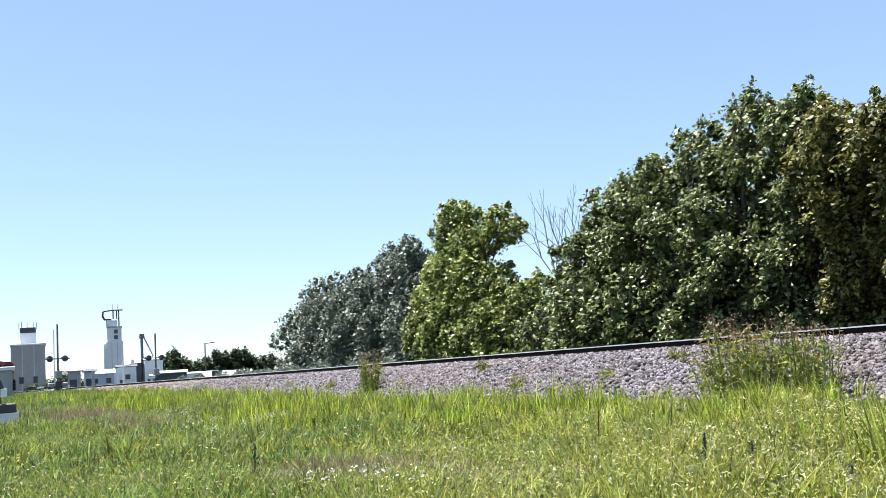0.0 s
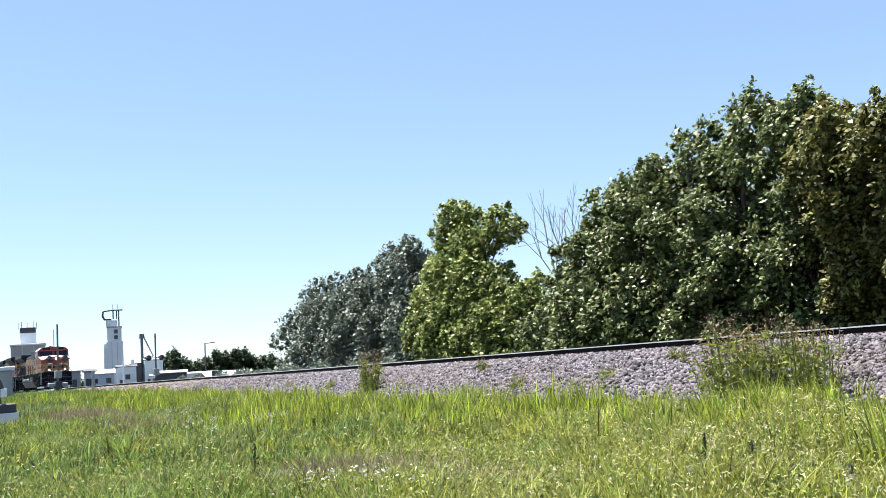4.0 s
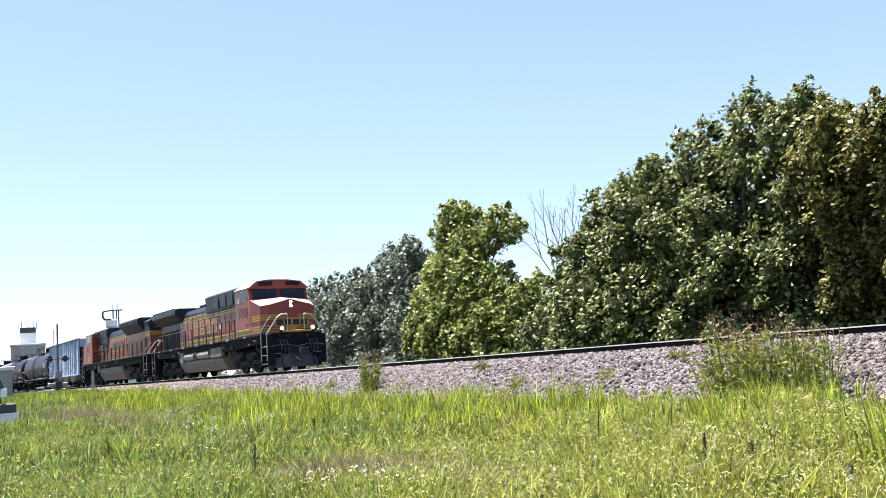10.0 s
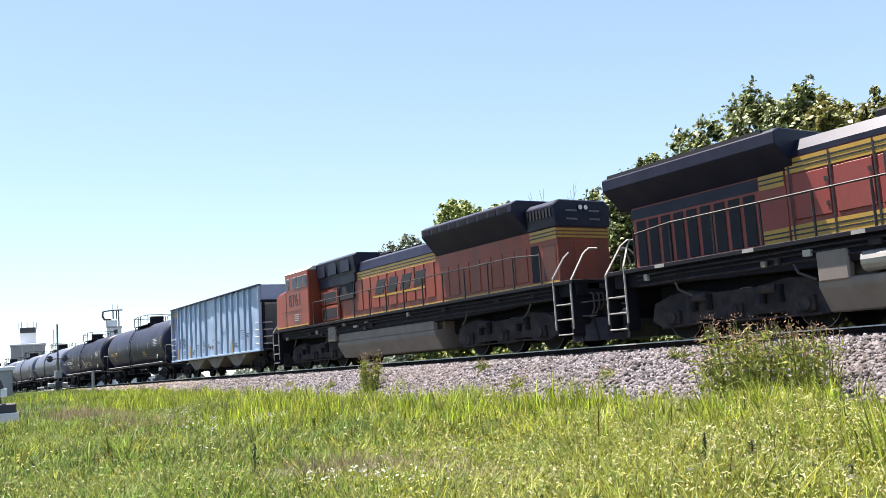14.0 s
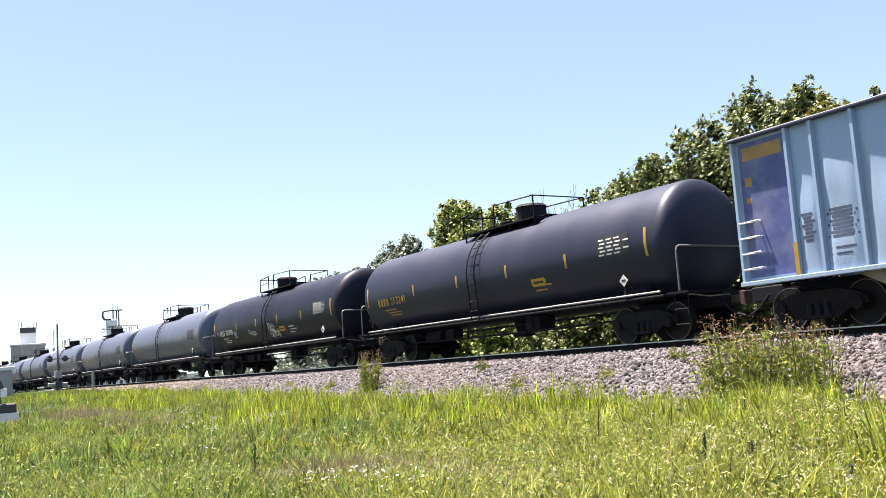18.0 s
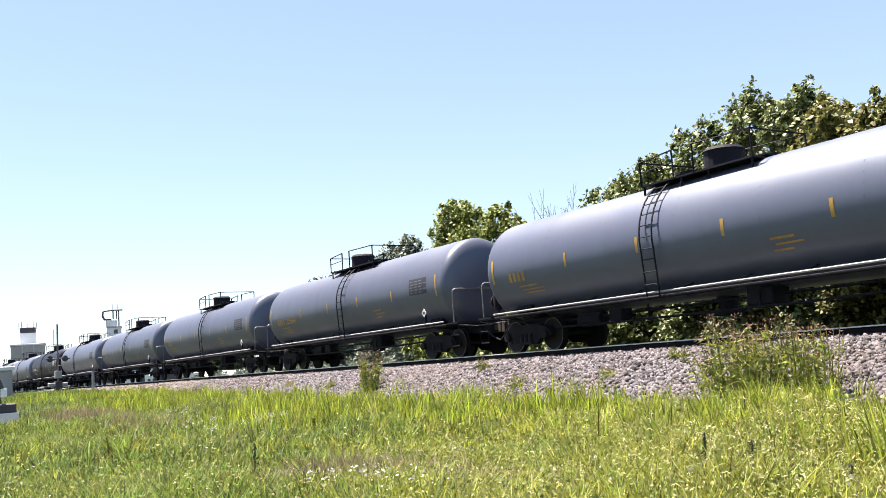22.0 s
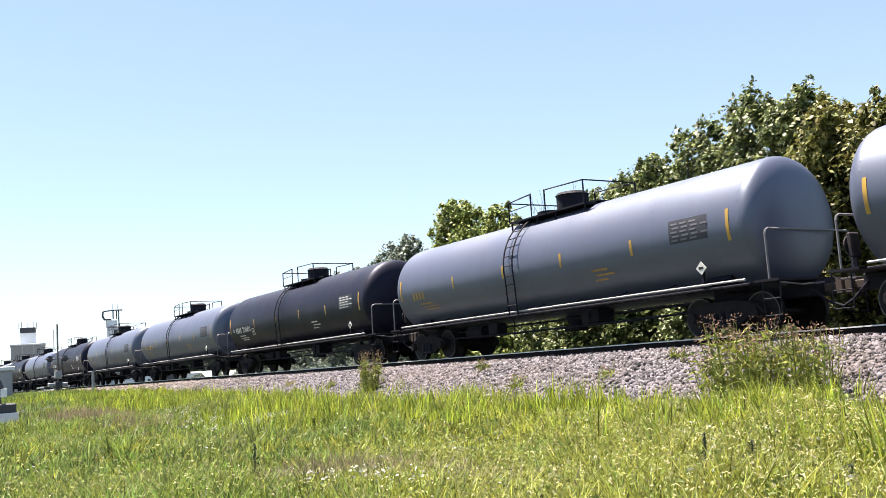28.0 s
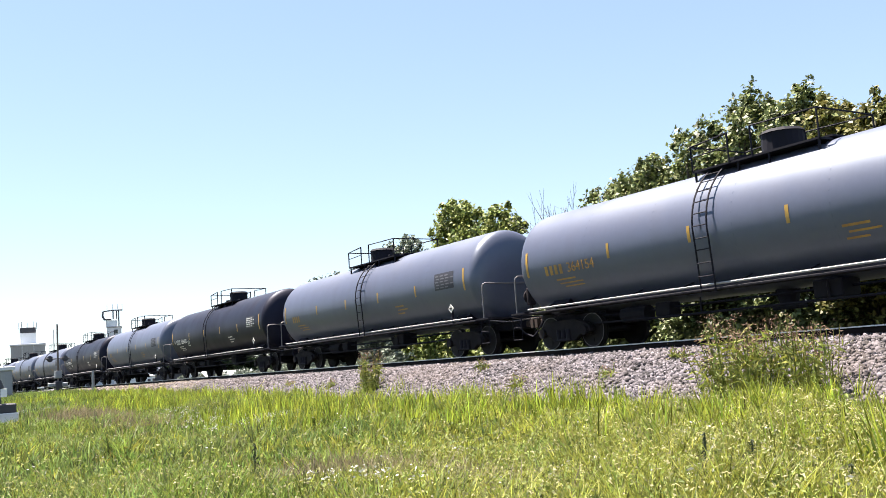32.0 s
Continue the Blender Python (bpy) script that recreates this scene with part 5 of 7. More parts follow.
        if number:
            words(number, 0.37, marks, car, m @ pose(0.62, 0, 0), "lettering", "painted car number")
        bm = B()
        for k in range(4):
            x = -6.62 + k * 0.205
            on_tank(bm, x if s < 0 else -x, (x + 0.12) if s < 0 else -(x + 0.12), 2.01, 2.27, s)
        tagged(part("owner_mark", bm, marks, car), kind="stuff")
        if marks is M_WHITE:
            e = 1 if s < 0 else -1
            for x0, x1, z0, z1 in ((-7.02, -6.88, 2.08, 2.24), (-4.45, -4.1, 2.10, 2.14), (-4.45, -4.1, 1.84, 1.88), (-4.45, -4.41, 1.88, 2.10), (-4.14, -4.1, 1.88, 2.10), (-4.35, -4.22, 1.94, 2.04)):
                bm = B()
                on_tank(bm, min(e * x0, e * x1), max(e * x0, e * x1), z0, z1, s)
                part("stencil_mark", bm, marks, car)
        if panel:
            e = 1 if s < 0 else -1
            bm = B()
            on_tank(bm, e * 5.50, e * 6.66, 2.20, 2.74, s)
            dull = paint not in (M_TANK_BLACK, M_TANK_DARK)
            plate = part("data_panel", bm, M_PANEL if dull else M_LETTER, car, "dark panel with small stencilled lines")
            bm = B()
            for i in range(5):
                for k in range(3 + i % 2):
                    x = 5.56 + k * 0.29 + 0.05 * (i % 2)
                    on_tank(bm, e * x, e * (x + 0.2), 2.25 + i * 0.095, 2.29 + i * 0.095, s, 0.010)
            tagged(part("stencil_text", bm, M_PANELTEXT if dull else M_WHITE, plate), kind="stuff")
        bm = B()
        x = 6.35 * (1 if s < 0 else -1)
        prism(bm, [(x - 0.15, 1.55), (x, 1.40), (x + 0.15, 1.55), (x, 1.70)], s * 1.45, s * 1.465, "y")
        placard = part("placard", bm, M_WHITE, car, "white diamond placard")
        bm = B()
        box(bm, x - 0.07, x + 0.07, min(s * 1.465, s * 1.470), max(s * 1.465, s * 1.470), 1.52, 1.58)
        part("placard_mark", bm, M_LETTER, placard)
        bm = B()
        box(bm, x - 0.03, x + 0.03, min(s * 1.38, s * 1.45), max(s * 1.38, s * 1.45), 1.10, 1.5)
        part("placard_bracket", bm, M_BLACK, car)
        if sketch:
            g = np.random.default_rng(3)
            for cx, cz, wide, high, turns in ((-2.35, 1.98, 0.95, 0.13, 5.5), (0.25, 2.02, 0.75, 0.26, 4.5), (0.55, 1.84, 0.85, 0.20, 6.5), (0.3, 1.72, 0.35, 0.10, 2.5)):
                bm = B()
                line, k = [], 90
                for i in range(k):
                    f = i / (k - 1)
                    a = f * turns * 6.283
                    line.append((cx + wide * f + 0.09 * math.cos(a * 1.0 + 0.7) + 0.02 * g.normal(), cz + high * math.sin(a + 0.5 * math.sin(a * 0.37)) * (0.7 + 0.3 * math.sin(i * 0.31)) - 0.12 * f))
                rows = []
                for (x0, z0), (x1, z1) in zip(line, line[1:]):
                    l = max(1e-4, math.hypot(x1 - x0, z1 - z0))
                    ox, oz = -(z1 - z0) / l * 0.017, (x1 - x0) / l * 0.017
                    rows.append([bm.verts.new((x, s * math.sqrt((TANK_R + 0.008) ** 2 - (z - TANK_Z) ** 2), z)) for x, z in ((x0 - ox, z0 - oz), (x0 + ox, z0 + oz))])
                for a, b in zip(rows, rows[1:]):
                    bm.faces.new((a[0], a[1], b[1], b[0]))
                part("sprayed_scrawl", bm, M_WHITE, car, "white sprayed scrawl")

        if sketch or sign:
            x = 1.55 if sketch else 2.55
            bm = B()
            on_tank(bm, x, x + 0.62, 1.78, 2.0, s, 0.012)
            plate = part("warning_sign", bm, M_YELLOW, car, "yellow warning sign")
            bm = B()
            on_tank(bm, x + 0.08, x + 0.54, 1.86, 1.92, s, 0.016)
            part("sign_line", bm, M_LETTER, plate)
    return car


# ---------------------------------------------------------------- hopper car
def hopper_car():
    """A ribbed hopper car, 14.95 m long over its body, with sloped bays below and sloped ends."""
    car = thing("hopper_car", "dented pale blue-grey hopper car with ribbed sides", "hopper car", "freight train")
    bm = B()
    prism(bm, [(-7.47, 1.08), (-7.47, 4.16), (7.47, 4.16), (7.47, 1.08)], -1.44, 1.44, "y", 0.02)
    bmesh.ops.delete(bm, geom=[f for f in bm.faces if abs(f.normal.x) > 0.9 or f.normal.z < -0.9], context="FACES")
    ribs = [-7.40, -6.02, -5.42, -4.5, -3.62, -2.7, -1.85, -0.9, 0.86, 1.76, 2.67, 3.54, 4.42, 5.34, 6.05, 7.40]
    g = np.random.default_rng(11)
    swell, lean = g.uniform(0.5, 1.2, 16), g.uniform(-1, 1, 16)

    def skin(x, z):
        """How far the dented side sheet stands out between its ribs."""
        k = max(0, min(14, sum(r < x for r in ribs) - 1))
        gap = min(x - ribs[k], ribs[k + 1] - x) / (ribs[k + 1] - ribs[k])
        f = (z - 1.08) / 3.08
        wave = 0.009 * math.sin(x * 5.3 + 1.7 * k + 1.1 * math.sin(z * 2.3)) + 0.006 * math.sin(z * 4.1 + 2.1 * k + x * 1.7)
        if k == 0:
            return 1.448
        return 1.448 + float(sstep(gap / 0.25)) * float(sstep((1.0 - f) / 0.12)) * (0.028 * swell[k] + 0.014 * lean[k] * (f - 0.5) + 0.05 * (0.9 - f) + 1.4 * wave)

    def decal(x0, x1, z0, z1, s, material, name, parent, lift=0.004):
        """Paint that follows the side sheet."""
        bm = B()
        nx, nz = max(1, int(abs(x1 - x0) / 0.12)), max(1, int(abs(z1 - z0) / 0.12))
        gr = [[bm.verts.new((x0 + (x1 - x0) * i / nx, s * (skin(x0 + (x1 - x0) * i / nx, z0 + (z1 - z0) * j / nz) + lift), z0 + (z1 - z0) * j / nz)) for j in range(nz + 1)] for i in range(nx + 1)]
        for i in range(nx):
            for j in range(nz):
                bm.faces.new((gr[i][j], gr[i + 1][j], gr[i + 1][j + 1], gr[i][j + 1]))
        return part(name, bm, material, parent)

    for s in (-1, 1):
        cols, rows = 201, 33
        grid = [[bm.verts.new((-7.47 + 14.94 * i / (cols - 1), s * skin(-7.47 + 14.94 * i / (cols - 1), 1.08 + 3.08 * j / (rows - 1)), 1.08 + 3.08 * j / (rows - 1))) for j in range(rows)] for i in range(cols)]
        for i in range(cols - 1):
            for j in range(rows - 1):
                bm.faces.new((grid[i][j], grid[i + 1][j], grid[i + 1][j + 1], grid[i][j + 1])).smooth = True
    body = part("body", bm, M_HOPPER, car)
    for s in (-1, 1):
        bm = B()
        prism(bm, [(s * 7.42, 3.35), (s * 7.42, 4.14), (s * 7.36, 4.14), (s * 7.36, 3.30), (s * 4.4, 1.15), (s * 4.4, 1.05), (s * 7.36, 3.22)], -1.42, 1.42, "y")
        part("end_sheet", bm, M_HOPPER, car)
        bm = B()
        for y in (-1.3, -0.45, 0.45, 1.3):
            box(bm, min(s * 7.2, s * 7.42), max(s * 7.2, s * 7.42), y - 0.06, y + 0.06, 1.1, 3.4)
        box(bm, min(s * 7.3, s * 7.46), max(s * 7.3, s * 7.46), -1.44, 1.44, 1.05, 1.3)
        box(bm, min(s * 7.38, s * 7.50), max(s * 7.38, s * 7.50), -1.46, 1.46, 3.30, 3.42)
        part("end_frame", bm, M_BLACK, car)
        for z in np.arange(1.35, 2.6, 0.33):
            for y in (-1, 1):
                bm = B()
                tube(bm, [(s * 6.90, y * 1.45, z), (s * 6.90, y * 1.56, z), (s * 7.36, y * 1.56, z), (s * 7.36, y * 1.45, z)], 0.018, 5)
                part("grab_iron", bm, M_WHITE, car)
            bm = B()
            tube(bm, [(s * 7.44, -1.35, z), (s * 7.56, -1.35, z), (s * 7.56, -0.95, z), (s * 7.44, -0.95, z)], 0.018, 5)
            part("grab_iron", bm, M_WHITE, car)
        bm = B()
        box(bm, min(s * 5.0, s * 8.3), max(s * 5.0, s * 8.3), -0.3, 0.3, 0.72, 1.05, 0.02)
        part("stub_sill", bm, M_BLACK, car)
        coupler(car, s * 8.35, s)
        freight_truck(car, s * 6.0)
    for s in (-1, 1):
        for x in ribs:
            bm = B()
            prism(bm, [(x - 0.055, s * 1.44), (x - 0.034, s * 1.565), (x + 0.034, s * 1.565), (x + 0.055, s * 1.44)], 1.06, 4.10, "z")
            part("rib", bm, M_HOPPER, body)
        bm = B()
        box(bm, -7.5, 7.5, min(s * 1.40, s * 1.605), max(s * 1.40, s * 1.595), 4.11, 4.18, 0.02)
        part("top_chord", bm, M_STENCIL, body, "dark worn top edge")
        bm = B()
        box(bm, -7.48, 7.48, min(s * 1.40, s * 1.59), max(s * 1.40, s * 1.59), 1.0, 1.09, 0.01)
        part("side_sill", bm, M_HOPPER, body)
        for x in (-6.02, -3.62, -0.9, 0.86, 3.54, 6.05):
            bm = B()
            box(bm, x - 0.05, x + 0.05, min(s * 1.566, s * 1.573), max(s * 1.566, s * 1.573), 1.1, 1.75)
            part("reflective_strip", bm, M_YELLOW, car)
        e = 1 if s < 0 else -1
        for x0, x1, z0, z1 in ((4.55, 5.2, 2.1, 2.14), (4.55, 5.1, 2.0, 2.03), (4.55, 5.2, 1.9, 1.93), (4.6, 5.15, 1.8, 1.83), (4.58, 5.2, 1.7, 1.73), (5.45, 5.95, 1.75, 2.0),
                               (3.65, 4.2, 1.35, 1.6), (-5.3, -4.62, 1.72, 2.38), (-5.92, -5.5, 1.72, 2.38), (-5.25, -4.7, 1.50, 1.54), (-5.25, -4.8, 1.38, 1.42), (1.9, 2.4, 2.2, 2.24), (1.9, 2.5, 2.1, 2.13), (-3.5, -3.0, 1.3, 1.5), (-2.6, -2.1, 1.75, 1.78), (-2.6, -2.2, 1.66, 1.69)):
            if z1 - z0 < 0.1:
                decal(min(e * x0, e * x1), max(e * x0, e * x1), z0, z1, s, M_STENCIL, "stencil_line", car)
                continue
            k = int((z1 - z0) / 0.075)
            for i in range(k):
                a, b = x0 + 0.06 * (i % 3), x1 - 0.05 * ((i * 2) % 3)
                decal(min(e * a, e * b), max(e * a, e * b), z0 + 0.075 * i, z0 + 0.075 * i + 0.052, s, M_STENCIL, "stencil_line", car)
        bm = B()
        box(bm, min(e * -7.3, e * -6.12), max(e * -7.3, e * -6.12), min(s * 1.449, s * 1.453), max(s * 1.449, s * 1.453), 1.16, 4.05)
        panel = part("logo_panel", bm, M_LOGO, car, "blue painted panel with yellow shapes")
        for z0, z1, w in ((3.66, 3.94, 1.0), (3.10, 3.3, 0.18), (2.75, 2.86, 0.14)):
            bm = B()
            box(bm, min(e * -7.2, e * (-7.2 + w)), max(e * -7.2, e * (-7.2 + w)), min(s * 1.453, s * 1.457), max(s * 1.453, s * 1.457), z0, z1)
            part("logo_shape", bm, M_GOLD, panel)
        q = np.random.default_rng(4)
        for cx, cz, wide, high, turns, paint in ((-1.55, 1.75, 0.45, 0.30, 2.5, M_LETTER), (-1.55, 1.45, 0.3, 0.12, 3.5, M_RUST), (-0.6, 1.62, 1.1, 0.14, 5.5, M_LETTER), (-0.35, 1.52, 0.8, 0.10, 6.5, M_RUST),
                                                 (0.0, 1.85, 0.6, 0.20, 2.5, M_STENCIL), (1.0, 1.75, 0.55, 0.12, 3.0, M_STENCIL), (-3.4, 1.5, 0.5, 0.10, 4.0, M_STENCIL)):
            bm = B()
            line = [(cx + wide * (i / 59 + 0.12 * math.sin(i * 0.23)) + 0.07 * math.cos(i / 59 * turns * 6.283), cz + high * (0.55 + 0.45 * math.sin(i * 0.17 + turns)) * math.sin(i / 59 * turns * 6.283 + 0.9 * math.sin(i * 0.3)) + 0.012 * q.normal()) for i in range(60)]
            rows = []
            for (x0, z0), (x1, z1) in zip(line, line[1:]):
                l = max(1e-4, math.hypot(x1 - x0, z1 - z0))
                ox, oz = -(z1 - z0) / l * 0.011, (x1 - x0) / l * 0.011
                rows.append([bm.verts.new((x, s * (skin(x, z) + 0.006), z)) for x, z in ((x0 - ox, z0 - oz), (x0 + ox, z0 + oz))])
            for a, b in zip(rows, rows[1:]):
                bm.faces.new((a[0], a[1], b[1], b[0]))
            part("sprayed_scrawl", bm, paint, car, "sprayed scrawl")
    for c in (-3.4, 0.0, 3.4):
        bm = B()
        prism(bm, [(c - 1.65, 1.08), (c + 1.65, 1.08), (c + 0.35, 0.42), (c - 0.35, 0.42)], -1.3, 1.3, "y")
        part("hopper_bay", bm, M_BAY, car)
        bm = B()
        box(bm, c - 0.45, c + 0.45, -1.35, 1.35, 0.34, 0.44, 0.02)
        tube(bm, [(c - 0.3, -1.5, 0.45), (c - 0.3, 1.5, 0.45)], 0.04, 6)
        part("outlet_gate", bm, M_BLACK, car)
    bm = B()
    box(bm, -7.3, 7.3, -1.4, 1.4, 3.7, 3.75)
    part("load_cover", bm, M_RUST, car)
    return car


# ---------------------------------------------------------------- locomotives
def loco_truck(loco, x, facing):
    """A three-axle locomotive truck."""
    bm = B()
    box(bm, -1.9, 1.9, -0.75, 0.75, 0.62, 0.95, 0.04)
    t = part("truck", bm, M_BLACK, loco)
    t.location.x = x
    for s in (-1, 1):
        bm = B()
        y0, y1 = sorted((s * 1.0, s * 1.16))
        prism(bm, [(-2.62, 0.48), (-2.5, 0.90), (-1.95, 1.06), (-1.4, 1.12), (-0.6, 1.0), (0.6, 1.0), (1.4, 1.12), (1.95, 1.06), (2.5, 0.90), (2.62, 0.48), (2.2, 0.28), (1.5, 0.28), (1.25, 0.40), (0.45, 0.40), (0.35, 0.28), (-0.35, 0.28), (-0.45, 0.40), (-1.25, 0.40), (-1.5, 0.28), (-2.2, 0.28)], y0, y1, "y", 0.02)
        f = part("side_frame", bm, M_TRUCK, t)
        for k in (-1.85, 0.0, 1.85):
            bm = B()
            box(bm, k - 0.2, k + 0.2, min(s * 1.1, s * 1.26), max(s * 1.1, s * 1.26), 0.36, 0.70, 0.03)
            cyl(bm, (k, s * 1.24, 0.53), (k, s * 1.32, 0.53), 0.14, 12)
            part("axle_box", bm, M_TRUCK, t)
        for k in (-1.2, -0.75, 0.75, 1.2):
            bm = B()
            cyl(bm, (k, s * 1.2, 0.62), (k, s * 1.2, 0.98), 0.09, 8)
            part("spring", bm, M_BLACK, t)
        for k in (-0.95, 0.95):
            bm = B()
            cyl(bm, (k - 0.22, s * 1.24, 0.92), (k + 0.22, s * 1.24, 0.92), 0.1, 8)
            part("brake_cylinder", bm, M_TRUCK, t)
        bm = B()
        tube(bm, [(-2.2, s * 1.25, 0.3), (-1.2, s * 1.25, 0.34), (2.2, s * 1.25, 0.3)], 0.025, 5)
        part("brake_rod", bm, M_TRUCK, t)
    for k in (-1.85, 0.0, 1.85):
        bm = B()
        prism(bm, [(k + 0.18, 0.30), (k + 0.85, 0.26), (k + 0.92, 0.55), (k + 0.80, 0.90), (k + 0.18, 0.86)], -0.62, 0.62, "y", 0.03)
        part("traction_motor", bm, M_BLACK, t)
        wheelset(k, 0.53, t, facing)
    return t


def handrails(loco, xs, y, top=2.72, deck=1.80):
    """Long handrail with its posts along one walkway."""
    bm = B()
    tube(bm, [(xs[0], y, top - 0.1), (xs[1], y, top), (xs[-1], y, top)], 0.022, 6)
    rail = part("handrail", bm, M_RAILDARK, loco)
    for x in xs:
        bm = B()
        tube(bm, [(x, y, deck), (x, y, top)], 0.03, 5)
        part("rail_post", bm, M_RAILDARK, rail)


def end_steps(loco, x, s):
    """Corner steps with pale handrails on both sides of one end."""
    for y in (-1, 1):
        for z in (0.38, 0.78, 1.18):
            bm = B()
            box(bm, min(x, x - s * 0.62), max(x, x - s * 0.62), min(y * 1.15, y * 1.52), max(y * 1.15, y * 1.52), z - 0.03, z, 0.005)
            part("step_tread", bm, M_HANDRAIL, loco, "pale edged corner step")
        bm = B()
        prism(bm, [(x, 0.3), (x, 1.7), (x - s * 0.04, 1.7), (x - s * 0.04, 0.3)], min(y * 1.1, y * 1.5), max(y * 1.1, y * 1.5), "y")
        prism(bm, [(x - s * 0.62, 0.3), (x - s * 0.62, 1.7), (x - s * 0.66, 1.7), (x - s * 0.66, 0.3)], min(y * 1.1, y * 1.5), max(y * 1.1, y * 1.5), "y")
        part("step_side", bm, M_BLACK, loco)
        bm = B()
        tube(bm, [(x + s * 0.02, y * 1.5, 0.5), (x + s * 0.02, y * 1.5, 1.75), (x - s * 0.02, y * 0.95, 2.5), (x - s * 0.04, y * 0.72, 2.66), (x - s * 0.04, y * 0.42, 2.66)], 0.026)
        tube(bm, [(x - s * 0.68, y * 1.52, 0.5), (x - s * 0.68, y * 1.52, 1.9), (x - s * 0.55, y * 1.2, 2.45), (x - s * 0.5, y * 1.05, 2.6)], 0.026)
        part("grab_rail", bm, M_HANDRAIL, loco, "pale grab rail")


def pilot(loco, x, s):
    """One end below the platform: narrow anti-climber, end plate, V-shaped plough, coupler, hoses, drop steps and lifting lever."""
    bm = B()
    box(bm, min(x, x - s * 0.35), max(x, x - s * 0.35), -0.98, 0.98, 1.52, 1.78, 0.03)
    box(bm, min(x - s * 0.30, x - s * 0.10), max(x - s * 0.30, x - s * 0.10), -1.12, 1.12, 0.62, 1.52, 0.02)
    plate = part("pilot_plate", bm, M_BLACK, loco)
    bm = B()
    low = [(x - s * 0.25, -1.34), (x + s * 0.24, -0.55), (x + s * 0.34, 0.0), (x + s * 0.24, 0.55), (x - s * 0.25, 1.34), (x - s * 0.35, 1.34), (x + s * 0.05, 0.0), (x - s * 0.35, -1.34)]
    high = [(px - s * (0.16 if i < 5 else 0.05), py * 0.98) for i, (px, py) in enumerate(low)]
    rings = [[bm.verts.new((px, py, z)) for px, py in pts] for pts, z in ((low, 0.16), (high, 0.78))]
    k = len(low)
    for i in range(k):
        bm.faces.new((rings[0][i], rings[0][(i + 1) % k], rings[1][(i + 1) % k], rings[1][i]))
    bm.faces.new(rings[0])
    bm.faces.new(rings[1][::-1])
    bmesh.ops.recalc_face_normals(bm, faces=bm.faces)
    plough = part("plough", bm, M_PLOUGH, loco, "scraped dark V-shaped plough")
    for y in (-1.15, -0.8, 0.8, 1.15):
        bm = B()
        f = (1.34 - abs(y)) / 0.79
        px = x - s * 0.25 + s * 0.49 * f
        prism(bm, [(px + s * 0.012, 0.17), (px + s * 0.03, 0.17), (px - s * 0.13, 0.77), (px - s * 0.15, 0.77)], y - 0.02, y + 0.02, "y")
        part("plough_rib", bm, M_TRUCK, plough)
    for y in (-1.0, 1.0):
        bm = B()
        box(bm, min(x - s * 0.1, x + s * 0.12), max(x - s * 0.1, x + s * 0.12), y - 0.16, y + 0.16, 0.80, 0.84, 0.005)
        part("foot_board", bm, M_ENDRAIL, plate)
    bm = B()
    box(bm, min(x - s * 0.12, x + s * 0.06), max(x - s * 0.12, x + s * 0.06), -0.42, 0.42, 0.70, 1.16, 0.02)
    part("coupler_pocket", bm, M_TRUCK, plate)
    coupler(loco, x + s * 0.85, s, material=M_TRUCK)
    for i, y in enumerate((-0.92, -0.74, -0.58, 0.56, 0.72, 0.9)):
        bm = B()
        drop = 0.42 + 0.1 * (i % 3)
        tube(bm, [(x - s * 0.08, y, 1.46), (x + s * 0.13, y + 0.02, 1.40), (x + s * 0.17, y + 0.05, 1.40 - drop * 0.6), (x + s * 0.08, y + 0.10, 1.40 - drop), (x - s * 0.02, y + 0.12, 1.44 - drop)], 0.024, 6)
        part("air_hose", bm, M_HOSE, loco)
    bm = B()
    tube(bm, [(x + s * 0.06, -1.30, 1.18), (x + s * 0.10, -0.5, 1.24), (x + s * 0.22, -0.1, 1.10), (x + s * 0.10, 0.5, 1.24), (x + s * 0.06, 1.30, 1.18)], 0.018, 5)
    part("uncoupling_lever", bm, M_ENDRAIL, loco)
    for y in (-0.5, 0.5):
        bm = B()
        box(bm, min(x, x + s * 0.05), max(x, x + s * 0.05), y - 0.09, y + 0.09, 1.56, 1.70, 0.01)
        part("cable_socket", bm, M_TRUCK, plate)


def underbody(loco, x0, x1):
    """Centre sill, pipes, cable trays and small boxes between the walkways and the trucks."""
    bm = B()
    box(bm, x0 + 0.8, x1 - 0.8, -0.62, 0.62, 0.78, 1.40, 0.03)
    part("centre_sill", bm, M_BLACK, loco)
    g = np.random.default_rng(21)
    for s in (-1, 1):
        for y, z, r in ((1.47, 1.60, 0.022), (1.44, 1.50, 0.018), (1.40, 1.36, 0.03)):
            bm = B()
            xs = np.linspace(x0 + 0.9, x1 - 0.9, 12)
            tube(bm, [(x, s * y, z + 0.015 * (i % 2)) for i, x in enumerate(xs)], r, 5)
            part("pipe", bm, M_TRUCK, loco)
        for i in range(16):
            x, w, h = g.uniform(x0 + 0.9, x1 - 1.2), g.uniform(0.08, 0.30), g.uniform(0.06, 0.16)
            z = g.uniform(1.34, 1.62)
            bm = B()
            box(bm, x, x + w, min(s * 1.40, s * 1.50), max(s * 1.40, s * 1.50), z - h / 2, z + h / 2, 0.01)
            part("valve_box", bm, (M_TRUCK, M_FUEL, M_HANDRAIL, M_TRUCK)[i % 4], loco)
        for x in (x0 + 2.0, x0 + 5.3, x1 - 5.3, x1 - 2.0):
            bm = B()
            tube(bm, [(x, s * 1.35, 1.45), (x + 0.15, s * 1.38, 1.15), (x + 0.5, s * 1.30, 0.98)], 0.03, 5)
            part("sand_hose", bm, M_HOSE, loco)


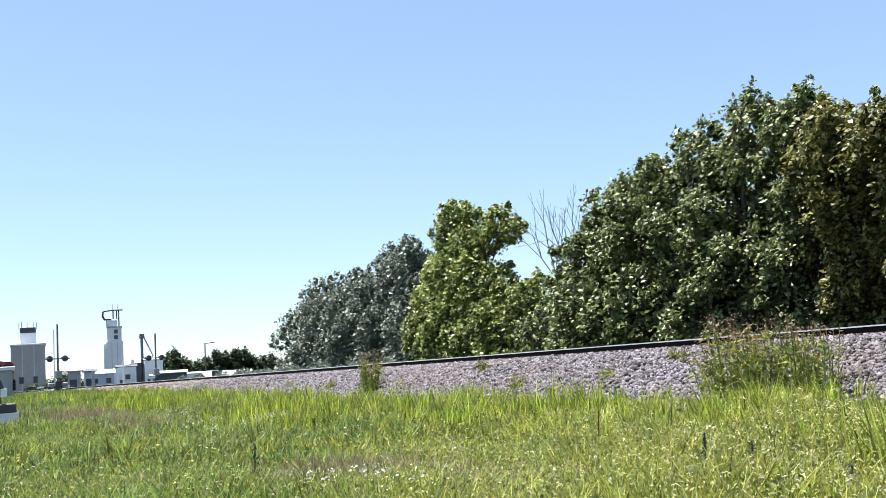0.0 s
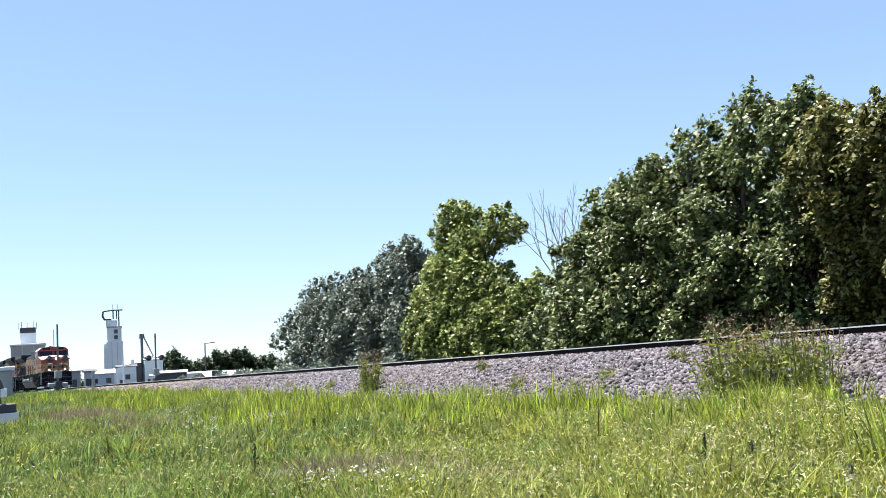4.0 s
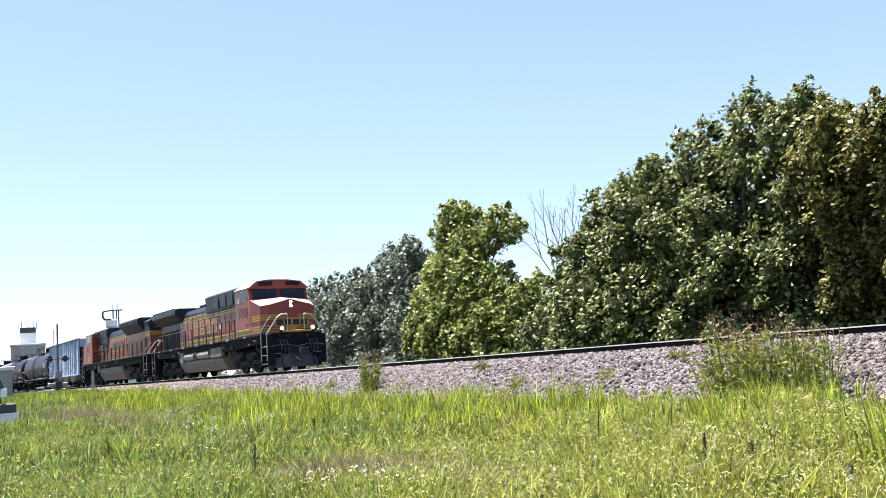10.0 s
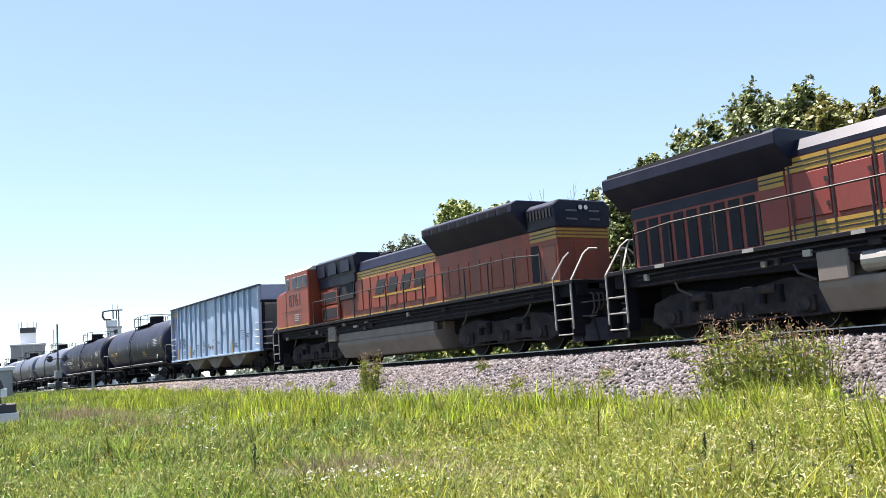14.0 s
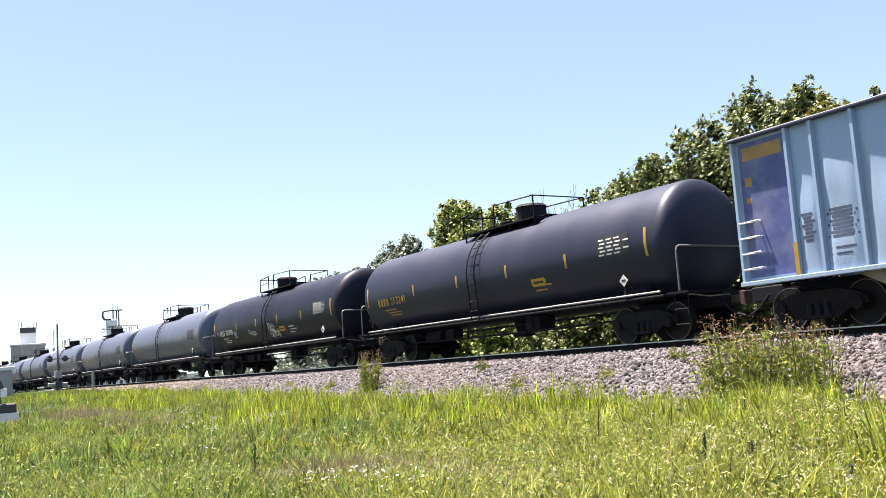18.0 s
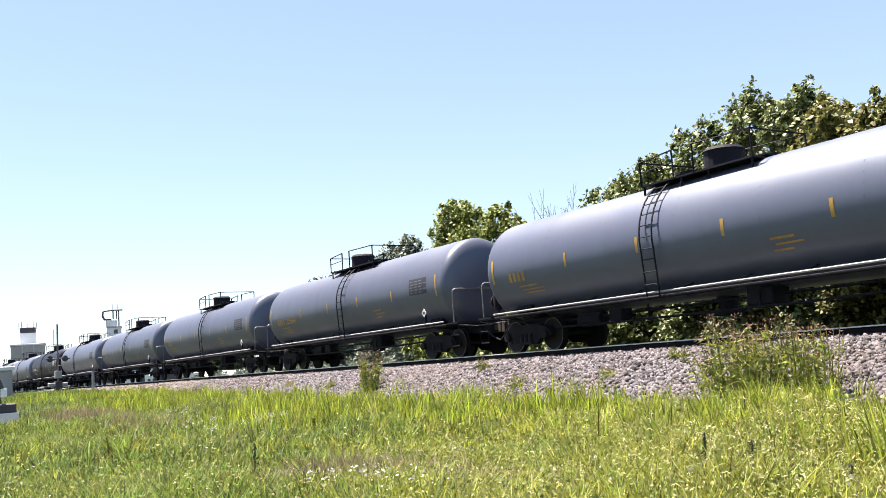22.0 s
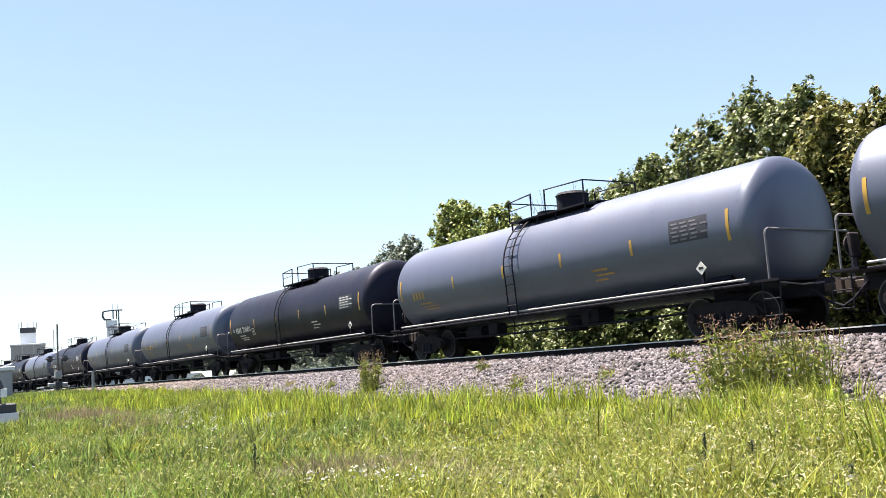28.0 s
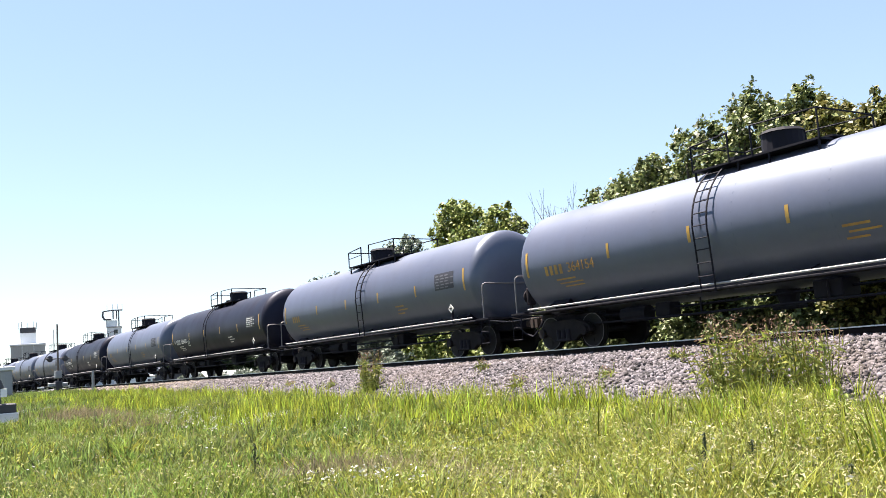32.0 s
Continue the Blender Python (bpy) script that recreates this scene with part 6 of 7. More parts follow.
def stripe(loco, x0, x1, y, z0, z1, material=None, name="stripe"):
    bm = B()
    box(bm, x0, x1, min(y, y * 1.004), max(y, y * 1.004), z0, z1)
    return part(name, bm, material or M_YELLOW, loco)


def triple(loco, x0, x1, y, z):
    """A yellow band with two dark lines in it."""
    stripe(loco, x0, x1, y, z - 0.02, z + 0.29)
    for k in range(2):
        stripe(loco, x0, x1, y * 1.006, z + 0.07 + 0.10 * k, z + 0.105 + 0.10 * k, M_LETTER, "stripe_line")


def fuel_tank(loco, x0, x1):
    bm = B()
    prism(bm, [(-1.05, 1.25), (-1.05, 0.98), (-1.42, 0.94), (-1.42, 0.80), (-1.12, 0.30), (1.12, 0.30), (1.42, 0.80), (1.42, 0.94), (1.05, 0.98), (1.05, 1.25)], x0, x1, "x", 0.03)
    return part("fuel_tank", bm, M_FUEL, loco, "dusty angular fuel tank")


def louvres(loco, x0, x1, y, z0, z1, k):
    for i in range(k):
        bm = B()
        x = x0 + (x1 - x0) * (i + 0.5) / k
        box(bm, x - (x1 - x0) / k * 0.36, x + (x1 - x0) / k * 0.36, min(y, y + 0.02 * (1 if y > 0 else -1)), max(y, y + 0.02 * (1 if y > 0 else -1)), z0, z1, 0.006)
        part("louvre", bm, M_GRILLE, loco)


def lamp(loco, x, y, z, r, s, material, name="headlight"):
    bm = B()
    cyl(bm, (x - s * 0.08, y, z), (x, y, z), r * 1.2, 14)
    h = part(name, bm, M_BLACK, loco)
    bm = B()
    cyl(bm, (x, y, z), (x + s * 0.012, y, z), r, 14)
    part("lens", bm, material, h, "lit round lens" if material is M_LAMP else "")


def loco_lead():
    """Wide-nosed road locomotive, cab to the front (+x)."""
    L = thing("locomotive", "orange locomotive with dark roof and yellow stripes, lit headlights", "locomotive", "freight train")
    bm = B()
    prism(bm, [(-10.35, 1.38), (-10.35, 1.76), (9.2, 1.76), (9.2, 1.38), (5.0, 1.22), (-5.0, 1.22)], -1.38, 1.38, "y", 0.02)
    box(bm, 9.2, 9.9, -1.15, 1.15, 1.36, 1.74, 0.02)
    part("underframe", bm, M_BLACK, L)
    bm = B()
    box(bm, -10.4, 9.15, -1.54, 1.54, 1.70, 1.80, 0.01)
    box(bm, 9.15, 9.98, -1.30, 1.30, 1.705, 1.795, 0.01)
    part("walkway", bm, M_BLACK, L)
    for s in (-1, 1):
        for i in range(22):
            if i % 3 == 1:
                stripe(L, -9.6 + i * 0.87, -9.3 + i * 0.87, s * 1.545, 1.71, 1.79, M_HANDRAIL, "walkway_mark")
    # long hood
    bm = B()
    prism(bm, [(-0.95, 1.80), (-0.95, 3.72), (-0.72, 3.98), (0.72, 3.98), (0.95, 3.72), (0.95, 1.80)], -5.3, -0.25, "x", 0.02)
    hood = part("engine_hood", bm, M_ORANGE, L)
    bm = B()
    prism(bm, [(-0.98, 1.80), (-0.98, 3.55), (0.98, 3.55), (0.98, 1.80)], -0.25, 5.85, "x", 0.02)
    part("blower_hood", bm, M_ORANGE, L)
    bm = B()
    prism(bm, [(-0.97, 3.72), (-0.74, 3.99), (0.74, 3.99), (0.97, 3.72), (0.97, 3.60), (-0.97, 3.60)], -5.28, -0.27, "x")
    part("hood_roof", bm, M_GREEN, L)
    bm = B()
    prism(bm, [(-1.06, 3.50), (-1.12, 4.35), (-0.95, 4.46), (0.95, 4.46), (1.12, 4.35), (1.06, 3.50)], -0.3, 5.8, "x", 0.02)
    part("upper_cabinet", bm, M_GREEN, L, "dark upper equipment cabinet")
    for x in (1.1, 2.3, 3.4, 4.7):
        for s in (-1, 1):
            bm = B()
            box(bm, x, x + 0.9, min(s * 1.08, s * 1.125), max(s * 1.08, s * 1.125), 3.62, 4.25, 0.01)
            part("cabinet_grille", bm, M_GREEN, L)
    for s in (-1, 1):
        triple(L, -5.25, 5.8, s * 0.985, 3.28)
        triple(L, -5.25, 5.8, s * 0.985, 1.88)
        # hood doors
        for i in range(11):
            x = -5.1 + i * 0.98
            bm = B()
            box(bm, x, x + 0.86, min(s * 0.945, s * 0.992) if x < -0.3 else min(s * 0.975, s * 1.0), max(s * 0.945, s * 0.992) if x < -0.3 else max(s * 0.975, s * 1.0), 2.28, 3.22, 0.012)
            d = part("hood_door", bm, M_ORANGE, L)
            stripe(L, x - 0.085, x - 0.045, s * 0.997, 1.85, 3.58, M_LETTER, "door_seam")
            for z in (2.45, 2.95):
                stripe(L, x + 0.76, x + 0.84, s * 1.002, z, z + 0.09, M_LETTER, "door_latch")
        # plain yellow blocks where the owner's lettering stands
        for i, x in enumerate((-2.95, -1.80, -0.70, 0.45)):
            stripe(L, x - 0.06, x + 0.92, s * 1.001, 2.32, 3.26, M_LETTER, "emblem_edge")
            stripe(L, x, x + 0.86, s * 1.006, 2.38, 3.20, M_GOLD, "emblem_block")
            for z0 in (2.50, 2.86):
                stripe(L, x + 0.26, x + 0.60, s * 1.011, z0, z0 + 0.22, M_ORANGE, "emblem_inset")
        stripe(L, 1.7, 2.0, s * 1.004, 2.5, 2.75, M_WHITE, "data_plate")
    # radiator section with its overhanging wings
    bm = B()
    prism(bm, [(-0.92, 1.80), (-0.92, 3.40), (0.92, 3.40), (0.92, 1.80)], -10.0, -5.32, "x", 0.02)
    part("radiator_cab", bm, M_ORANGE, L)
    bm = B()
    prism(bm, [(-0.92, 3.36), (-1.48, 3.86), (-1.48, 4.14), (-1.32, 4.22), (1.32, 4.22), (1.48, 4.14), (1.48, 3.86), (0.92, 3.36)], -10.40, -5.05, "x", 0.02)
    part("radiator_hood", bm, M_GREEN, L, "dark overhanging radiator wings")
    for s in (-1, 1):
        louvres(L, -9.9, -6.1, s * 0.925, 1.90, 3.02, 9)
        triple(L, -6.0, -5.35, s * 0.93, 1.88)
        triple(L, -6.0, -5.35, s * 0.93, 3.08)
        # the wing's shadow on the orange side, painted as a dark stripe
        stripe(L, -10.0, -6.05, s * 0.93, 3.08, 3.34, M_GREEN, 'dark_band')
    bm = B()
    prism(bm, [(-1.46, 3.98), (-1.46, 4.235), (1.46, 4.235), (1.46, 3.98)], -10.2, -5.4, "x")
    part("radiator_screen", bm, M_GRILLE, L)
    # roof pieces
    bm = B()
    box(bm, -3.4, -2.2, -0.5, 0.5, 3.97, 4.22, 0.04)
    part("exhaust_housing", bm, M_BLACK, L)
    bm = B()
    for x in (-1.2, -0.8):
        cyl(bm, (x, -0.3, 4.0), (x, 0.3, 4.0), 0.18, 12)
    part("dynamic_brake_vents", bm, M_BLACK, L)
    bm = B()
    for k, o in enumerate((-0.12, 0.0, 0.12)):
        cyl(bm, (6.0, o, 4.60), (6.0 + 0.28 + 0.07 * k, o, 4.61), 0.02, 8, 0.06)
    box(bm, 5.92, 6.04, -0.18, 0.18, 4.48, 4.60)
    part("horn", bm, M_BLACK, L)
    # cab
    bm = B()
    prism(bm, [(5.86, 1.80), (5.86, 4.10), (7.92, 4.10), (7.80, 4.08), (7.98, 3.45), (8.0, 1.80)], -1.53, 1.53, "y", 0.03)
    cab = part("cab", bm, M_ORANGE, L)
    bm = B()
    prism(bm, [(-1.54, 4.06), (-1.54, 4.12), (-1.12, 4.44), (-0.5, 4.52), (0.5, 4.52), (1.12, 4.44), (1.54, 4.12), (1.54, 4.06)], 5.86, 7.96, "x", 0.01)
    roof = part("cab_roof", bm, M_ORANGE, cab)
    # white sheets laid over the orange slopes, sunlight given as colour
    for s in (-1, 1):
        bm = B()
        vs = [bm.verts.new(q) for q in ((5.84, s * 1.56, 4.13), (7.90, s * 1.56, 4.13), (7.98, s * 1.13, 4.465), (5.84, s * 1.13, 4.465))]
        bm.faces.new(vs)
        part("roof_slope", bm, M_WHITE, roof, "roof slope whose sunlit brightness is painted white")
    for y0, y1 in ((-1.05, -0.35), (0.35, 1.05)):
        bm = B()
        box(bm, 7.95, 8.02, y0, y1, 4.22, 4.42, 0.01)
        part("number_board", bm, M_GLASS, cab)
    for s in (-1, 1):
        for x0, x1 in ((5.98, 6.38), (6.62, 7.16), (7.24, 7.62)):
            bm = B()
            box(bm, x0, x1, min(s * 1.52, s * 1.545), max(s * 1.52, s * 1.545), 3.47, 4.04, 0.01)
            w = part("side_window", bm, M_SILVER, cab)
            bm = B()
            box(bm, x0 + 0.05, x1 - 0.05, min(s * 1.53, s * 1.552), max(s * 1.53, s * 1.552), 3.52, 3.99)
            part("glass", bm, M_GLASS, w)
        bm = B()
        box(bm, 6.42, 6.58, min(s * 1.56, s * 1.60), max(s * 1.56, s * 1.60), 3.45, 3.70, 0.02)
        part("mirror", bm, M_WHITE, cab)
        words("5108", 0.72, M_LETTER, L, pose(6.95, s * 1.536, 2.93, 90, 0, 0 if s < 0 else 180), "road_number", "dark painted road number")
        triple(L, 5.9, 7.95, s * 1.536, 1.86)
        stripe(L, 7.3, 7.75, s * 1.536, 2.32, 2.38, M_LETTER)
    # windscreen
    for y0, y1 in ((-1.36, -0.10), (0.10, 1.36)):
        bm = B()
        prism(bm, [(7.985, 3.58), (7.86, 4.10), (7.885, 4.11), (8.010, 3.59)], y0, y1, "y")
        rim = part("windscreen_rim", bm, M_LETTER, cab)
        bm = B()
        prism(bm, [(8.000, 3.62), (7.885, 4.07), (7.900, 4.075), (8.018, 3.625)], y0 + 0.05, y1 - 0.05, "y")
        part("windscreen", bm, M_GLASS, rim)
        bm = B()
        tube(bm, [(8.03, (y0 + y1) / 2 + 0.2, 3.62), (7.97, (y0 + y1) / 2 - 0.15, 3.92)], 0.010, 4)
        part("wiper", bm, M_LETTER, rim)
    # nose: tapers forward, sloping top
    bm = B()
    vs = [bm.verts.new(q) for q in ((8.0, -1.53, 1.8), (8.0, 1.53, 1.8), (8.95, -1.42, 1.8), (8.95, 1.42, 1.8), (9.34, -1.12, 1.8), (9.34, 1.12, 1.8),
                                    (8.0, -1.53, 3.48), (8.0, 1.53, 3.48), (8.93, -1.38, 3.12), (8.93, 1.38, 3.12), (9.30, -1.08, 3.16), (9.30, 1.08, 3.16), (8.0, 0, 3.62), (9.30, 0, 3.42))]
    for q in ((0, 2, 8, 6), (1, 7, 9, 3), (2, 4, 10, 8), (3, 9, 11, 5), (4, 5, 11, 13, 10), (6, 8, 13, 12), (8, 10, 13), (7, 12, 13, 9), (9, 13, 11), (0, 6, 12, 7, 1)):
        bm.faces.new([vs[i] for i in q])
    bmesh.ops.recalc_face_normals(bm, faces=bm.faces)
    nose = part("nose", bm, M_ORANGE, L)
    # pale sheets over the orange nose paint its sunlit top
    for s in (-1, 1):
        bm = B()
        bm.faces.new([bm.verts.new(q) for q in ((8.02, s * 1.52, 3.49), (8.93, s * 1.37, 3.135), (9.28, s * 0.03, 3.43), (8.02, s * 0.03, 3.63))])
        part("nose_top", bm, M_SALMON, nose, "sloping nose top in pale salmon, sunlight painted in")

    def nose_band(z0, z1, material, x_from=8.02):
        """A band of paint round the nose."""
        bm = B()
        f = (x_from - 8.0) / 0.95
        line = [(x_from, 1.53 - 0.11 * f), (8.955, 1.425), (9.345, 1.125)]
        line = [(a + 0.004, b + 0.006) for a, b in line]
        pts = [(a, -b) for a, b in line] + [(a, b) for a, b in line[::-1]]
        for (a, b), (d, e) in zip(pts, pts[1:]):
            bm.faces.new([bm.verts.new(q) for q in ((a, b, z0), (d, e, z0), (d, e, z1), (a, b, z1))])
        part("nose_band", bm, material, nose)

    for k in range(3):
        nose_band(1.88 + 0.12 * k, 1.94 + 0.12 * k, M_YELLOW)
        nose_band(2.43 + 0.10 * k, 2.49 + 0.10 * k, M_YELLOW, 8.10)
    bm = B()
    box(bm, 9.34, 9.41, -0.34, 0.34, 1.85, 2.85, 0.02)
    part("nose_door", bm, M_ORANGE, nose)
    bm = B()
    prism(bm, [(-1.04, 2.22), (-0.62, 2.52), (0.62, 2.52), (1.04, 2.22), (1.04, 2.10), (0.42, 2.10), (0.0, 1.92), (-0.42, 2.10), (-1.04, 2.10)], 9.415, 9.428, "x")
    wing = part("nose_emblem", bm, M_GOLD, nose, "dull yellow winged emblem with dark blocks")
    for y in (-0.78, -0.38, 0.04, 0.44):
        bm = B()
        box(bm, 9.428, 9.440, y, y + 0.32, 2.18, 2.44)
        part("emblem_mark", bm, M_LETTER, wing)
    bm = B()
    box(bm, 9.92, 10.06, -0.74, 0.74, 1.80, 1.90, 0.01)
    part("yellow_platform_edge", bm, M_YELLOW, L)
    for z in (3.27, 3.08):
        lamp(L, 9.38, 0.0, z, 0.068, 1, M_LAMP)
    for y in (-0.78, 0.78):
        lamp(L, 10.06, y, 1.99, 0.08, 1, M_LAMP, "ditch_light")
        bm = B()
        box(bm, 9.85, 10.0, y - 0.08, y + 0.08, 1.8, 1.92, 0.01)
        part("ditch_light_bracket", bm, M_BLACK, L)
    pilot(L, 9.97, 1)
    pilot(L, -10.35, -1)
    end_steps(L, 9.90, 1)
    end_steps(L, -10.5, -1)
    bm = B()
    tube(bm, [(9.90, -0.42, 1.8), (9.90, -0.42, 2.62), (9.89, -0.5, 2.66)], 0.022)
    part("front_railing", bm, M_HANDRAIL, L, "pale front railing")
    bm = B()
    tube(bm, [(9.90, 0.42, 1.8), (9.90, 0.42, 2.62), (9.89, 0.5, 2.66)], 0.022)
    part("front_railing", bm, M_HANDRAIL, L, "pale front railing")
    for s in (-1, 1):
        handrails(L, [-9.4, -8.2, -6.9, -5.6, -4.3, -3.0, -1.7, -0.4, 0.9, 2.2, 3.5, 4.8, 5.6], s * 1.50)
    # tanks and gear below
    fuel_tank(L, -4.45, 3.3)
    for s in (-1, 1):
        for x0, x1 in ((-3.4, -1.6), (-0.9, 1.1)):
            bm = B()
            cyl(bm, (x0, s * 1.32, 1.20), (x1, s * 1.32, 1.20), 0.21, 14)
            part("air_reservoir", bm, M_SILVER, L, "dull silver air reservoir")
        bm = B()
        box(bm, 1.4, 3.2, min(s * 1.25, s * 1.47), max(s * 1.25, s * 1.47), 0.98, 1.5, 0.03)
        part("battery_box", bm, M_FUEL, L)
        bm = B()
        box(bm, -4.4, -3.7, min(s * 1.25, s * 1.47), max(s * 1.25, s * 1.47), 0.9, 1.5, 0.03)
        part("battery_box", bm, M_FUEL, L)
    underbody(L, -10.35, 10.1)
    loco_truck(L, -6.75, 1)
    loco_truck(L, 6.75, 1)
    return L


def loco_second():
    """Second road locomotive; its cab is at local +x."""
    L = thing("locomotive", "orange locomotive with black roof and flared radiators, running backwards", "locomotive", "freight train")
    bm = B()
    prism(bm, [(-10.6, 1.38), (-10.6, 1.76), (10.4, 1.76), (10.4, 1.38), (5.0, 1.22), (-5.0, 1.22)], -1.38, 1.38, "y", 0.02)
    part("underframe", bm, M_BLACK, L)
    bm = B()
    box(bm, -10.65, 10.45, -1.54, 1.54, 1.70, 1.80, 0.01)
    part("walkway", bm, M_BLACK, L)
    bm = B()
    prism(bm, [(-0.95, 1.80), (-0.95, 3.62), (0.95, 3.62), (0.95, 1.80)], -9.45, 6.6, "x", 0.02)
    part("engine_hood", bm, M_ORANGE_FRESH, L)
    bm = B()
    prism(bm, [(-0.98, 3.60), (-0.90, 3.96), (-0.6, 4.08), (0.6, 4.08), (0.90, 3.96), (0.98, 3.60)], -2.9, 3.0, "x", 0.02)
    part("hood_roof", bm, M_GREEN, L)
    bm = B()
    prism(bm, [(-1.05, 3.60), (-1.15, 4.30), (-0.95, 4.42), (0.95, 4.42), (1.15, 4.30), (1.05, 3.60)], 3.0, 6.6, "x", 0.02)
    part("inverter_cabinet", bm, M_GREEN, L)
    for s in (-1, 1):
        for x in (3.4, 4.6, 5.7):
            bm = B()
            box(bm, x, x + 0.8, min(s * 1.08, s * 1.14), max(s * 1.08, s * 1.14), 3.72, 4.2, 0.01)
            part("cabinet_grille", bm, M_GREEN, L)
    bm = B()
    prism(bm, [(-0.95, 3.42), (-1.5, 4.05), (-1.5, 4.30), (-1.3, 4.40), (1.3, 4.40), (1.5, 4.30), (1.5, 4.05), (0.95, 3.42)], -8.15, -2.95, "x", 0.02)
    wing = part("radiator_hood", bm, M_GREEN, L, "black flared radiator wings")
    for s in (-1, 1):
        for k in range(9):
            bm = B()
            box(bm, -7.9 + k * 0.55, -7.5 + k * 0.55, min(s * 1.49, s * 1.51), max(s * 1.49, s * 1.51), 4.08, 4.26, 0.005)
            part("radiator_panel", bm, M_BLACK, wing)
    bm = B()
    prism(bm, [(-1.0, 3.42), (-1.06, 4.05), (-0.85, 4.2), (0.85, 4.2), (1.06, 4.05), (1.0, 3.42)], -9.50, -8.15, "x", 0.03)
    rear = part("rear_roof", bm, M_GREEN, L)
    for y in (-0.62, 0.22):
        for z in (3.62, 3.86):
            bm = B()
            box(bm, -9.525, -9.50, y, y + 0.4, z, z + 0.05)
            part("end_grab", bm, M_ENDRAIL, rear)
    for y in (-0.10, 0.10):
        lamp(L, -9.54, y, 3.98, 0.07, -1, M_LAMPDIM, "rear_light")
    for z in (3.12, 3.22, 3.32):
        bm = B()
        box(bm, -9.465, -9.45, -0.95, 0.95, z, z + 0.06)
        part("end_stripe", bm, M_YELLOW, L)
    bm = B()
    box(bm, -9.48, -9.45, -0.36, 0.36, 1.86, 3.02, 0.01)
    part("end_door", bm, M_ORANGE_FRESH, L)
    for k in range(8):
        for s in (-1, 1):
            bm = B()
            box(bm, -9.38 + k * 0.15, -9.30 + k * 0.15, min(s * 1.045, s * 1.066), max(s * 1.045, s * 1.066), 3.72, 3.98)
            part("roof_louvre", bm, M_GRILLE, rear)
    for s in (-1, 1):
        triple(L, -2.9, 3.1, s * 0.958, 3.30)
        triple(L, -9.42, -8.2, s * 0.958, 3.12)
        stripe(L, -9.42, 6.5, s * 0.958, 1.86, 1.92)
        for i in range(8):
            x = -8.0 + i * 0.62
            bm = B()
            box(bm, x, x + 0.54, min(s * 0.94, s * 0.972), max(s * 0.94, s * 0.972), 2.0, 3.0, 0.01)
            part("hood_door", bm, M_ORANGE_FRESH, L)
        # flat dark stripe: shade of a recess, painted on the hood side
        stripe(L, -9.35, -8.75, s * 0.958, 1.95, 2.95, M_SEAM, "recess_panel")
        for i in range(9):
            x = -2.75 + i * 0.68
            bm = B()
            box(bm, x, x + 0.58, min(s * 0.94, s * 0.975), max(s * 0.94, s * 0.975), 2.1, 3.3, 0.01)
            part("hood_door", bm, M_ORANGE_FRESH, L)
        louvres(L, -8.65, -8.15, s * 0.955, 1.95, 3.0, 1)
        # dark slanted blocks where the owner's lettering stands
        for i in range(4):
            x = -2.0 + i * 0.98
            bm = B()
            e = 1 if s < 0 else -1
            prism(bm, [(x, 2.60), (x + 0.68, 2.60), (x + 0.68 + 0.22 * e, 3.10), (x + 0.22 * e, 3.10)], min(s * 0.976, s * 0.984), max(s * 0.976, s * 0.984), "y")
            part("emblem_block", bm, M_LETTER, L)
            stripe(L, x - 0.1, x + 0.86, s * 0.978, 2.46, 2.53)
        handrails(L, [-9.3, -8.0, -6.7, -5.4, -4.1, -2.8, -1.5, -0.2, 1.1, 2.4, 3.7, 5.0, 6.2], s * 1.50)
        for z in (2.2, 2.86):
            bm = B()
            box(bm, 4.75, 6.35, min(s * 0.94, s * 1.06), max(s * 0.94, s * 1.06), z - 0.30, z + 0.30, 0.02)
            frame_box = part("intake_frame", bm, M_ORANGE_FRESH, L)
            bm = B()
            box(bm, 4.88, 6.22, min(s * 1.055, s * 1.068), max(s * 1.055, s * 1.068), z - 0.20, z + 0.20, 0.005)
            part("intake_screen", bm, M_GRILLE, frame_box)
        bm = B()
        box(bm, 3.35, 4.6, min(s * 0.94, s * 1.03), max(s * 0.94, s * 1.03), 2.62, 3.30, 0.02)
        part("equipment_door", bm, M_GRILLE, L)
        bm = B()
        box(bm, 3.15, 6.55, min(s * 0.955, s * 1.045), max(s * 0.955, s * 1.045), 3.26, 3.62, 0.01)
        part("dark_upper_panel", bm, M_GREEN, L)
        for x in (3.3, 4.68, 6.42):
            stripe(L, x, x + 0.06, s * 1.02, 1.9, 3.25, M_SEAM, "panel_seam")
    # cab and nose
    bm = B()
    prism(bm, [(6.6, 1.80), (6.6, 4.20), (9.02, 4.20), (9.12, 4.12), (9.05, 3.48), (9.05, 1.80)], -1.53, 1.53, "y", 0.04)
    cab = part("cab", bm, M_ORANGE_FRESH, L)
    bm = B()
    prism(bm, [(-1.54, 4.16), (-1.25, 4.34), (1.25, 4.34), (1.54, 4.16), (1.5, 4.12), (-1.5, 4.12)], 6.6, 9.16, "x", 0.01)
    # white instead of cab colour: the sunlit look is in the paint
    part("cab_roof", bm, M_WHITE, cab, "pale cab roof with the sunlight painted in")
    for s in (-1, 1):
        for x0, x1 in ((6.72, 7.12), (7.2, 7.7), (7.78, 8.28), (8.62, 9.0)):
            bm = B()
            box(bm, x0, x1, min(s * 1.52, s * 1.545), max(s * 1.52, s * 1.545), 3.48, 3.98, 0.01)
            w = part("side_window", bm, M_SILVER, cab)
            bm = B()
            box(bm, x0 + 0.04, x1 - 0.04, min(s * 1.53, s * 1.552), max(s * 1.53, s * 1.552), 3.52, 3.94)
            part("glass", bm, M_GLASS, w)
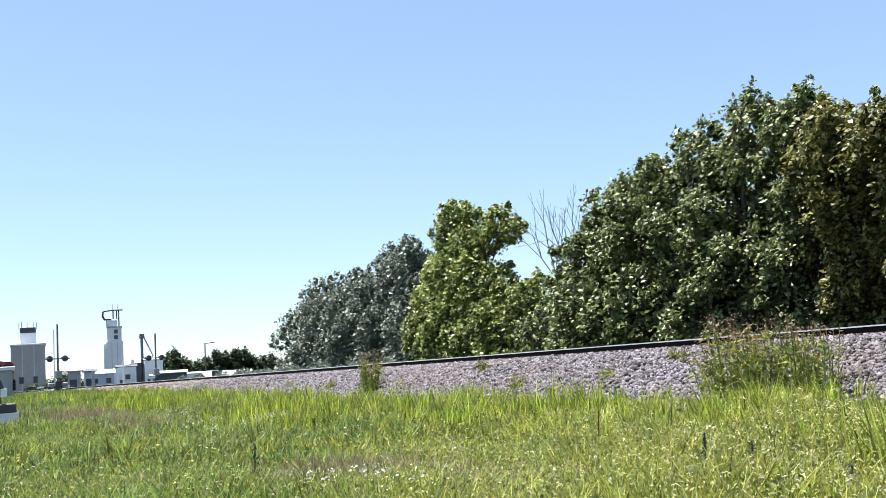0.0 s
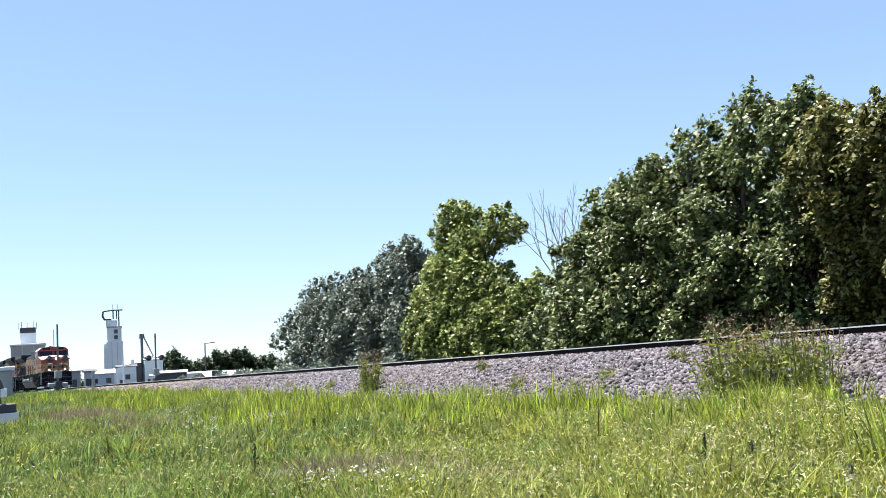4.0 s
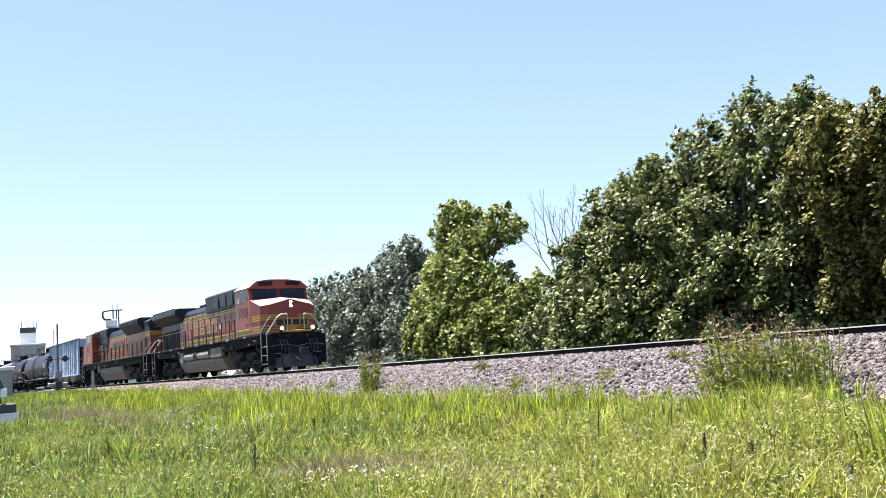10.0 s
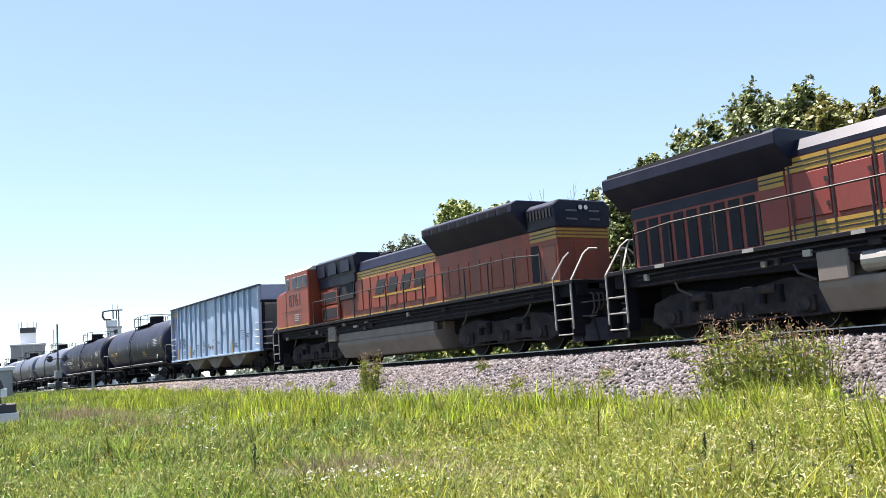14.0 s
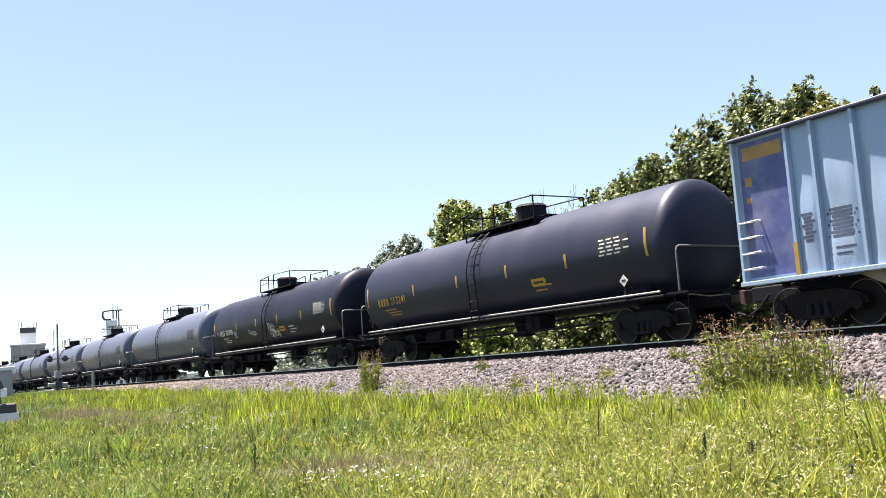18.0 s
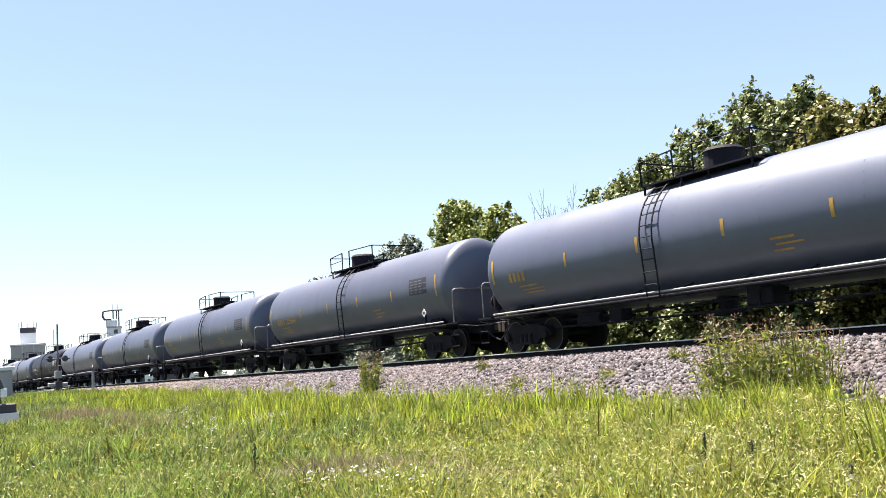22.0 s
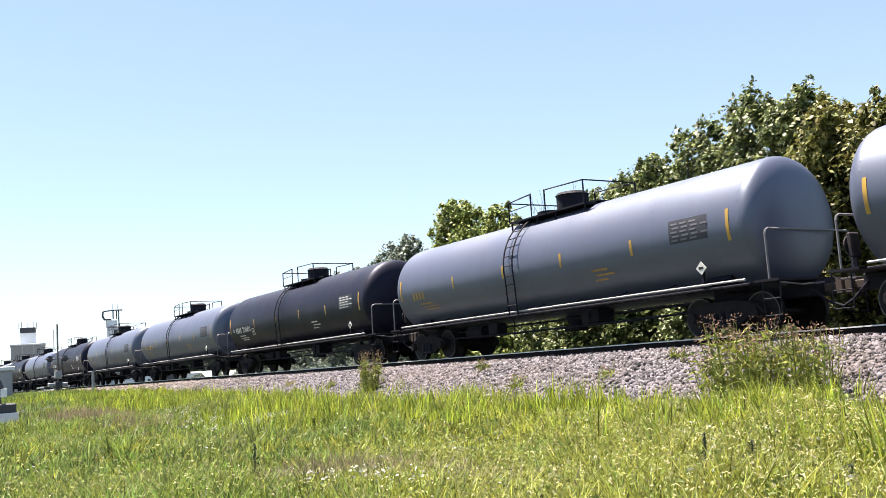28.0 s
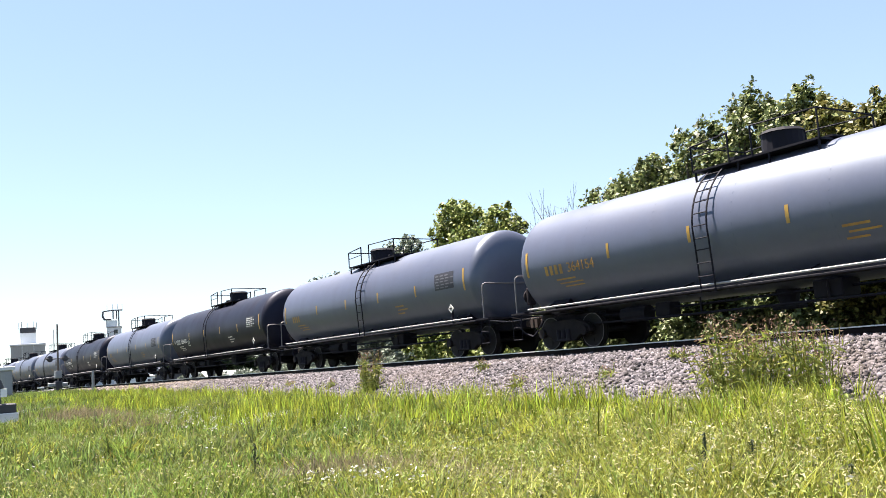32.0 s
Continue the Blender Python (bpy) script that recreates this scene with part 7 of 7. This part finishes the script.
        words("8761", 0.72, M_LETTER, L, pose(8.05, s * 1.536, 2.97, 90, 0, 0 if s < 0 else 180), "road_number", "dark painted road number")
        for z in (2.08, 2.16, 2.24, 2.32):
            stripe(L, 7.65, 8.15, s * 1.536, z, z + 0.04, M_HANDRAIL, "louvre_slat")
        stripe(L, 6.65, 10.2, s * 1.536, 1.84, 1.90, M_YELLOW)
        stripe(L, 7.4, 9.6, s * 1.536, 2.52, 2.545, M_SEAM, "panel_seam")
        stripe(L, 9.04, 9.06, s * 1.536, 1.9, 3.4, M_SEAM, "panel_seam")
    for y0, y1 in ((-1.25, -0.1), (0.1, 1.25)):
        bm = B()
        prism(bm, [(9.065, 3.55), (9.12, 4.06), (9.15, 4.06), (9.095, 3.55)], y0, y1, "y")
        part("windscreen", bm, M_GLASS, cab)
    bm = B()
    prism(bm, [(9.05, 1.80), (9.05, 3.48), (9.9, 3.40), (10.22, 3.30), (10.32, 1.80)], -1.52, 1.52, "y", 0.06)
    part("nose", bm, M_ORANGE_FRESH, L)
    lamp(L, 10.34, -0.1, 2.9, 0.1, 1, M_LAMPDIM)
    bm = B()
    for x, r in ((-0.6, 0.45), (0.6, 0.45)):
        cyl(bm, (x, 0, 4.06), (x, 0, 4.18), r, 16)
    box(bm, 1.5, 2.3, -0.35, 0.35, 4.05, 4.25, 0.03)
    part("roof_fans", bm, M_BLACK, L)
    pilot(L, 10.45, 1)
    pilot(L, -10.6, -1)
    end_steps(L, 10.8, 1)
    end_steps(L, -10.5, -1)
    fuel_tank(L, -3.3, 4.2)
    for s in (-1, 1):
        bm = B()
        box(bm, -3.2, 4.1, min(s * 1.2, s * 1.40), max(s * 1.2, s * 1.40), 0.94, 1.26, 0.03)
        part('tank_upper', bm, M_FUEL, L)
    for s in (-1, 1):
        bm = B()
        box(bm, 4.3, 5.0, min(s * 1.2, s * 1.46), max(s * 1.2, s * 1.46), 1.0, 1.6, 0.03)
        part("battery_box", bm, M_FUEL, L)
    underbody(L, -10.6, 10.4)
    loco_truck(L, -6.9, -1)
    loco_truck(L, 6.9, -1)
    return L


# the train: each vehicle with its place along the train and its turn
TRAIN = [(loco_lead(), -83.55, 0), (loco_second(), -106.0, 180), (hopper_car(), -125.85, 0)]
GREYCAR = "grey tank car with pale side rails and yellow marks"
right_dome = dict(lad=-0.80, dome_x=0.40, p0=-1.45, p1=2.0)
PALECAR = "pale grey tank car with pale side rails and yellow marks"
kinds = {
    "first": tank_car("dusty black tank car with pale side rails and yellow marks", M_TANK_DARK, M_YELLOW, "213241", sign=True, lad=-0.25, dome_x=0.95, p0=-1.45, p1=2.3),
    "scrawl": tank_car("black tank car with white sprayed scrawl on its side", M_TANK_BLACK, M_WHITE, "705498", sketch=True),
    "black": tank_car("black tank car with white panel and pale side rails", M_TANK_BLACK, M_WHITE, "208400", **right_dome),
    "grey": tank_car(GREYCAR, M_TANK_GREY, M_GOLD, "205564"),
    "plain": tank_car(GREYCAR, M_TANK_GREY, M_GOLD, **right_dome),
    "pale": tank_car(PALECAR, M_TANK_PALE, M_GOLD),
    "pale_right": tank_car(PALECAR, M_TANK_PALE, M_GOLD, **right_dome),
    "numbered": tank_car(PALECAR, M_TANK_PALE, M_GOLD, "364154", **right_dome),
}
used = set()
for k, kind in enumerate(("first", "scrawl", "pale_right", "grey", "pale", "pale", "pale_right", "black", "numbered", "pale", "black", "pale", "black", "plain", "pale", "plain", "pale")):
    car = kinds[kind]
    if kind in used:
        car = copy_thing(car, Matrix())
        SPINNING.extend((o, 0.457, 1) for o in car.children_recursive if o.name.startswith("wheelset"))
    used.add(kind)
    TRAIN.append((car, -143.39 - 17.98 * k, 0))


# ---------------------------------------------------------------- what moves
def motions():
    """The train rolls along the track, and its wheels turn with it."""
    for vehicle, place, turn in TRAIN:
        walk(vehicle, [(t, pose(place + s, TRACK_Y, RAIL_Z, 0, 0, turn)) for t, s in TRAVEL])
    ts, ss = [t for t, _ in TRAVEL], [s for _, s in TRAVEL]
    rolled = {}
    for wheels, r, facing in SPINNING:
        if (r, facing) not in rolled:
            rows = []
            for i in range(961):
                a = facing * float(np.interp(i / 30, ts, ss)) / r
                rows.append((i / 30, Matrix.Rotation(math.fmod(a, 2 * math.pi), 4, "Y")))
            walk(wheels, rows)
            rolled[r, facing] = wheels.animation_data
        else:
            wheels.rotation_mode = "QUATERNION"
            data = wheels.animation_data_create()
            data.action = rolled[r, facing].action
            data.action_slot = rolled[r, facing].action_slot


motions()
